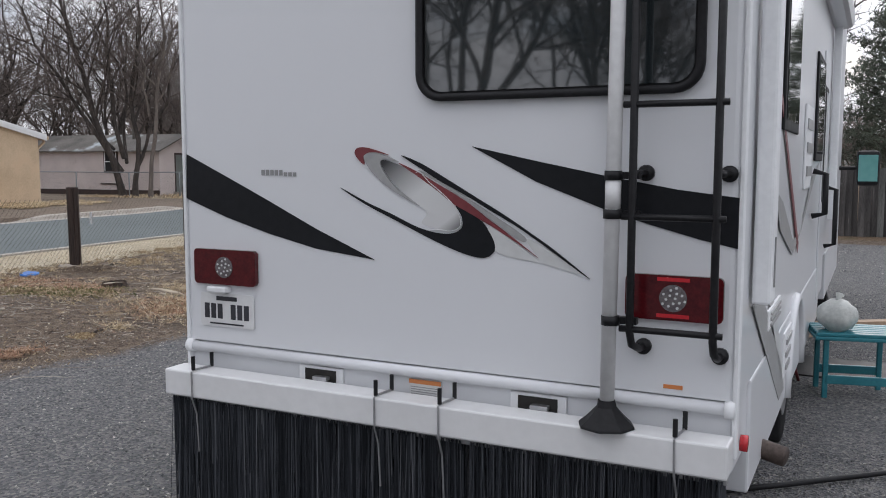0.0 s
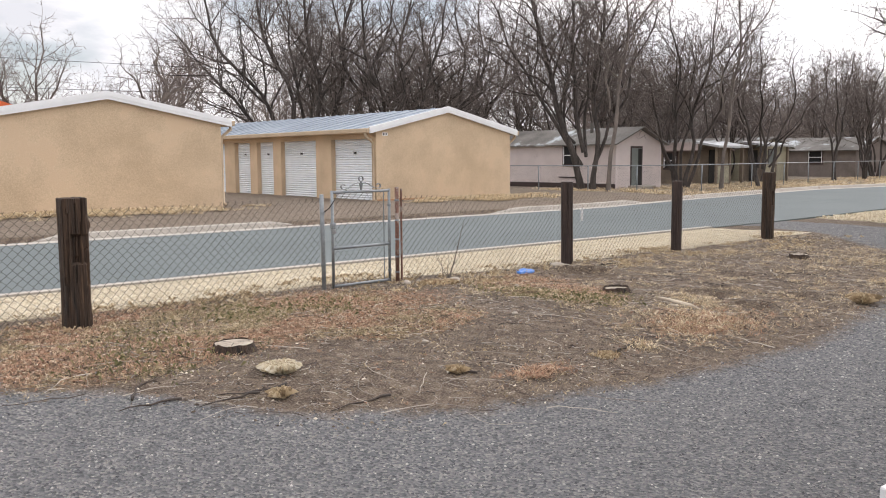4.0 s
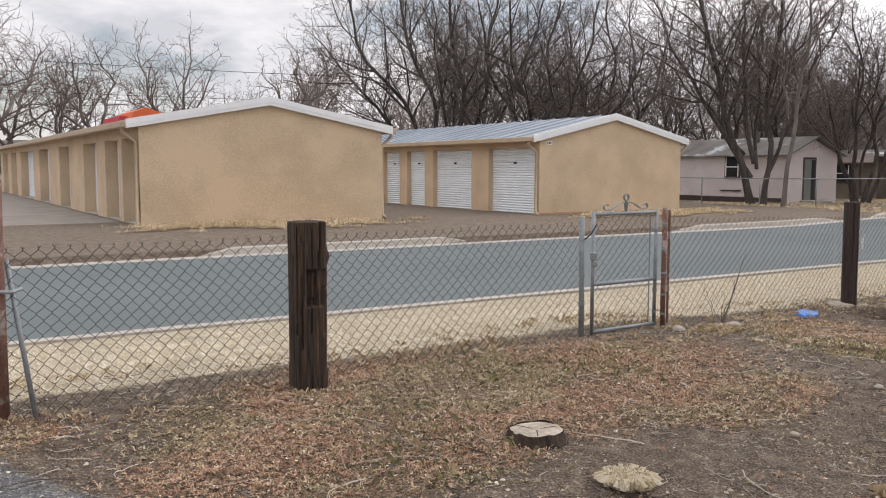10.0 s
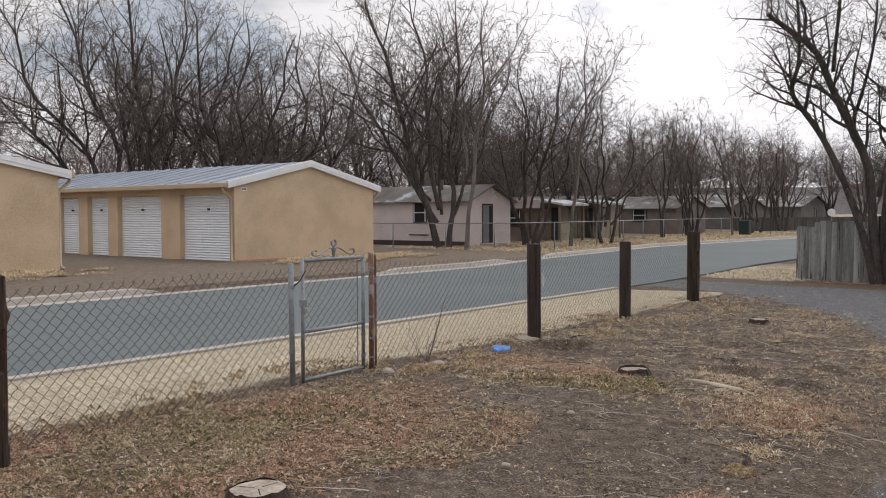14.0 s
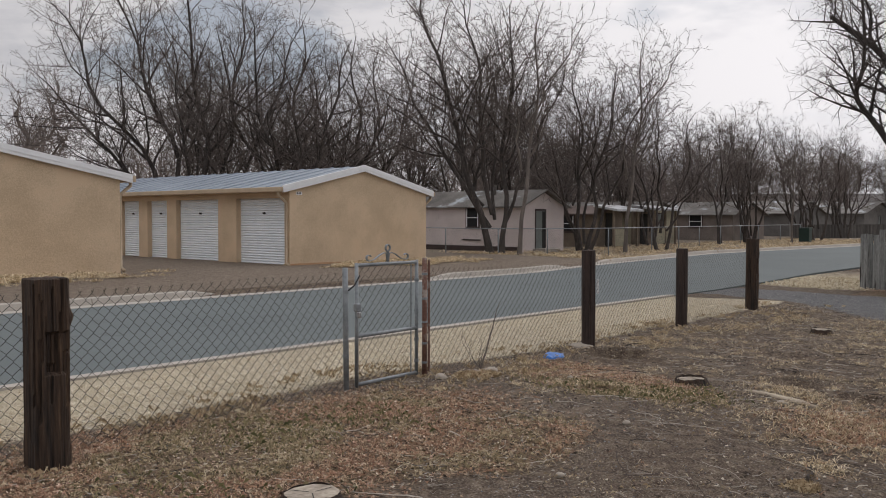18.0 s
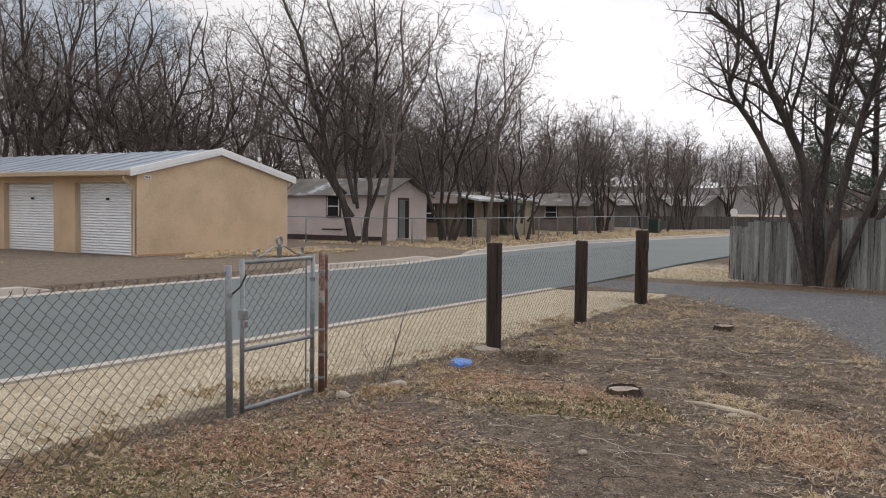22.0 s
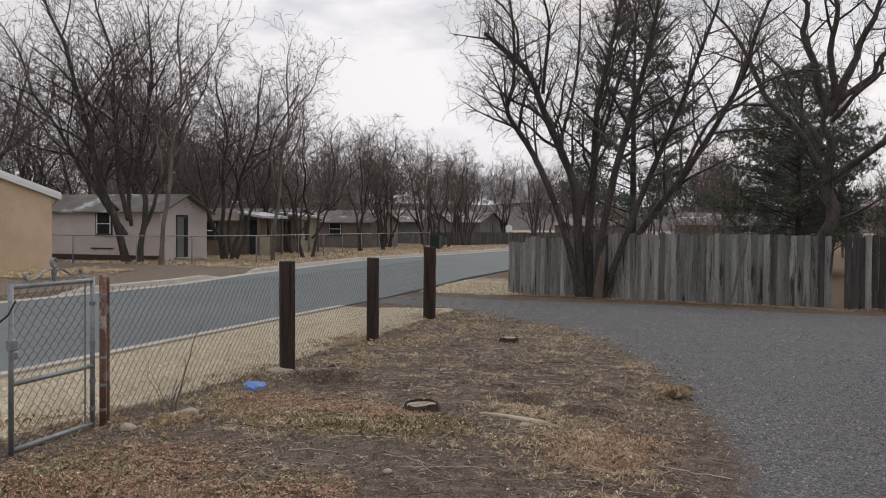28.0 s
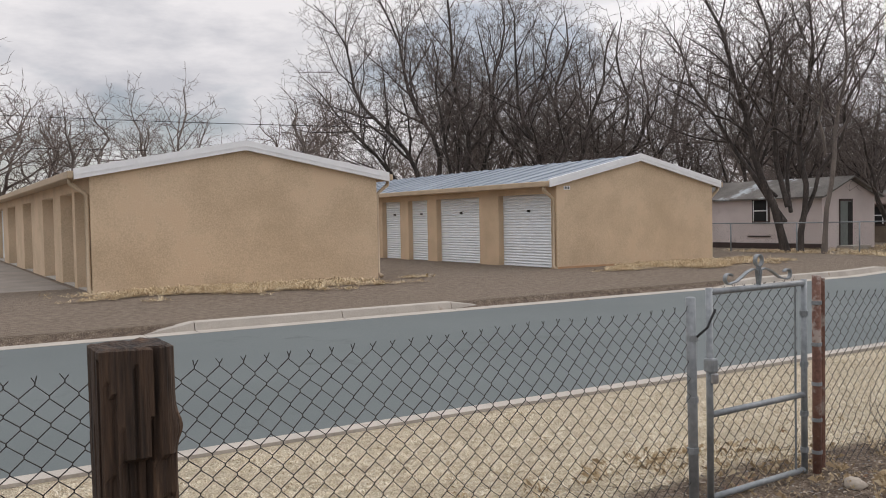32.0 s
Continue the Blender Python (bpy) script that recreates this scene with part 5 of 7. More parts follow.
for s in (-1, 1):
    pts = [(0.5 + s * (0.055 + 0.03 * math.cos(a)), 1.185 + 0.028 * math.sin(a)) for a in [math.pi * (1.9 - 1.7 * k / 10) for k in range(11)]][::-1]
    pts = [(0.5 + s * x, z) for x, z in ((0.005, 1.09), (0.012, 1.125), (0.02, 1.155))] + [(0.5 + s * x, z) for x, z in ((0.06, 1.163), (0.12, 1.15), (0.18, 1.125), (0.23, 1.105), (0.275, 1.10))] + [(0.5 + s * (0.305 + 0.045 * math.cos(a) * (1 - 0.03 * k)), 1.125 + 0.03 * math.sin(a) * (1 - 0.03 * k)) for k, a in enumerate([-math.pi / 2 + 0.42 * k for k in range(11)])]
    part("scroll", band(pts), GALV, gate, "bent flat iron scroll")
part("scroll_ring", band([(0.5 + 0.036 * math.cos(a), 1.205 + 0.03 * math.sin(a)) for a in [-math.pi / 2 + math.pi * 2 * k / 14 for k in range(14)]]), GALV, gate)
part("scroll_stem", band([(0.5, 1.07), (0.498, 1.12), (0.5, 1.175)], 0.013, 0.004), GALV, gate)
for z in (0.15, 0.35, 0.62, 0.9):
    part("hinge_band", tubed([gp(1.0, z - 0.014), gp(1.0, z + 0.014)], 0.022, 10), GALV, gate)
post_l = lone("gate_post", tubed([(5.605, 9.53, 0), (5.595, 9.535, GZ + 1.045), (5.595, 9.535, GZ + 1.05)], [0.024, 0.024, 0.018], 10), GALV, RM, "grey galvanised pipe gate post", "post", smooth=True)
for z in (0.3, 0.55, 0.85):
    part("post_band", tubed([(5.60, 9.533, GZ + z - 0.015), (5.60, 9.533, GZ + z + 0.015)], 0.0285, 10), GALV, post_l)
tie = [(5.60, 9.50, GZ + 0.86), (5.66, 9.49, GZ + 0.90), (5.74, 9.51, GZ + 0.98)]
part("twisted_tie", tubed(tie, 0.006, 6), RUBBER, post_l)
post_r = lone("gate_post", tubed([(6.63, 9.58, 0), (6.63, 9.58, GZ + 1.10)], 0.024, 10), RUST, RM, "rusty red pipe gate post", "post", smooth=True)
for z in (0.12, 0.3, 0.5, 0.72, 0.95):
    part("post_band", tubed([(6.63, 9.58, GZ + z - 0.01), (6.63, 9.58, GZ + z + 0.01)], 0.028, 10), GALV, post_r)
part("thin_rod", tubed([(6.70, 9.59, 0.1), (6.70, 9.59, GZ + 1.08)], 0.012, 6), RUST, post_r)


def wood_post(u, n_, w, h, mt, seed, square, lean=0.0, notch=0.0, label=""):
    """A weathered wooden post: grooved sides, checked top, worn edges; notch: how deep a rotted hollow is."""
    rg = random.Random(seed)
    bm = bmesh.new()
    k, m_ = 72, 60
    zs = [-0.3] + [h * i / m_ for i in range(m_ + 1)]
    checks = [(rg.uniform(0, 6.283), rg.uniform(0.05, 0.14), rg.uniform(0, 0.5), rg.uniform(0.55, 1.0)) for _ in range(14 if square else 8)] + ([(5.02, 0.30, 0.5, 1.01)] if notch else [])
    rings = []
    for z in zs:
        ring, t = [], z / h
        for i in range(k):
            a = 2 * math.pi * i / k
            r = min(w / 2 / max(abs(math.cos(a)), abs(math.sin(a))), w / 2 * 1.27) if square else w / 2
            r *= 1 + 0.03 * noise.noise((math.cos(a) * 2, math.sin(a) * 2, z * 1.3 + seed)) + 0.035 * noise.noise((math.cos(a) * 9, math.sin(a) * 9, z * 2.2 + seed))
            for ca, depth, t0, t1 in checks:
                if t0 < t < t1 and abs((a - ca - 0.1 * z + math.pi) % (2 * math.pi) - math.pi) < 0.05:
                    r *= 1 - depth
            off = (a - 4.87 + math.pi) % (2 * math.pi) - math.pi
            if notch and 0.50 < t < 0.725 and abs(off) < 0.62:
                r *= 1 - notch * (0.4 if off > 0.25 else (0.85 if t > 0.56 else 1.15))
            if notch:
                r *= 1 + 0.16 * math.exp(-((a - 5.62) / 0.16) ** 2 - ((t - 0.80) / 0.035) ** 2)
            if square and t < 0.16:
                r *= 1 + 0.06 * noise.noise((math.cos(a) * 14, math.sin(a) * 14, seed))
            top = 0.007 * noise.noise((math.cos(a) * 3, math.sin(a) * 3, seed)) if z == zs[-1] else 0
            ring.append(bm.verts.new((r * math.cos(a) + lean * z, r * math.sin(a), z + top)))
        rings.append(ring)
    for a, b in zip(rings, rings[1:]):
        for i in range(k):
            bm.faces.new((a[i], a[(i + 1) % k], b[(i + 1) % k], b[i]))
    inner = [bm.verts.new((v.co.x * 0.9 + lean * h * 0.1, v.co.y * 0.9, v.co.z + 0.006)) for v in rings[-1]]
    for i in range(k):
        bm.faces.new((rings[-1][i], rings[-1][(i + 1) % k], inner[(i + 1) % k], inner[i]))
    c = bm.verts.new((lean * h, 0, h - 0.012))
    for i in range(k):
        bm.faces.new((inner[i], inner[(i + 1) % k], c))
    return lone("wooden_post", bm, mt, at_road(u, n_, ground_z(u, n_)), label, "post", "wooden fence posts")


wood_post(2.90, 9.10, 0.205, 1.10, OLD_TIE, 3, True, 0.0, 0.42, "thick split railway-tie post, dark and weathered")
wood_post(9.62, 9.66, 0.165, 1.16, CREOSOTE, 5, False, -0.012, 0, "dark creosoted round wooden post")
wood_post(12.35, 9.80, 0.165, 1.12, CREOSOTE, 7, False, 0.0, 0, "dark creosoted round wooden post")
wood_post(15.5, 10.03, 0.18, 1.22, OLD_TIE, 11, True, 0.0, 0.30, "broken brown wooden post with a split side")

# ---- weathered board fence ----
GREY_BOARD = surf("weathered_grey_board", (0.10, 0.103, 0.098), (0.31, 0.312, 0.295), 0.92, 2.2, 30, 0.7, rand=0.42, stretch=(5, 5, 0.35), spot=(0.035, 0.031, 0.029), spot_scale=2.0, spot_cut=0.57, dist=0.01)
DARK_BOARD = surf("stained_dark_board", (0.022, 0.020, 0.020), (0.10, 0.094, 0.09), 0.92, 2.2, 30, 0.7, rand=0.4, stretch=(5, 5, 0.35), spot=(0.20, 0.19, 0.18), spot_scale=2.0, spot_cut=0.62, dist=0.01)
wf = thing("board_fence", RM, "weathered grey vertical board fence, gappy and uneven", "fence")
def wf_line(n_):
    return 22.85 - 0.20 * (10.3 - n_) if n_ > 3 else 21.39 + 0.02 * (3 - n_)


rg = random.Random(8)
variants, dark_variants = [], []
for i in range(6):
    bm = bmesh.new()
    w, h = 0.132 + 0.006 * (i % 3), 1.56
    pts = [(-w / 2, -0.1), (w / 2, -0.1), (w / 2 - 0.004, h - 0.02), (w / 2 - 0.012, h), (-w / 2 + 0.01, h + 0.01 * (i % 2)), (-w / 2 + 0.003, h - 0.02)]
    wallplate(bm, pts, -0.01, 0.01)
    variants.append(mesh_of("board", bm.copy(), GREY_BOARD))
    dark_variants.append(mesh_of("board", bm, DARK_BOARD))
n_ = 10.25
while n_ > -15:
    if not (2.68 < n_ < 3.05):
        bo = part("board", (dark_variants if rg.random() < (0.75 if n_ < 2.7 else (0.25 if n_ < 5.2 else 0.04)) else variants)[rg.randrange(6)], None, wf)
        u = wf_line(n_)
        bo.matrix_basis = pose(u + rg.uniform(-0.004, 0.006), n_, -0.05 + rg.uniform(-0.04, 0.035) - (0.24 if n_ > 9.9 else (0.09 if n_ > 8.6 else 0)), rg.gauss(0, 0.5), rg.gauss(0, 0.4), 79 + rg.gauss(0, 0.7))
    n_ -= 0.131 + (0.012 if rg.random() < 0.15 else 0.0)
for a, b in ((10.2, 3.08), (2.66, -15)):
    for z in (0.25, 1.15):
        part("fence_rail", tubed([(wf_line(a) + 0.05, a, z), (wf_line(b) + 0.05, b, z)], 0.04, 4), GREY_BOARD, wf)
for n_ in (10.32, 7.6, 5.2, 3.1, 2.6, 0, -3, -6, -9):
    part("fence_post", boxed(wf_line(n_) + 0.03, wf_line(n_) + 0.13, n_ - 0.05, n_ + 0.05, -0.3, 1.27, 0.005), GREY_BOARD, wf)

# ---- far fence with pipe rail ----
f2 = thing("pipe_rail_fence", RM, "chain-link fence with a pipe top rail across the road", "fence")
F2 = [(30.0, 38.0), (30.0, 29.9), (30.0, 26.9), (31.5, 25.4), (35.2, 24.6), (40.6, 25.3), (45.0, 26.0), (48.2, 26.3), (52, 26.7), (56, 27.1), (60, 27.5), (66, 28.2), (72, 28.8)]
part("top_rail", tubed([(u, n_, 1.2) for u, n_ in F2], 0.024, 6), GALV, f2, "", True)
for u, n_ in F2:
    part("fence_post", tubed([(u, n_, -0.1), (u, n_, 1.2)], 0.03, 6), GALV, f2, "", True)
for (a, b), (c, d) in zip(F2[:9], F2[1:9]):
    w = part("wire_mesh", chain_mesh((a, b), (c, d), 0.02, 0.02, 1.14, 0.06, 0.0016), None, f2)
    w["kind"] = "stuff"

# ---- trees ----
def elm(seed, limbs, gaps=(0.55, 0.36, 0.22, 0.16), spread=36, up=0.05, wander=0.09, fork=0.72, start=0.3, tip=0.006, levels=4, cap=5.0, least=(0, 1.3, 0.8, 0.5, 0.32)):
    """A bare tree: each branch bears others as long as what is left of it, so that all tips end in one crown.
    limbs: (points, radius, end radius). Returns thick wood and fine wood as (verts, faces)."""
    rg = random.Random(seed)
    thick, fine = ([], []), ([], [])
    todo = []
    for pts, r0, r1 in limbs:
        todo.append((pts, pts[0], (pts[1] - pts[0]).normalized(), sum((b - a).length for a, b in zip(pts, pts[1:])), r0, r1, 0))
    while todo:
        fixed, p, d, ln, r, r_end, lv = todo.pop()
        if lv == levels:
            vs, fs = fine
            side = d.orthogonal().normalized()
            side = (side * rg.gauss(0, 1) + d.cross(side) * rg.gauss(0, 1)).normalized() * (tip * 0.9)
            m = p + d * (ln * 0.5)
            e = p + (d + Vector((rg.gauss(0, 0.2), rg.gauss(0, 0.2), 0.12))).normalized() * ln
            b = len(vs)
            vs += [tuple(p - side), tuple(p + side), tuple(m + side * 0.8), tuple(m - side * 0.8), tuple(e)]
            fs += [(b, b + 1, b + 2, b + 3), (b + 3, b + 2, b + 4)]
            continue
        vs, fs = thick if lv == 0 or r > 0.035 else fine
        k = len(fixed) - 1 if fixed else max(2, min(9, int(ln / (0.8, 0.55, 0.4, 0.3)[min(lv, 3)]) + 1))
        sides = 12 if r > 0.12 else (8 if r > 0.06 else (5 if r > 0.02 else 3))
        side = d.orthogonal().normalized()
        prev, path = None, []
        for i in range(k + 1):
            t = i / k
            rr = r_end + (r - r_end) * (1 - t) ** 0.85
            if lv == 0:
                rr *= (1.3 if i == 0 and fixed[0].z < 0.2 else 1.0) * (1 + 0.12 * noise.noise(p * 2.3))
            side = (side - d * side.dot(d)).normalized()
            upv = d.cross(side)
            b = len(vs)
            for s in range(sides):
                a = 2 * math.pi * s / sides
                q = p + side * (rr * math.cos(a)) + upv * (rr * math.sin(a))
                vs.append((q.x, q.y, q.z))
            if prev is not None:
                for s in range(sides):
                    fs.append((prev + s, prev + (s + 1) % sides, b + (s + 1) % sides, b + s))
            prev = b
            path.append((p.copy(), d.copy(), rr))
            if i < k:
                if fixed:
                    p = fixed[i + 1]
                    d = (fixed[min(i + 2, k)] - fixed[i]).normalized() if i + 2 <= k else d
                else:
                    d = (d + Vector((rg.gauss(0, wander), rg.gauss(0, wander), rg.gauss(0, wander * 0.6) + up))).normalized()
                    p = p + d * (ln / k)
        b = len(vs)
        vs.append(tuple(p + d * max(0.02, path[-1][2])))
        for s in range(sides):
            fs.append((prev + s, prev + (s + 1) % sides, b))
        st = start if lv == 0 else 0.16
        c = max(1, int(ln * (1 - st) / gaps[lv] * rg.uniform(0.85, 1.15)))
        phase = rg.uniform(0, 6.283)
        for j in range(c):
            t = min(0.985, st + (1 - st) * (j + rg.random()) / c)
            x = t * k
            i = min(int(x), k - 1)
            q, dd, rr = path[i][0].lerp(path[i + 1][0], x - i), path[i][1], path[i][2]
            phase += 2.4 + rg.gauss(0, 0.35)
            o = dd.orthogonal().normalized()
            o = o * math.cos(phase) + dd.cross(o) * math.sin(phase)
            an = radians(spread if lv == 0 else spread * 1.3) * rg.uniform(0.6, 1.4)
            nd = (dd * math.cos(an) + o * math.sin(an) + Vector((0, 0, 0.1))).normalized()
            cl = min(cap, fork * ln * (1 - t) * rg.uniform(0.45, 1.1) + 0.1 * ln * rg.uniform(0.4, 1.0))
            cl = max(cl, least[lv + 1] * rg.uniform(0.7, 1.3))
            if lv + 1 == levels:
                cl = least[lv + 1] * rg.uniform(0.6, 1.4)
            cr = max(tip, min(rr * rg.uniform(0.42, 0.68), 0.022 * cl + tip))
            todo.append((None, q, nd, cl, cr, tip * 0.8, lv + 1))
    return thick, fine


def vase(facing, ends, seed=0, rough=0.25):
    """Limbs that rise from one foot and sweep outwards. facing: the way in degrees from which the ends are told;
    ends: (to the side, up, deeper, radius, side of the foot, height at which it leaves) in metres."""
    f = radians(facing)
    lat, dep = Vector((-math.sin(f), math.cos(f), 0)), Vector((math.cos(f), math.sin(f), 0))
    out = []
    for i, (a, h, b, r, a0, h0) in enumerate(ends):
        s = lat * a0 + Vector((0, 0, h0))
        e = lat * a + dep * b + Vector((0, 0, h))
        m = s.lerp(e, 0.5) + (lat * (a - a0) + dep * b) * 0.07
        pts = []
        for k in range(13):
            t = k / 12
            q = s * (1 - t) ** 2 + m * (2 * t * (1 - t)) + e * t * t
            w = rough * min(1.0, 3 * t)
            pts.append(q + w * Vector((noise.noise((t * 4, i * 3.1 + seed, 0)), noise.noise((t * 4, i * 3.1 + seed, 7)), 0)))
        out.append((pts, r, max(0.012, r * 0.12)))
    return out


def bare_tree(name, m, data, label, bark=None, twig=None, group="bare trees"):
    t = thing(name, m, label, "tree", group)
    for nm, (vs, fs), mt in (("trunk", data[0], bark or BARK), ("crown", data[1], twig or TWIG)):
        me = bpy.data.meshes.new(nm)
        me.from_pydata(vs, [], fs)
        me.materials.append(mt)
        me.shade_smooth()
        part(nm, me, None, t)
    return t


# the great many-stemmed tree at the board fence (local x along the road, y across it)
def limb(x, pts, r0, r1):
    """A limb given by its bends: (y, z) in metres, at depth x, with end radii."""
    raw = [Vector((x + 0.16 * i * (1 if x > 0 else -1), y, z)) for i, (y, z) in enumerate(pts)]
    out = []
    for i in range(len(raw) - 1):
        p0, p1, p2, p3 = raw[max(i - 1, 0)], raw[i], raw[i + 1], raw[min(i + 2, len(raw) - 1)]
        for s in range(3):
            t = s / 3
            q = 0.5 * (2 * p1 + (p2 - p0) * t + (2 * p0 - 5 * p1 + 4 * p2 - p3) * t * t + (3 * p1 - p0 - 3 * p2 + p3) * t ** 3)
            out.append(q + 0.018 * Vector((noise.noise(q * 1.7), noise.noise(q * 1.9 + Vector((5, 0, 0))), 0)))
    return out + [raw[-1]], r0 * 0.58, r1 * 0.5


BIG = [limb(-0.05, [(0.27, -0.1), (0.55, 1.2), (0.89, 2.3), (1.37, 3.4), (1.85, 4.15), (1.95, 4.5), (1.78, 5.0), (1.72, 5.9), (1.8, 6.9), (1.9, 8.0)], 0.16, 0.02),
       limb(0.0, [(0.2, -0.1), (0.34, 1.35), (0.41, 2.6), (0.82, 3.7), (1.16, 4.5), (1.44, 5.25), (1.98, 5.8), (2.43, 6.2)], 0.19, 0.10),
       limb(0.05, [(0.07, -0.1), (0.14, 1.6), (0.07, 3.0), (0.02, 4.5), (-0.25, 6.0), (-0.5, 7.4), (-0.6, 9.6)], 0.2, 0.03),
       limb(-0.08, [(-0.07, -0.1), (-0.2, 1.35), (-0.55, 3.0), (-0.85, 4.1), (-1.2, 5.3), (-1.44, 6.4), (-1.68, 7.6), (-1.9, 9.4)], 0.18, 0.03),
       limb(0.06, [(-0.27, -0.1), (-0.69, 0.95), (-1.35, 2.0), (-2.05, 2.95), (-2.75, 4.1), (-3.3, 5.2), (-3.6, 6.2), (-3.95, 7.2), (-4.4, 8.6)], 0.18, 0.03),
       limb(-0.06, [(-0.2, -0.1), (-0.82, 1.6), (-1.37, 3.0), (-1.9, 4.2), (-2.3, 5.3), (-2.7, 6.4), (-3.1, 7.8)], 0.14, 0.03),
       limb(0.1, [(-2.05, 2.95), (-2.55, 4.1), (-3.3, 4.75), (-4.0, 5.15), (-4.7, 5.35), (-5.4, 5.2), (-5.9, 4.7)], 0.08, 0.02),
       limb(0.1, [(0.3, 2.0), (0.0, 3.4), (-0.5, 5.2), (-0.9, 6.8), (-1.0, 8.6)], 0.10, 0.03),
       limb(-0.1, [(1.25, 4.9), (1.15, 5.7), (1.05, 6.5), (1.3, 7.6), (1.5, 9.0)], 0.085, 0.02),
       limb(-0.1, [(1.9, 5.75), (1.85, 6.4), (2.2, 7.0), (2.9, 7.5), (3.6, 7.9)], 0.06, 0.02),
       limb(0.1, [(0.85, 3.75), (0.55, 5.0), (0.45, 6.3), (0.5, 8.6)], 0.08, 0.02)]
big = bare_tree("tree", at_road(22.25, 8.15, -0.03), elm(21, BIG, (0.25, 0.18, 0.125, 0.095), 48, 0.02, 0.16, 0.42, 0.30, 0.0034, 4, 2.0, (0, 0.9, 0.55, 0.34, 0.22)), "large many-stemmed bare tree growing at the board fence", BARK, TWIG_BIG)
part("broken_stub", tubed([(-0.25, -0.15, -0.1), (-0.27, -0.2, 0.5), (-0.24, -0.25, 0.95), (-0.22, -0.30, 1.3)], [0.13, 0.10, 0.085, 0.02], 8), surf("split_pale_wood", (0.06, 0.047, 0.038), (0.17, 0.135, 0.108), 0.9, 5, 30, 0.7, stretch=(3, 3, 0.3)), big, "broken stub of split pale wood")

T_A = bare_tree("tree", at_road(30.95, 27.85), elm(31, vase(38, [(4.9, 9.6, 0.5, 0.11, 0.2, 1.2), (3.2, 11.6, -0.8, 0.16, 0.15, -0.1), (1.4, 12.0, 1.0, 0.11, 0.1, 1.8), (-0.6, 10.8, -0.6, 0.13, -0.3, -0.1), (-2.9, 8.6, 0.6, 0.09, -0.35, 1.2), (0.4, 9.5, 2.4, 0.08, 0, 1.6), (4.2, 6.6, 1.4, 0.07, 0.5, 2.2)], 2, 0.55), (0.5, 0.32, 0.19, 0.135), 42, 0.03, 0.13, tip=0.0082, start=0.3), "tall forked bare tree in front of the pink house", BARK)
T_B = bare_tree("tree", at_road(37.6, 27.4), elm(33, vase(32, [(2.0, 7.0, 0.3, 0.09, 0.3, -0.1), (0.5, 9.4, -0.6, 0.11, 0.15, -0.1), (-1.5, 9.4, 0.8, 0.11, -0.1, -0.1), (-3.0, 9.4, -0.3, 0.09, -0.25, -0.1), (-0.2, 8.2, 1.8, 0.08, 0.0, 0.4), (3.2, 5.4, 0.9, 0.05, 0.35, 0.7)], 5, 0.6), (0.52, 0.34, 0.21, 0.15), 42, 0.02, 0.14, tip=0.0085, start=0.3), "many-stemmed bare tree by the pink house", BARK)
T_C = bare_tree("tree", at_road(30.1, 25.85), elm(35, vase(36, [(-0.9, 10.6, 0.1, 0.10, 0.0, -0.1), (-2.6, 9.9, 0.4, 0.05, -0.3, 5.6), (0.6, 8.6, -0.4, 0.05, -0.05, 3.6)], 8, 0.4), (0.5, 0.3, 0.18, 0.13), 44, 0.03, 0.13, tip=0.0078, start=0.36, fork=0.45), "slender bare tree beside the far fence", BARK_GREY)
T_D = bare_tree("tree", at_road(28.0, 45.9), elm(37, vase(57, [(8.8, 9.4, 0.5, 0.14, 0.4, 0.8), (7.9, 13.0, -1.0, 0.16, 0.3, -0.1), (4.8, 14.8, 1.0, 0.17, 0.2, -0.1), (1.0, 15.2, -0.8, 0.18, 0.0, -0.1), (-2.6, 14.4, 1.4, 0.16, -0.2, -0.1), (-5.6, 12.4, -0.6, 0.14, -0.3, 0.6), (7.6, 5.8, 2.0, 0.10, 0.4, 1.2), (0.6, 11.0, 5.0, 0.12, 0, 1.0), (2.0, 11.0, -4.6, 0.12, 0, 1.0)], 11, 0.8), (0.62, 0.38, 0.22, 0.15), 42, 0.03, 0.13, tip=0.009, start=0.3, cap=4.8), "big spreading bare tree behind the storage building", BARK)
T_K = bare_tree("tree", at_road(30.6, 42.6), elm(38, vase(52, [(3.4, 12.0, 0.6, 0.15, 0.4, -0.1), (1.6, 12.8, -1.4, 0.15, 0.2, -0.1), (-1.6, 12.8, 1.2, 0.15, -0.1, -0.1), (-4.2, 11.4, -0.4, 0.16, -0.3, -0.1), (-6.8, 8.4, 0.8, 0.13, -0.3, 0.8), (-7.0, 4.8, -0.6, 0.10, -0.4, 1.0), (5.4, 6.4, 1.5, 0.11, 0.4, 1.0), (0, 9.5, 4.4, 0.12, 0, 0.8), (-1.5, 8.0, -4.0, 0.11, 0, 0.8)], 17, 1.0), (0.62, 0.38, 0.23, 0.155), 46, 0.02, 0.15, tip=0.009, start=0.26, cap=4.2), "dark crowded bare tree behind the storage building", BARK)
T_E = bare_tree("tree", at_road(42.3, 25.6), elm(39, vase(27, [(1.7, 7.2, 0.4, 0.10, 0.25, -0.1), (0.2, 7.8, -0.8, 0.08, 0.1, 0.9), (-1.6, 7.2, 0.6, 0.09, -0.2, -0.1), (-2.8, 5.4, -0.5, 0.06, -0.2, 1.0)], 23, 0.6), (0.55, 0.36, 0.23, 0.17), 44, 0.02, 0.15, tip=0.009, start=0.32), "bare tree beside the far fence", BARK)
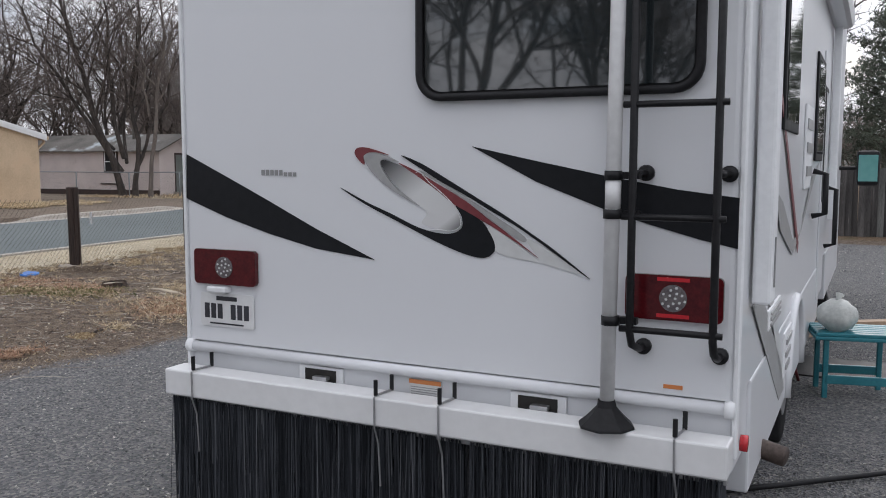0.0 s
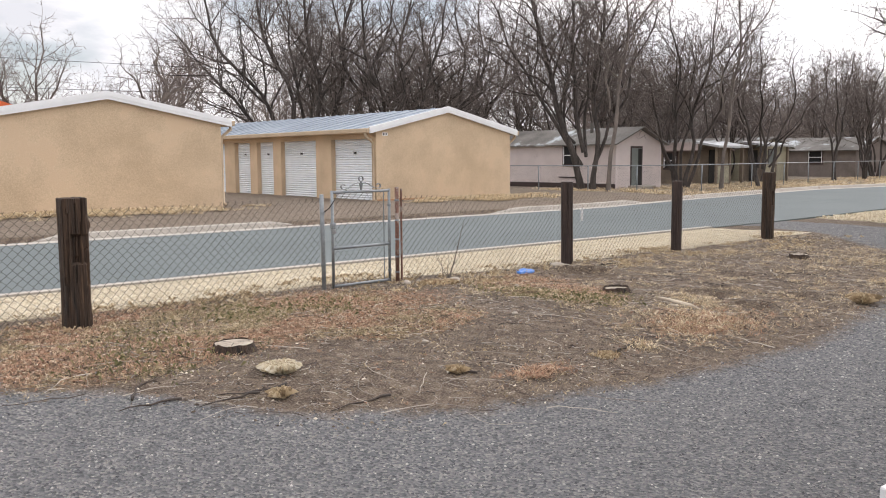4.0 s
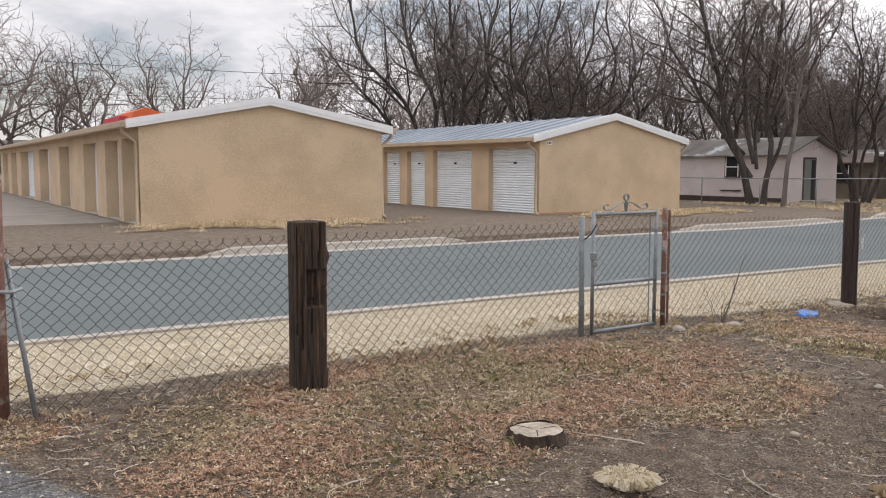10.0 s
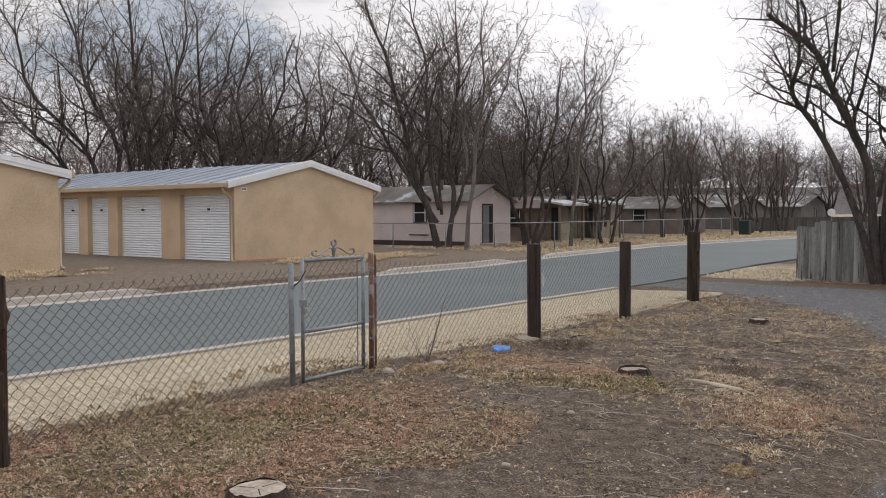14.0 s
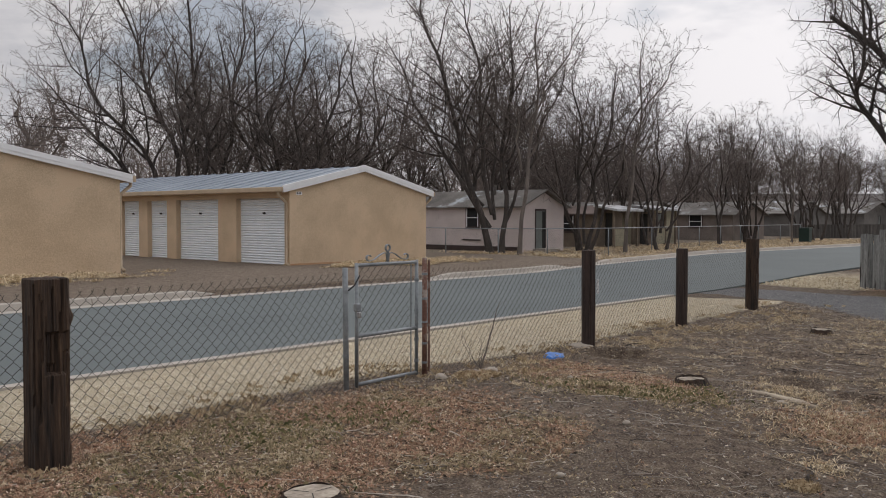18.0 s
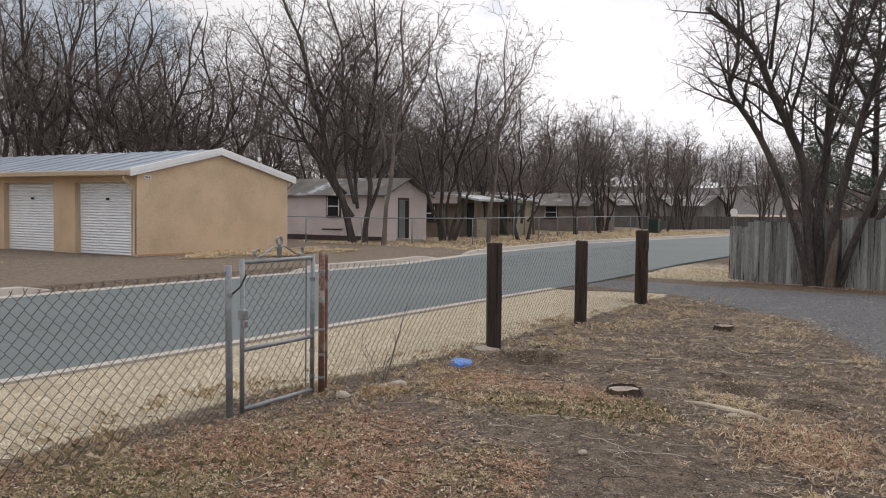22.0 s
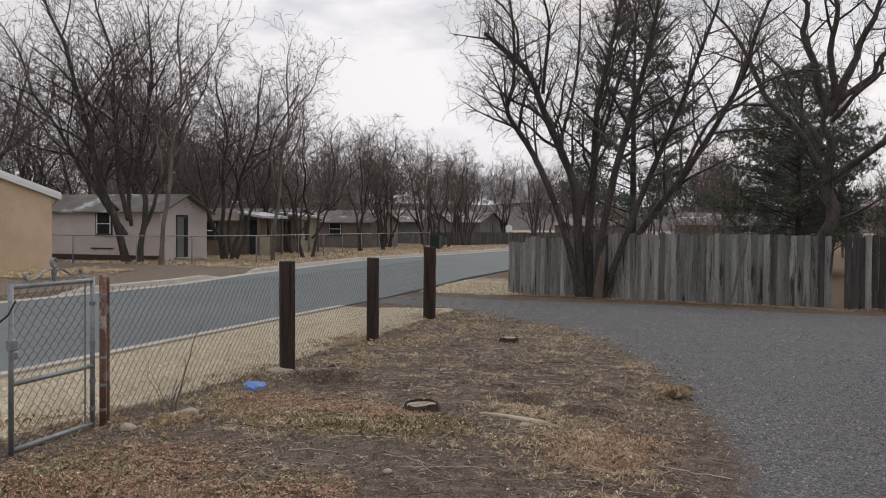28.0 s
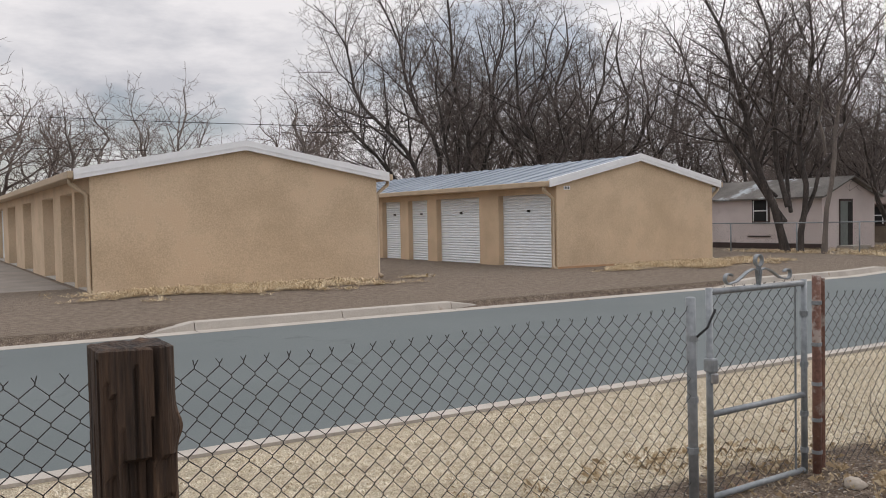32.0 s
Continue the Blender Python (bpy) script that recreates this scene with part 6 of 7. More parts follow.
T_F = bare_tree("tree", at_road(30, 92), elm(41, vase(60, [(3.4, 7.2, 0.5, 0.11, 0.1, 0.6), (1.0, 9.4, -0.8, 0.14, 0, -0.1), (-1.6, 8.8, 0.8, 0.12, 0, 0.8), (-3.6, 6.4, -0.5, 0.10, -0.1, 1.2), (0.2, 7.6, 2.8, 0.09, 0, 1.2)], 29, 0.9), (0.5, 0.3, 0.22), 46, 0.03, 0.16, tip=0.012, levels=3, start=0.24, cap=3.4), "pale bare tree in the far tree line", BARK_GREY, TWIG_RED)
T_H = bare_tree("tree", at_road(-3, 88), elm(47, vase(70, [(1.2, 8.6, 0.3, 0.20, 0, -0.1), (3.4, 7.6, -0.5, 0.11, 0.2, 2.6), (-1.8, 9.4, 0.6, 0.14, 0.1, 2.0), (-3.8, 6.8, 0.2, 0.10, 0.1, 3.0), (0.2, 9.0, 2.4, 0.09, 0.2, 3.4)], 31, 1.6), (0.45, 0.28, 0.2), 48, 0.03, 0.18, tip=0.012, levels=3, start=0.3, cap=2.8), "pale crooked bare tree in the far tree line", BARK_GREY, TWIG_RED)
T_G = bare_tree("tree", at_road(29.0, 2.5), elm(43, vase(-6, [(-0.4, 5.7, 0.1, 0.26, 0, -0.1), (-1.9, 9.6, 0.4, 0.14, -0.35, 5.2), (0.9, 9.8, -0.5, 0.14, -0.3, 5.0), (3.2, 8.8, 0.5, 0.13, 0.0, 3.5), (-4.4, 6.4, -0.3, 0.12, -0.1, 3.0), (1.8, 8.0, 2.0, 0.09, -0.1, 4.0), (-3.6, 8.6, 0.6, 0.10, -0.4, 5.3), (-0.4, 10.6, -0.8, 0.11, -0.4, 5.5), (-2.4, 7.4, -1.4, 0.08, -0.3, 4.8)], 37, 0.5), (0.36, 0.22, 0.15, 0.115), 46, 0.02, 0.16, 0.5, 0.28, 0.0045, 4, 2.6, (0, 1.0, 0.6, 0.36, 0.26)), "big forked bare tree behind the board fence", BARK, TWIG_BIG)
def again(t, u, n_, turn, s, label=""):
    c = copy_thing(t, at_road(u, n_, 0, turn))
    c.scale = (s, s, s)
    if label:
        c["label"] = label
    return c


for t, u, n_, a, s in ((T_K, 36.5, 42.0, 200, 0.95), (T_D, 38, 60, 70, 0.85), (T_K, 54, 40, 150, 0.8), (T_B, 45, 33.5, 60, 0.8), (T_B, 70, 34, 40, 0.9), (T_E, 79, 27.5, 10, 1.0), (T_D, 40, 55, 160, 0.85), (T_K, 45, 46, 80, 0.85), (T_B, 40, 37, 10, 1.1), (T_A, 45.5, 38, 300, 0.85), (T_E, 48.6, 29.6, 40, 0.95), (T_E, 53.9, 27.6, 100, 1.0),
                      (T_B, 58.5, 27.8, 90, 0.9), (T_A, 58.5, 38, 200, 0.75), (T_B, 65, 30, 150, 0.9), (T_E, 68, 26.2, 180, 1.0), (T_C, 60.0, 25.2, 60, 0.75), (T_E, 74, 29, 300, 1.0),
                      (T_A, 80, 32, 10, 0.8), (T_B, 88, 31, 60, 1.0), (T_A, 76, 40, 80, 0.85), (T_K, 62, 48, 30, 0.75), (T_D, 76, 56, 120, 0.7), (T_B, 98, 33, 10, 1.0), (T_A, 112, 32, 90, 0.9), (T_E, 98, 8, 90, 1.1),
                      (T_A, 106, 21, 50, 0.8), (T_B, 90, 3, 130, 0.9), (T_A, 124, 25, 10, 0.9), (T_B, 120, 6, 10, 1.0), (T_C, 37.4, 25.0, 4, 0.98), (T_B, 51, 33, 222, 0.75),
                      (T_D, -17, 8, 30, 0.75), (T_A, -13, 11, 130, 1.0), (T_A, -19, 3, 0, 0.9), (T_G, 34, -9, 60, 1.0)):
    again(t, u, n_, a, s)
rg = random.Random(77)
for i in range(24):
    u = -16 + i * 3.6 + rg.uniform(-1, 1)
    if 21 < u < 27:
        continue
    again(T_H if i % 2 else T_F, u, 84 + rg.uniform(-8, 18), rg.uniform(0, 360), rg.uniform(0.85, 1.2) * (1.75 if u < 9 else 1.2))
for i in range(14):
    again(T_H if i % 3 == 1 else T_F, 70 + i * 5.5 + rg.uniform(-2, 2), 66 + rg.uniform(-6, 12), rg.uniform(0, 360), rg.uniform(0.9, 1.2))
for i in range(18):
    again(T_F, 42 + i * 5.0 + rg.uniform(-2, 2), 54 + rg.uniform(-5, 8), rg.uniform(0, 360), rg.uniform(0.75, 1.0))
for i in range(18):
    again(T_H if i % 2 else T_F, 130 + rg.uniform(-8, 22), -60 + i * 8 + rg.uniform(-3, 3), rg.uniform(0, 360), rg.uniform(0.8, 1.2))
for i in range(9):
    again(T_F, 62 + rg.uniform(-6, 12), -44 + i * 5.0 + rg.uniform(-3, 3), rg.uniform(0, 360), rg.uniform(0.5, 0.8))

for i in range(34):
    again(T_F, 40 + rg.uniform(-3, 22), -34 + i * 1.35 + rg.uniform(-1.0, 1.0), rg.uniform(0, 360), rg.uniform(0.30, 0.52), "bare brush beyond the board fence")

# evergreens
NEEDLE = surf("pine_needles", (0.042, 0.056, 0.042), (0.120, 0.138, 0.098), 0.8, 1.5, 20, 0)
def pine(u, n_, h, seed, label, spread=0.28, count=130):
    rg = random.Random(seed)
    t = thing("pine_tree", at_road(u, n_, 0), label, "tree", "evergreens")
    part("trunk", tubed([(0, 0, -0.2), (0.05, 0.03, h * 0.5), (0, 0, h * 0.97)], [0.14, 0.09, 0.02], 8), BARK, t, "", True)
    bmv, bmf = [], []
    vs, fs = [], []
    for i in range(count):
        z = h * (0.13 + 0.85 * (i / count) ** 0.9)
        a = i * 2.399 + rg.uniform(-0.3, 0.3)
        ln = h * spread * (1.05 - (z / h) ** 3.0) * rg.uniform(0.6, 1.1) + 0.3
        d = Vector((math.cos(a), math.sin(a), rg.uniform(0.05, 0.45)))
        p0, p1 = Vector((0, 0, z)), Vector((0, 0, z)) + d * ln
        b = len(bmv)
        for p, r in ((p0, 0.035), (p1, 0.01)):
            bmv += [(p.x + r, p.y, p.z), (p.x - r, p.y + r, p.z), (p.x - r, p.y - r, p.z + r)]
        bmf += [(b, b + 1, b + 4, b + 3), (b + 1, b + 2, b + 5, b + 4), (b + 2, b, b + 3, b + 5)]
        for k in range(int(14 + ln * 16)):
            f = 0.3 + 0.75 * math.sqrt(rg.random())
            c = p0 + d * ln * f + Vector((rg.gauss(0, 0.18), rg.gauss(0, 0.18), rg.gauss(0, 0.13)))
            for s in range(9):
                w = Vector((rg.gauss(0, 1), rg.gauss(0, 1), rg.gauss(0.35, 0.9))).normalized() * rg.uniform(0.10, 0.24)
                o = w.orthogonal().normalized() * 0.016
                b = len(vs)
                q = [c - o, c + o, c + w]
                vs += [(x.x, x.y, x.z) for x in q]
                fs.append((b, b + 1, b + 2))
    for nm, v, f, mt in (("bough_wood", bmv, bmf, BARK), ("needles", vs, fs, NEEDLE)):
        me = bpy.data.meshes.new(nm)
        me.from_pydata(v, [], f)
        me.materials.append(mt)
        part(nm, me, None, t)["kind"] = "stuff"
    return t


pine(36.3, 2.4, 7.6, 4, "dense dark evergreen behind the board fence", 0.36, 115)
pine(34.2, 8.3, 10.6, 6, "tall loose evergreen behind the board fence", 0.21, 90)
pine(34.0, -3.6, 7.4, 8, "dark round evergreen behind the board fence", 0.28, 130)
pine(41.0, 2.0, 6.0, 9, "small dark evergreen behind the board fence", 0.36, 90)

# ---- wires, poles and far oddments ----
POLE = surf("utility_pole_wood", (0.08, 0.06, 0.05), (0.16, 0.125, 0.10), 0.9, 4, 30, 0.3, stretch=(3, 3, 0.3))
for u in (-42, 62):
    up_ = thing("utility_pole", at_road(u, 70, 0), "tall wooden utility pole behind the far trees", "pole", "utility poles")
    part("mast", tubed([(0, 0, -0.3), (0, 0, 10.6)], [0.17, 0.11], 10), POLE, up_, "", True)
    part("crossarm", boxed(-0.06, 0.06, -1.0, 1.0, 9.9, 10.02), POLE, up_)
for dn, z, sag in ((-0.9, 10.1, 1.3), (0.9, 10.1, 1.1), (0.0, 8.4, 1.6)):
    lone("overhead_wire", tubed([(-42 + 104 * i / 16, 70 + dn, z - sag * 4 * (i / 16) * (1 - i / 16)) for i in range(17)], 0.016, 5), RUBBER, RM, "thin black overhead wire between utility poles", "wire", "overhead wires")
sg = thing("road_sign", at_road(77.0, 23.0, 0, 0), "small road sign on a thin post, seen from behind", "sign")
part("sign_post", tubed([(0, 0, -0.1), (0, 0, 1.95)], 0.035, 6), GALV, sg)
part("sign_plate", tubed([(-0.04, 0, 1.62), (-0.06, 0, 1.62)], 0.33, 8), WHITE_TRIM, sg, "pale octagonal plate")
BROWN_BOARD = surf("dark_fence_board", (0.055, 0.050, 0.046), (0.13, 0.12, 0.11), 0.9, 3, 30, 0.4, rand=0.35, stretch=(5, 5, 0.4))
yard = thing("far_board_fence", RM, "low dark grey board fence far along the road", "fence")
bm = bmesh.new()
wallplate(bm, [(-0.09, -0.1), (0.09, -0.1), (0.09, 1.18), (-0.09, 1.2)], -0.012, 0.012)
plank_mesh = mesh_of("fence_board", bm, BROWN_BOARD)
for i in range(150):
    part("fence_board", plank_mesh, None, yard).matrix_basis = pose(74 + i * 0.2, 30 - i * 0.062, 0.04 * noise.noise((i * 0.2, 0, 0)), 0, 0, -17)
small_house(68, 75, -1, 8, 0, 2.0, 2.9, WHITE_WALL, OLD_ROOF, "low white house, coloured dark brown for shade, behind the far board fence", [(3, 1.0, 1.0, 0.9)], [(71, 0.9, 1.9)])
small_house(64, 72, -16, -6, 0, 2.1, 3.0, GREY_WALL, OLD_ROOF, "low grey house behind the far board fence", [(-11, 1.0, 1.0, 0.9)], [(68, 0.9, 1.9)])
small_house(128, 140, 18, 28, 0, 2.1, 3.2, WHITE_WALL, BROWN_ROOF, "white house, coloured dark brown for shade, where the road ends", [(22, 1.2, 1.0, 0.9)], [(132, 0.9, 1.9)])
for t, u, n_, a, s in ((T_B, 66, 9.8, 20, 0.8), (T_E, 61, 5.0, 80, 0.8), (T_B, 63, 0.5, 140, 0.75), (T_E, 78, 8.0, 10, 1.0), (T_A, 84, 6, 70, 0.8), (T_E, 60, -6, 210, 0.8), (T_A, 118, 21, 30, 0.9), (T_B, 95, 24, 20, 1.0), (T_E, 86, 22.5, 60, 1.0), (T_B, 104, 4, 60, 1.0)):
    again(t, u, n_, a, s)
ORANGE_SHEET = surf("orange_roof_sheet", (0.62, 0.10, 0.03), (0.75, 0.16, 0.05), 0.6, 1, 12, 0.1)
RED_SHEET = surf("red_roof_sheet", (0.42, 0.03, 0.04), (0.52, 0.05, 0.06), 0.6, 1, 12, 0.1)
shed = thing("orange_shed", at_road(13.4, 65, -0.75), "shed with an orange and red roof beyond the storage building", "shed")
part("shed_wall", boxed(-0.2, 3.0, 0, 5, 0, 5.2), GREY_WALL, shed)
bm = bmesh.new()
wallplate(bm, [(0.2, 5.2), (3.3, 5.2), (3.0, 5.9), (1.4, 6.4), (0.6, 6.1)], -0.3, 5.2)
part("roof_orange", bm, ORANGE_SHEET, shed, "orange roof sheet")
bm = bmesh.new()
wallplate(bm, [(-0.5, 5.2), (0.18, 5.2), (0.18, 5.75), (-0.3, 5.8)], -0.3, 5.2)
part("roof_red", bm, RED_SHEET, shed, "red roof sheet")

# ---- loose ground cover ----
LEAF = island("dead_leaves", [(0, (0.13, 0.088, 0.066)), (0.25, (0.31, 0.19, 0.14)), (0.5, (0.46, 0.29, 0.215)), (0.75, (0.57, 0.43, 0.33)), (0.92, (0.70, 0.61, 0.48)), (1, (0.20, 0.20, 0.11))])
STRAW = island("dry_straw", [(0, (0.32, 0.25, 0.155)), (0.25, (0.58, 0.49, 0.34)), (0.6, (0.76, 0.68, 0.52)), (1, (0.87, 0.82, 0.70))])
YARD_STRAW = island("dull_straw", [(0, (0.24, 0.175, 0.105)), (0.4, (0.43, 0.325, 0.20)), (0.75, (0.60, 0.48, 0.315)), (1, (0.74, 0.64, 0.46))])
GREYTWIG = island("grey_twigs", [(0, (0.045, 0.036, 0.03)), (0.3, (0.13, 0.105, 0.09)), (0.65, (0.34, 0.30, 0.255)), (1, (0.60, 0.54, 0.46))])
STONE = island("grey_gravel", [(0, (0.075, 0.077, 0.083)), (0.35, (0.165, 0.165, 0.172)), (0.7, (0.29, 0.285, 0.28)), (0.92, (0.44, 0.42, 0.39)), (1, (0.62, 0.59, 0.55))])
GREEN = island("small_weeds", [(0, (0.10, 0.105, 0.05)), (0.5, (0.20, 0.185, 0.09)), (1, (0.36, 0.30, 0.17))])


def stuff(name, vs, fs, mt, label, category):
    me = bpy.data.meshes.new(name)
    me.from_pydata(vs, [], fs)
    me.materials.append(mt)
    return lone(name, me, None, RM, label, category, kind="stuff")


def gz(u, n_):
    return ground_z(u, n_) - pit(u, n_) + 0.022 * noise.noise((u * 0.9, n_ * 0.9, 0)) + 0.012 * noise.noise((u * 3.1, n_ * 3.1, 5)) + 0.005 * noise.noise((u * 9, n_ * 9, 3))


def scatter(seed, count, u0, u1, n0, n1, keep):
    rg = random.Random(seed)
    for _ in range(count):
        u, n_ = rg.uniform(u0, u1), rg.uniform(n0, n1)
        if rg.random() < keep(u, n_):
            yield rg, u, n_


def leaf_keep(u, n_):
    g, p, li, _ = regions(u, n_)
    patch = 0.5 + 0.9 * noise.noise((u * 1.1, n_ * 1.1, 9)) + 0.5 * noise.noise((u * 3.3, n_ * 3.3, 2))
    return (1 - g) * (1 - 0.8 * p) * max(0.012, min(1, li * 1.15 - 0.14)) * max(0.08, min(1, patch + 0.2))


vs, fs = [], []
for rg, u, n_ in scatter(11, 40000, -2, 11, 5.3, 10.6, leaf_keep):
    z, s = gz(u, n_) + rg.uniform(0.004, 0.025), rg.uniform(0.005, 0.013)
    a, tl = rg.uniform(0, 6.283), rg.uniform(-0.9, 0.9)
    ca, sa = math.cos(a) * s, math.sin(a) * s
    b = len(vs)
    c = rg.uniform(0.1, 0.9) * s
    vs += [(u - ca, n_ - sa, z + c), (u + sa * 0.6, n_ - ca * 0.6, z + tl * s * 0.4), (u + ca, n_ + sa, z + c * rg.random()), (u - sa * 0.6, n_ + ca * 0.6, z - tl * s * 0.4)]
    fs += [(b, b + 1, b + 3), (b + 1, b + 2, b + 3)]
stuff("leaf_litter", vs, fs, LEAF, "rust and tan dead leaves scattered over the yard", "leaf litter")


def blade(vs, fs, rg, u, n_, z, h, lean, w):
    a = rg.uniform(0, 6.283)
    du, dn = math.cos(a) * lean * h, math.sin(a) * lean * h
    ou, on = -math.sin(a) * w, math.cos(a) * w
    b = len(vs)
    vs += [(u - ou, n_ - on, z), (u + ou, n_ + on, z), (u + du * 0.55, n_ + dn * 0.55, z + h * 0.75), (u + du, n_ + dn, z + h * (0.9 - 0.3 * lean))]
    fs += [(b, b + 1, b + 2), (b + 2, b + 1, b + 3)]


def rosette(vs, fs, rg, u, n_, z, k, h, w):
    """A small flattened weed or grass clump: blades that spread from one crown."""
    c = len(vs)
    vs.append((u, n_, z + 0.004))
    for _ in range(k):
        a, ln, lift = rg.uniform(0, 6.283), h * rg.uniform(0.6, 1.4), rg.uniform(0.15, 0.9)
        x, y = math.cos(a), math.sin(a)
        b = len(vs)
        zm, zt = z + ln * lift * 0.7 + 0.004, z + ln * lift * rg.uniform(0.5, 1.0) + 0.002
        vs += [(u + x * ln * 0.5 - y * w, n_ + y * ln * 0.5 + x * w, zm), (u + x * ln * 0.5 + y * w, n_ + y * ln * 0.5 - x * w, zm), (u + x * ln, n_ + y * ln, zt)]
        fs += [(c, b + 1, b), (b, b + 1, b + 2)]


RUSTWEED = island("dead_rust_weeds", [(0, (0.085, 0.055, 0.038)), (0.2, (0.25, 0.14, 0.09)), (0.45, (0.37, 0.21, 0.135)), (0.75, (0.46, 0.31, 0.205)), (1, (0.56, 0.455, 0.32))])
OLIVEWEED = island("dead_olive_weeds", [(0, (0.07, 0.058, 0.032)), (0.2, (0.19, 0.155, 0.085)), (0.45, (0.30, 0.225, 0.128)), (0.75, (0.42, 0.325, 0.20)), (1, (0.56, 0.47, 0.33))])
rust, olive = ([], []), ([], [])
for rg, u, n_ in scatter(31, 170000, -2, 11, 5.3, 10.4, leaf_keep):
    v, f = rust if noise.noise((u * 0.9, n_ * 1.1, 40)) + 0.7 * noise.noise((u * 2.6, n_ * 2.6, 44)) + rg.gauss(0, 0.12) > -0.06 else olive
    rosette(v, f, rg, u, n_, gz(u, n_), rg.randint(4, 7), rg.uniform(0.014, 0.032), rg.uniform(0.002, 0.0042))
for cu, cn, ru, rn, k in ((5.05, 5.80, 0.28, 0.14, 260), (7.6, 6.1, 0.9, 0.5, 700), (7.0, 9.2, 0.2, 0.1, 100)):
    rg = random.Random(int(cu * 10))
    for _ in range(k):
        u, n_ = cu + rg.gauss(0, ru * 0.5), cn + rg.gauss(0, rn * 0.5)
        rosette(*rust, rg, u, n_, gz(u, n_), 6, rg.uniform(0.025, 0.06), 0.003)
stuff("rust_weeds", *rust, RUSTWEED, "low rust-red and tan dead weeds in patches", "weeds")
stuff("olive_weeds", *olive, OLIVEWEED, "low olive and straw dead weeds in patches", "weeds")


def pale_keep(u, n_):
    g, p, li, _ = regions(u, n_)
    return (p > 0.45) * max(0.12, min(1, 0.5 + 1.1 * noise.noise((u * 1.6, n_ * 1.6, 4)) + 0.6 * noise.noise((u * 5, n_ * 5, 6))))


vs, fs = [], []
for rg, u, n_ in scatter(12, 110000, -4, 17.4, 9.5, 12.32, pale_keep):
    rosette(vs, fs, rg, u, n_, gz(u, n_), rg.randint(4, 6), rg.uniform(0.014, 0.032), rg.uniform(0.002, 0.0034))
for rg, u, n_ in scatter(13, 12000, 21, 26, 9.5, 12.5, pale_keep):
    blade(vs, fs, rg, u, n_, gz(u, n_), rg.uniform(0.04, 0.08), rg.uniform(0.3, 1.4), 0.004)
stuff("dry_grass", vs, fs, STRAW, "pale straw-coloured dormant grass along the road", "grass")

def mat_keep(u, n_):
    d = max(1.15 - math.hypot((u - 8.4) / 3.9, (n_ - 24.4) / 1.25), 1.1 - math.hypot((u - 21.3) / 3.3, (n_ - 23.9) / 1.5))
    return max(0.0, min(1.0, 1.6 * d + 1.3 * noise.noise((u * 0.8, n_ * 1.6, 8)) + 0.5 * noise.noise((u * 3, n_ * 3, 1)) - 0.25))


GOLD = island("trampled_straw", [(0, (0.22, 0.15, 0.085)), (0.25, (0.46, 0.34, 0.20)), (0.6, (0.66, 0.53, 0.34)), (1, (0.80, 0.69, 0.50))])
vs, fs = [], []
for rg, u, n_ in scatter(14, 46000, 4.2, 26, 22.4, 25.05, mat_keep):
    rosette(vs, fs, rg, u, n_, ground_z(u, n_) + 0.01, 4, rg.uniform(0.05, 0.13), 0.007)
for rg, u, n_ in scatter(24, 30000, 26, 74, 21.0, 30, lambda u, n_: (n_ > along(FAR_EDGE, u) + 0.3) * max(0.0, min(1.0, 0.45 + 1.2 * noise.noise((u * 0.5, n_ * 0.8, 18)))) * (0 if 24.7 < u < 28.9 else 1)):
    rosette(vs, fs, rg, u, n_, ground_z(u, n_) + 0.01, 5, rg.uniform(0.06, 0.16), 0.012)
stuff("straw_mat", vs, fs, GOLD, "trampled golden straw across the road", "straw")
# leaves drifted against the board fence
vs, fs = [], []
for rg, u, n_ in scatter(41, 16000, 20.2, 22.8, 0.0, 10.2, lambda u, n_: max(0.0, min(1.0, 1.25 - abs(u - wf_line(n_) + 0.28) * 2.4 + 0.5 * noise.noise((u * 2, n_ * 2, 3)))) * (u < wf_line(n_) - 0.02)):
    z, s_, a = gz(u, n_) + 0.004 + rg.uniform(0, 0.02) + 0.03 * max(0, 0.3 - abs(u - wf_line(n_))), rg.uniform(0.012, 0.03), rg.uniform(0, 6.283)
    ca, sa, b = math.cos(a) * s_, math.sin(a) * s_, len(vs)
    vs += [(u - ca, n_ - sa, z + rg.uniform(0, 0.015)), (u + sa * 0.6, n_ - ca * 0.6, z), (u + ca, n_ + sa, z + rg.uniform(0, 0.02)), (u - sa * 0.6, n_ + ca * 0.6, z)]
    fs += [(b, b + 1, b + 3), (b + 1, b + 2, b + 3)]
stuff("leaf_drift", vs, fs, LEAF, "brown dead leaves drifted against the board fence", "leaf litter")

vs, fs = [], []
for rg, u, n_ in scatter(15, 42000, -3, 17, 5.2, 10.6, lambda u, n_: (1 - regions(u, n_)[0]) * max(0.03, 0.1 + 1.5 * noise.noise((u * 0.9, n_ * 0.9, 15)))):
    blade(vs, fs, rg, u, n_, gz(u, n_), rg.uniform(0.010, 0.03), rg.uniform(0.4, 1.5), 0.0009)
for rg, u, n_ in scatter(16, 2600, -3, 17, 8.9, 10.4, lambda u, n_: max(0.0, 0.2 + 1.4 * noise.noise((u * 0.7, n_ * 1.5, 25)))):
    for _ in range(9):
        blade(vs, fs, rg, u + rg.gauss(0, 0.02), n_ + rg.gauss(0, 0.02), gz(u, n_), rg.uniform(0.02, 0.06), rg.uniform(0.3, 1.3), 0.0013)
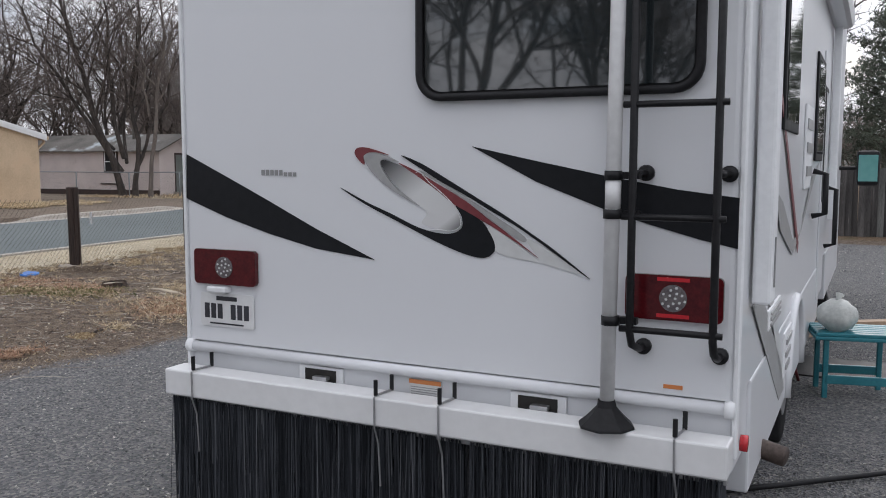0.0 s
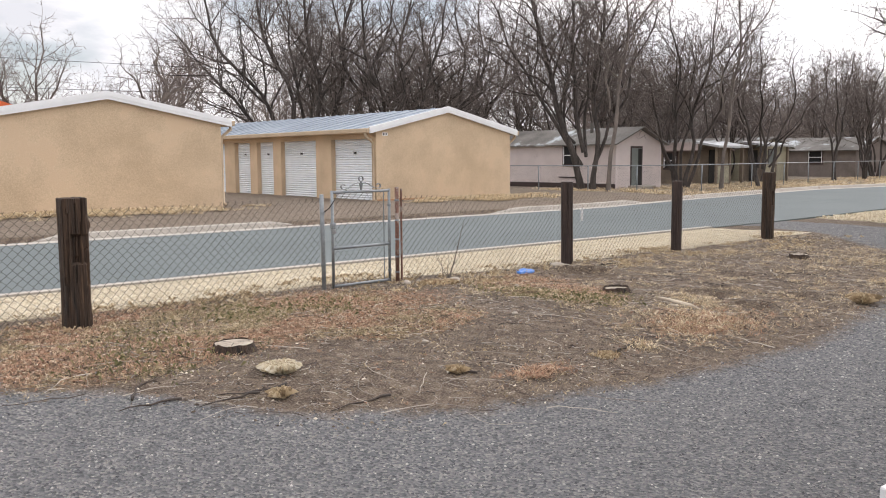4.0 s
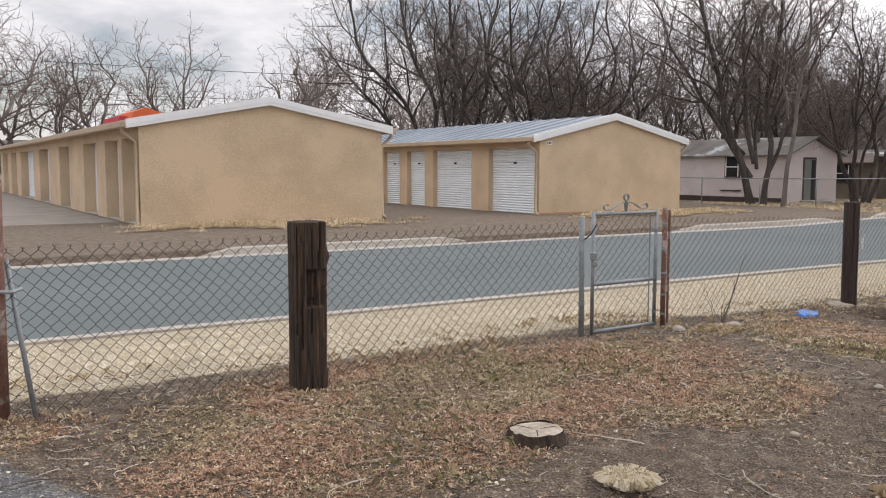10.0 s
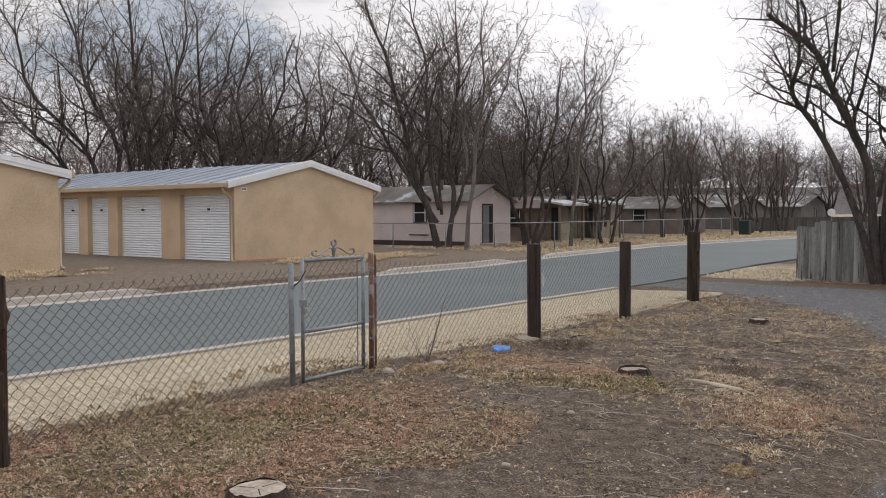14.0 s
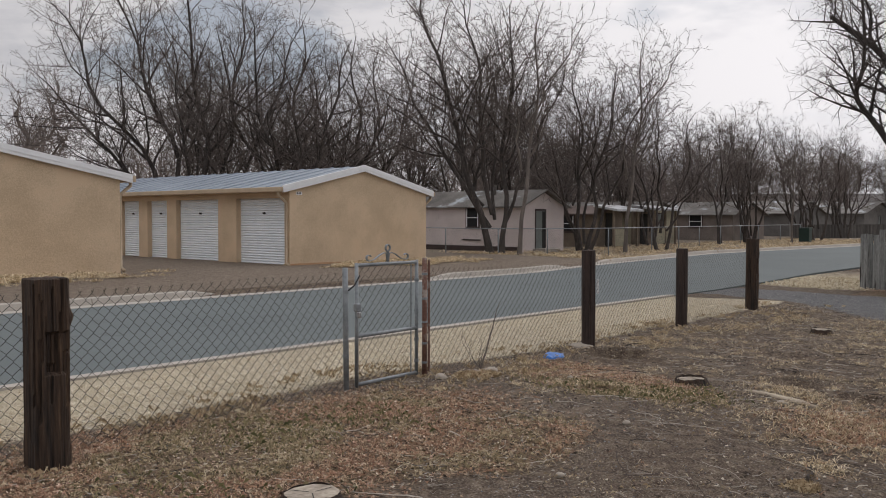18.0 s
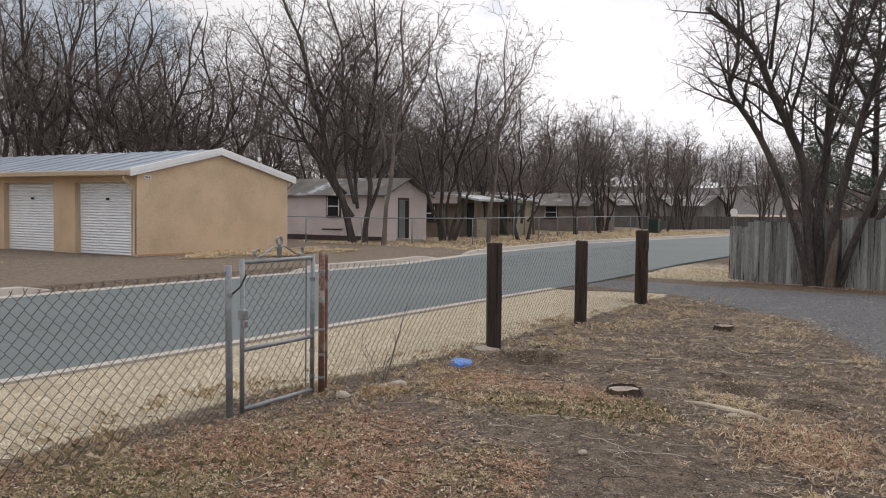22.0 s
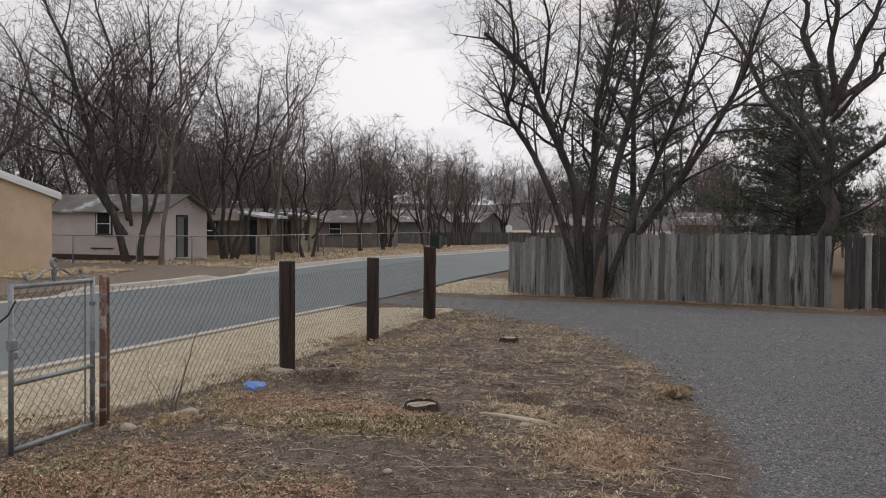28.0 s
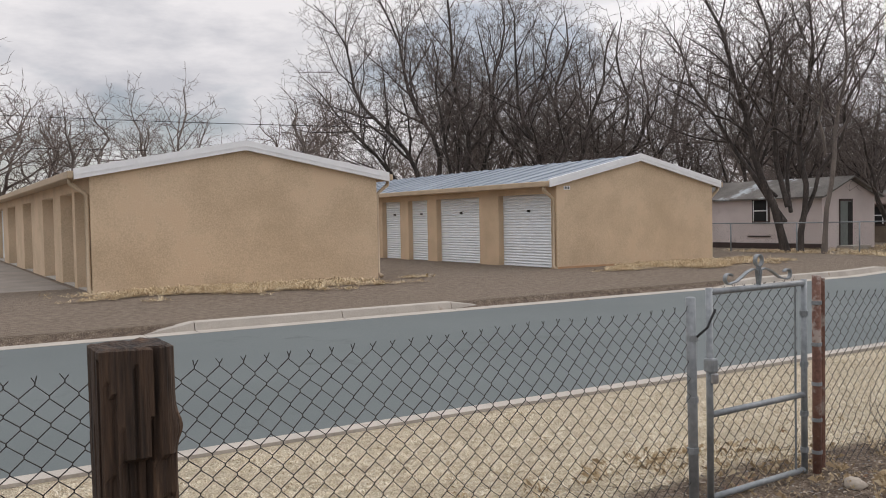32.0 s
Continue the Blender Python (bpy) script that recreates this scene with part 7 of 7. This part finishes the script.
# flat straw mats and pale tufts on the bare earth
rg = random.Random(61)
for _ in range(420):
    cu, cn = rg.uniform(6.5, 17.0), rg.uniform(5.6, 9.8)
    if regions(cu, cn)[0] < 0.4:
        ru, rn, k = rg.uniform(0.02, 0.12), rg.uniform(0.03, 0.16), rg.randint(4, 26)
        for _ in range(k):
            u, n_ = cu + rg.gauss(0, ru), cn + rg.gauss(0, rn)
            rosette(vs, fs, rg, u, n_, gz(u, n_), 4, rg.uniform(0.02, 0.05), 0.0032)
for cu, cn, ru, rn, k in ((8.45, 6.75, 0.12, 0.16, 160), (8.75, 7.05, 0.15, 0.12, 120), (7.6, 6.2, 0.4, 0.28, 500), (13.5, 7.3, 0.3, 0.3, 160), (12.6, 9.0, 0.4, 0.2, 120), (14.5, 7.9, 0.3, 0.3, 140), (11.5, 6.2, 0.3, 0.14, 90), (6.35, 5.9, 0.07, 0.1, 90)):
    for _ in range(k):
        u, n_ = cu + rg.gauss(0, ru), cn + rg.gauss(0, rn)
        rosette(vs, fs, rg, u, n_, gz(u, n_), 5, rg.uniform(0.025, 0.06), 0.003)
stuff("dry_weeds", vs, fs, YARD_STRAW, "dry straw and weed stalks in the yard", "weeds")

vs, fs = [], []
for rg, u, n_ in scatter(17, 15000, -3, 17, 5.4, 10.2, lambda u, n_: (1 - regions(u, n_)[0]) * max(0.1, 0.45 + 1.0 * noise.noise((u * 1.3, n_ * 1.3, 33)))):
    z, ln, a = gz(u, n_) + 0.006, 0.03 + 0.16 * rg.random() ** 3, rg.uniform(0, 6.283)
    r = rg.uniform(0.0011, 0.0026)
    c, s = math.cos(a), math.sin(a)
    b = len(vs)
    m_, e = ln * 0.5, rg.gauss(0, 0.02)
    for t, k in ((-m_, 0), (0, e), (m_, 0)):
        x, y = u + c * t - s * k, n_ + s * t + c * k
        vs += [(x - s * r, y + c * r, z), (x + s * r, y - c * r, z), (x, y, z + r * 1.8)]
    for o in (0, 3):
        fs += [(b + o, b + o + 1, b + o + 4, b + o + 3), (b + o + 1, b + o + 2, b + o + 5, b + o + 4), (b + o + 2, b + o, b + o + 3, b + o + 5)]
rg = random.Random(91)
for _ in range(420):
    u, n_, d, ln = rg.uniform(0.5, 11.5), rg.uniform(5.2, 8.6), rg.uniform(0, 6.283), rg.uniform(0.15, 0.6)
    if regions(u, n_)[0] > 0.7:
        continue
    prev, r = None, rg.uniform(0.0016, 0.0036)
    for k in range(7):
        z, q = gz(u, n_) + 0.006 + 0.012 * rg.random(), r * (1 - 0.1 * k)
        c, s = math.cos(d), math.sin(d)
        b = len(vs)
        vs += [(u - s * q, n_ + c * q, z), (u + s * q, n_ - c * q, z), (u, n_, z + q * 1.8)]
        if prev is not None:
            fs += [(prev, prev + 1, b + 1, b), (prev + 1, prev + 2, b + 2, b + 1), (prev + 2, prev, b, b + 2)]
        prev = b
        u, n_, d = u + c * ln / 6, n_ + s * ln / 6, d + rg.gauss(0, 0.35)
stuff("fallen_twigs", vs, fs, GREYTWIG, "thin grey fallen twigs scattered over the yard", "twigs")

vs, fs = [], []
for cu, cn, k in ((2.75, 7.5, 40), (3.4, 7.6, 30), (3.0, 8.1, 40), (7.3, 7.6, 60), (7.7, 7.4, 60), (7.2, 8.3, 40), (5.0, 8.6, 80), (4.2, 8.8, 60)):
    rg = random.Random(int(cu * 100 + cn))
    for _ in range(k * 5):
        u, n_ = cu + rg.gauss(0, 0.24), cn + rg.gauss(0, 0.24)
        blade(vs, fs, rg, u, n_, gz(u, n_), rg.uniform(0.02, 0.06), rg.uniform(0.2, 1.2), 0.0026)
stuff("green_weeds", vs, fs, GREEN, "sparse green weeds between dead leaves", "weeds")
DARKTWIG = surf("dark_dead_wood", (0.03, 0.022, 0.018), (0.08, 0.062, 0.05), 0.9, 9, 60, 0.3)
for i, (u, n_, a, ln) in enumerate(((3.45, 6.55, 200, 0.55), (3.2, 6.45, 160, 0.45), (2.5, 6.75, 30, 0.5), (2.75, 6.6, 170, 0.4), (1.55, 7.2, 10, 0.4), (4.7, 6.05, 150, 0.6), (6.0, 5.85, 20, 0.5), (3.9, 6.0, 190, 0.5), (8.9, 6.9, 60, 0.5), (9.6, 7.2, 100, 0.4), (9.9, 9.3, 20, 0.35))):
    rg = random.Random(i)
    pts, p, d = [], Vector((0, 0, 0.012)), 0.0
    for k in range(7):
        pts.append(p.copy())
        d += rg.gauss(0, 0.28)
        p = p + Vector((math.cos(d), math.sin(d), 0)) * (ln / 6)
        p.z = 0.012 + 0.012 * rg.random()
    lone("fallen_branch", tubed(pts, [0.010 - 0.0012 * k for k in range(7)], 5), DARKTWIG, at_road(u, n_, gz(u, n_), a), "thin dark dead branch lying on the earth", "branch", "fallen branches", smooth=True)

OCT = [(0, 2, 4), (2, 1, 4), (1, 3, 4), (3, 0, 4), (2, 0, 5), (1, 2, 5), (3, 1, 5), (0, 3, 5)]
vs, fs = [], []
def stone(rg, u, n_, z, s):
    a = rg.uniform(0, 6.283)
    c, q = math.cos(a), math.sin(a)
    b = len(vs)
    e = [rg.uniform(0.6, 1.2) * s for _ in range(4)]
    for x, y, h in ((-e[0], 0.2 * s, 0), (e[1], -0.2 * s, 0), (0.15 * s, -e[2], 0.1 * s), (-0.1 * s, e[3], 0), (rg.gauss(0, 0.3) * s, rg.gauss(0, 0.3) * s, s * rg.uniform(0.45, 0.8)), (0, 0, -s * 0.5)):
        vs.append((u + x * c - y * q, n_ + x * q + y * c, z + h))
    fs.extend(tuple(b + i for i in f) for f in OCT)


for rg, u, n_ in scatter(18, 105000, -2.5, 9.5, -1.2, 9.3, lambda u, n_: 1.0 * (regions(u, n_)[0] > 0.42) * (0.75 if n_ > 1 else 0.4)):
    stone(rg, u, n_, gz(u, n_), rg.uniform(0.0045, 0.012))
for rg, u, n_ in scatter(19, 30000, 7, 21, -3.0, 11, lambda u, n_: 0.7 * (regions(u, n_)[0] > 0.45)):
    stone(rg, u, n_, gz(u, n_), rg.uniform(0.007, 0.015))
for rg, u, n_ in scatter(20, 24000, -2, 17, 5.4, 10, lambda u, n_: (0.95 if 5.9 < u < 7.3 else 0.5) * (regions(u, n_)[0] < 0.6)):
    stone(rg, u, n_, gz(u, n_), rg.uniform(0.003, 0.0095))
stuff("gravel", vs, fs, STONE, "loose grey crushed-stone gravel on the drive", "gravel")

CHIP = island("pale_chips", [(0, (0.05, 0.037, 0.028)), (0.4, (0.13, 0.10, 0.076)), (0.65, (0.30, 0.24, 0.18)), (0.85, (0.50, 0.42, 0.33)), (1, (0.72, 0.65, 0.54))])
vs, fs = [], []
for rg, u, n_ in scatter(51, 34000, 0.5, 17, 5.3, 10.0, lambda u, n_: (1 - regions(u, n_)[0]) * max(0.15, min(1.0, 0.5 + 1.3 * noise.noise((u * 1.1, n_ * 1.1, 71))))):
    stone(rg, u, n_, gz(u, n_) + 0.002, 0.004 + 0.014 * rg.random() ** 2.5)
stuff("wood_chips", vs, fs, CHIP, "pale bark chips and clods on the bare earth", "chips")

# ---- single things in the yard ----
STUMP = surf("cut_stump_wood", (0.22, 0.18, 0.14), (0.46, 0.40, 0.32), 0.9, 6, 40, 0.4)
def stump(u, n_, r, h, seed, label, rotten=False):
    rg = random.Random(seed)
    t = thing("tree_stump", at_road(u, n_, gz(u, n_) - 0.01), label, "stump", "tree stumps")
    bm = bmesh.new()
    prof = [(1.3, -0.05), (1.16, 0.15 * h), (1.05, 0.6 * h), (0.98, h)] + ([(0.93, 1.3 * h), (0.88, 0.9 * h)] if rotten else [(0.95, 0.99 * h)])
    rings = []
    k = 22
    wob = [1 + 0.13 * noise.noise((i * 0.55, seed, 0)) for i in range(k)]
    for s, z in prof:
        rings.append([bm.verts.new((r * s * wob[i] * math.cos(2 * math.pi * i / k), r * 0.9 * s * wob[i] * math.sin(2 * math.pi * i / k), z + 0.022 * noise.noise((i * 0.7, z * 5, seed)))) for i in range(k)])
    for a, b in zip(rings, rings[1:]):
        for i in range(k):
            bm.faces.new((a[i], a[(i + 1) % k], b[(i + 1) % k], b[i]))
    part("bark_ring", bm, OLD_TIE, t, "dark bark")
    bm = bmesh.new()
    bm.faces.new([bm.verts.new((r * 0.95 * wob[i] * math.cos(2 * math.pi * i / k), r * 0.86 * wob[i] * math.sin(2 * math.pi * i / k), h * 0.97)) for i in range(k)])
    part("cut_face", bm, STUMP, t, "sawn face with cracks")
    for q in range(3):
        a = q * 2.1 + seed
        part("crack", boxed(0.02, r * 0.8, -0.003, 0.003, h * 0.995, h * 1.0), DARK_GAP, t).rotation_euler = (0, 0, a)


stump(3.56, 7.53, 0.155, 0.07, 2, "low sawn tree stump in the leaf litter")
stump(8.26, 7.69, 0.16, 0.05, 4, "low dark weathered stump, rotten in the middle", True)
stump(12.84, 8.0, 0.14, 0.07, 6, "low tree stump near the drive")


def tuft(u, n_, h, r, count, seed, label, straw=None):
    rg = random.Random(seed)
    v, f = [], []
    for _ in range(count):
        a, q = rg.uniform(0, 6.283), r * math.sqrt(rg.random())
        blade(v, f, rg, q * math.cos(a), q * math.sin(a), 0, h * rg.uniform(0.6, 1.1), rg.uniform(0.1, 1.3), 0.0018)
    me = bpy.data.meshes.new("grass_tuft")
    me.from_pydata(v, [], f)
    me.materials.append(straw or YARD_STRAW)
    lone("grass_tuft", me, None, at_road(u, n_, gz(u, n_) - 0.005), label, "grass tuft", "grass tufts")


tuft(3.56, 6.83, 0.09, 0.085, 1800, 1, "dense round tuft of pale dry grass", STRAW)
for i, (u, n_, h, r) in enumerate(((5.87, 5.85, 0.05, 0.10), (7.0, 9.15, 0.07, 0.12), (6.85, 9.25, 0.07, 0.1), (3.3, 6.35, 0.08, 0.04), (9.9, 5.7, 0.14, 0.06), (4.6, 6.15, 0.07, 0.04))):
    tuft(u, n_, h, r, 260, 40 + i, "small tuft of dry straw grass")
for i, (u, n_, r, z) in enumerate(((7.21, 9.25, 0.075, 0.6), (6.55, 9.30, 0.06, 0.6), (7.05, 9.3, 0.06, 0.5), (8.0, 6.75, 0.05, 0.4), (7.6, 8.6, 0.03, 0.6), (4.9, 6.9, 0.03, 0.6), (6.2, 7.2, 0.03, 0.6))):
    lone("stone", lumpy(i + 3.0, r, z, 2, 0.3), surf("pale_field_stone", (0.30, 0.26, 0.21), (0.42, 0.37, 0.31), 0.9, 12, 60, 0.3) if i == 0 else bpy.data.materials["pale_field_stone"], at_road(u, n_, gz(u, n_) + 0.01), "rounded pale stone half sunk in the earth", "stone", "stones", smooth=True)
LOGM = surf("bleached_root_wood", (0.34, 0.28, 0.21), (0.50, 0.43, 0.33), 0.9, 6, 40, 0.5)
lone("root", tubed([(8.30, 7.2, gz(8.3, 7.2)), (8.26, 7.05, gz(8.26, 7.05)), (8.23, 6.85, gz(8.23, 6.85)), (8.17, 6.65, gz(8.17, 6.65)), (8.08, 6.48, gz(8.08, 6.48))], [0.012, 0.022, 0.028, 0.03, 0.012], 7), LOGM, RM, "bleached root lying on the bare earth", "root", smooth=True)
BLUE = surf("blue_plastic", (0.035, 0.15, 0.48), (0.07, 0.22, 0.58), 0.4, 5, 30, 0.1)
lid = thing("blue_lid", at_road(8.62, 9.48, gz(8.62, 9.48) + 0.004, 20), "crushed bright blue plastic lid on the ground", "lid")
bm = bmesh.new()
rings = []
for s, z in ((0.2, 0.012), (0.7, 0.018), (0.95, 0.03), (1.0, 0.012), (1.0, 0.0)):
    rings.append([bm.verts.new((0.17 * s * math.cos(a), 0.11 * s * math.sin(a), z + 0.02 * noise.noise((math.cos(a) * 2, math.sin(a) * 2, 1)))) for a in [2 * math.pi * i / 24 for i in range(24)]])
for a, b in zip(rings, rings[1:]):
    for i in range(24):
        bm.faces.new((a[i], b[i], b[(i + 1) % 24], a[(i + 1) % 24]))
bm.faces.new(rings[0])
part("lid_disc", bm, BLUE, lid, "", True)
# concrete footing and dug hole at the second post
lone("footing", lumpy(5.0, 0.17, 0.25, 2, 0.25), bpy.data.materials["pale_field_stone"], at_road(9.58, 9.72, gz(9.6, 9.7) + 0.0), "crumbling concrete footing of the wooden post", "footing", smooth=True)

# saplings
def sapling(u, n_, h, seed, label, stems=1, lean=(0.1, 0.1)):
    shoots = [((0, 0, -0.05), (lean[0], lean[1], 1), h * 0.95, 0.014 * h)] + [((0.03, 0.02 * k, -0.05), (0.45 * math.cos(k * 2), 0.45 * math.sin(k * 2), 1), h * 0.5, 0.006 * h) for k in range(1, stems)]
    limbs = []
    for i, (p, d, ln, r) in enumerate(shoots):
        p, d = Vector(p), Vector(d).normalized()
        limbs.append(([p + d * (ln * k / 6) + 0.05 * h * Vector((noise.noise((k * 0.5, seed, i)), noise.noise((k * 0.5, seed, i + 9)), 0)) for k in range(7)], r, 0.0016))
    data = elm(seed, limbs, (0.22 * h, 0.14 * h, 0.1, 0.1), 38, 0.08, 0.12, 0.5, 0.3, 0.0014, 3, 0.5 * h, (0, 0.12 * h, 0.08 * h, 0.06 * h))
    bare_tree("sapling", at_road(u, n_, gz(u, n_)), data, label, BARK_GREY, TWIG, "saplings")


sapling(7.30, 9.46, 0.8, 61, "small bare sapling shoot at the fence", 5, (0.12, -0.25))
sapling(20.9, 5.1, 2.6, 63, "thin bare sapling in front of the board fence", 2, (0.0, -0.25))
# plastic bag scrap caught in the mesh
SCRAP = surf("white_plastic_scrap", (0.62, 0.63, 0.64), (0.74, 0.75, 0.76), 0.4, 12, 40, 0.6)
lone("plastic_scrap", boxed(-0.03, 0.03, -0.008, 0.008, -0.12, 0.06, 0.004), SCRAP, at_road(10.15, 9.86, 0.80, 20), "torn white plastic scrap caught in the mesh", "scrap")
# wheelie bin far along the road
BIN = surf("dark_green_bin", (0.012, 0.03, 0.025), (0.02, 0.045, 0.038), 0.5, 4, 30, 0)
wb = thing("wheelie_bin", at_road(62, 25.0, 0), "dark green wheelie bin beside the far road", "bin")
bm = boxed(-0.3, 0.3, -0.35, 0.35, 0.05, 1.0, 0.03)
part("tub", bm, BIN, wb)
part("bin_lid", boxed(-0.32, 0.32, -0.38, 0.36, 1.0, 1.07, 0.02), BIN, wb)
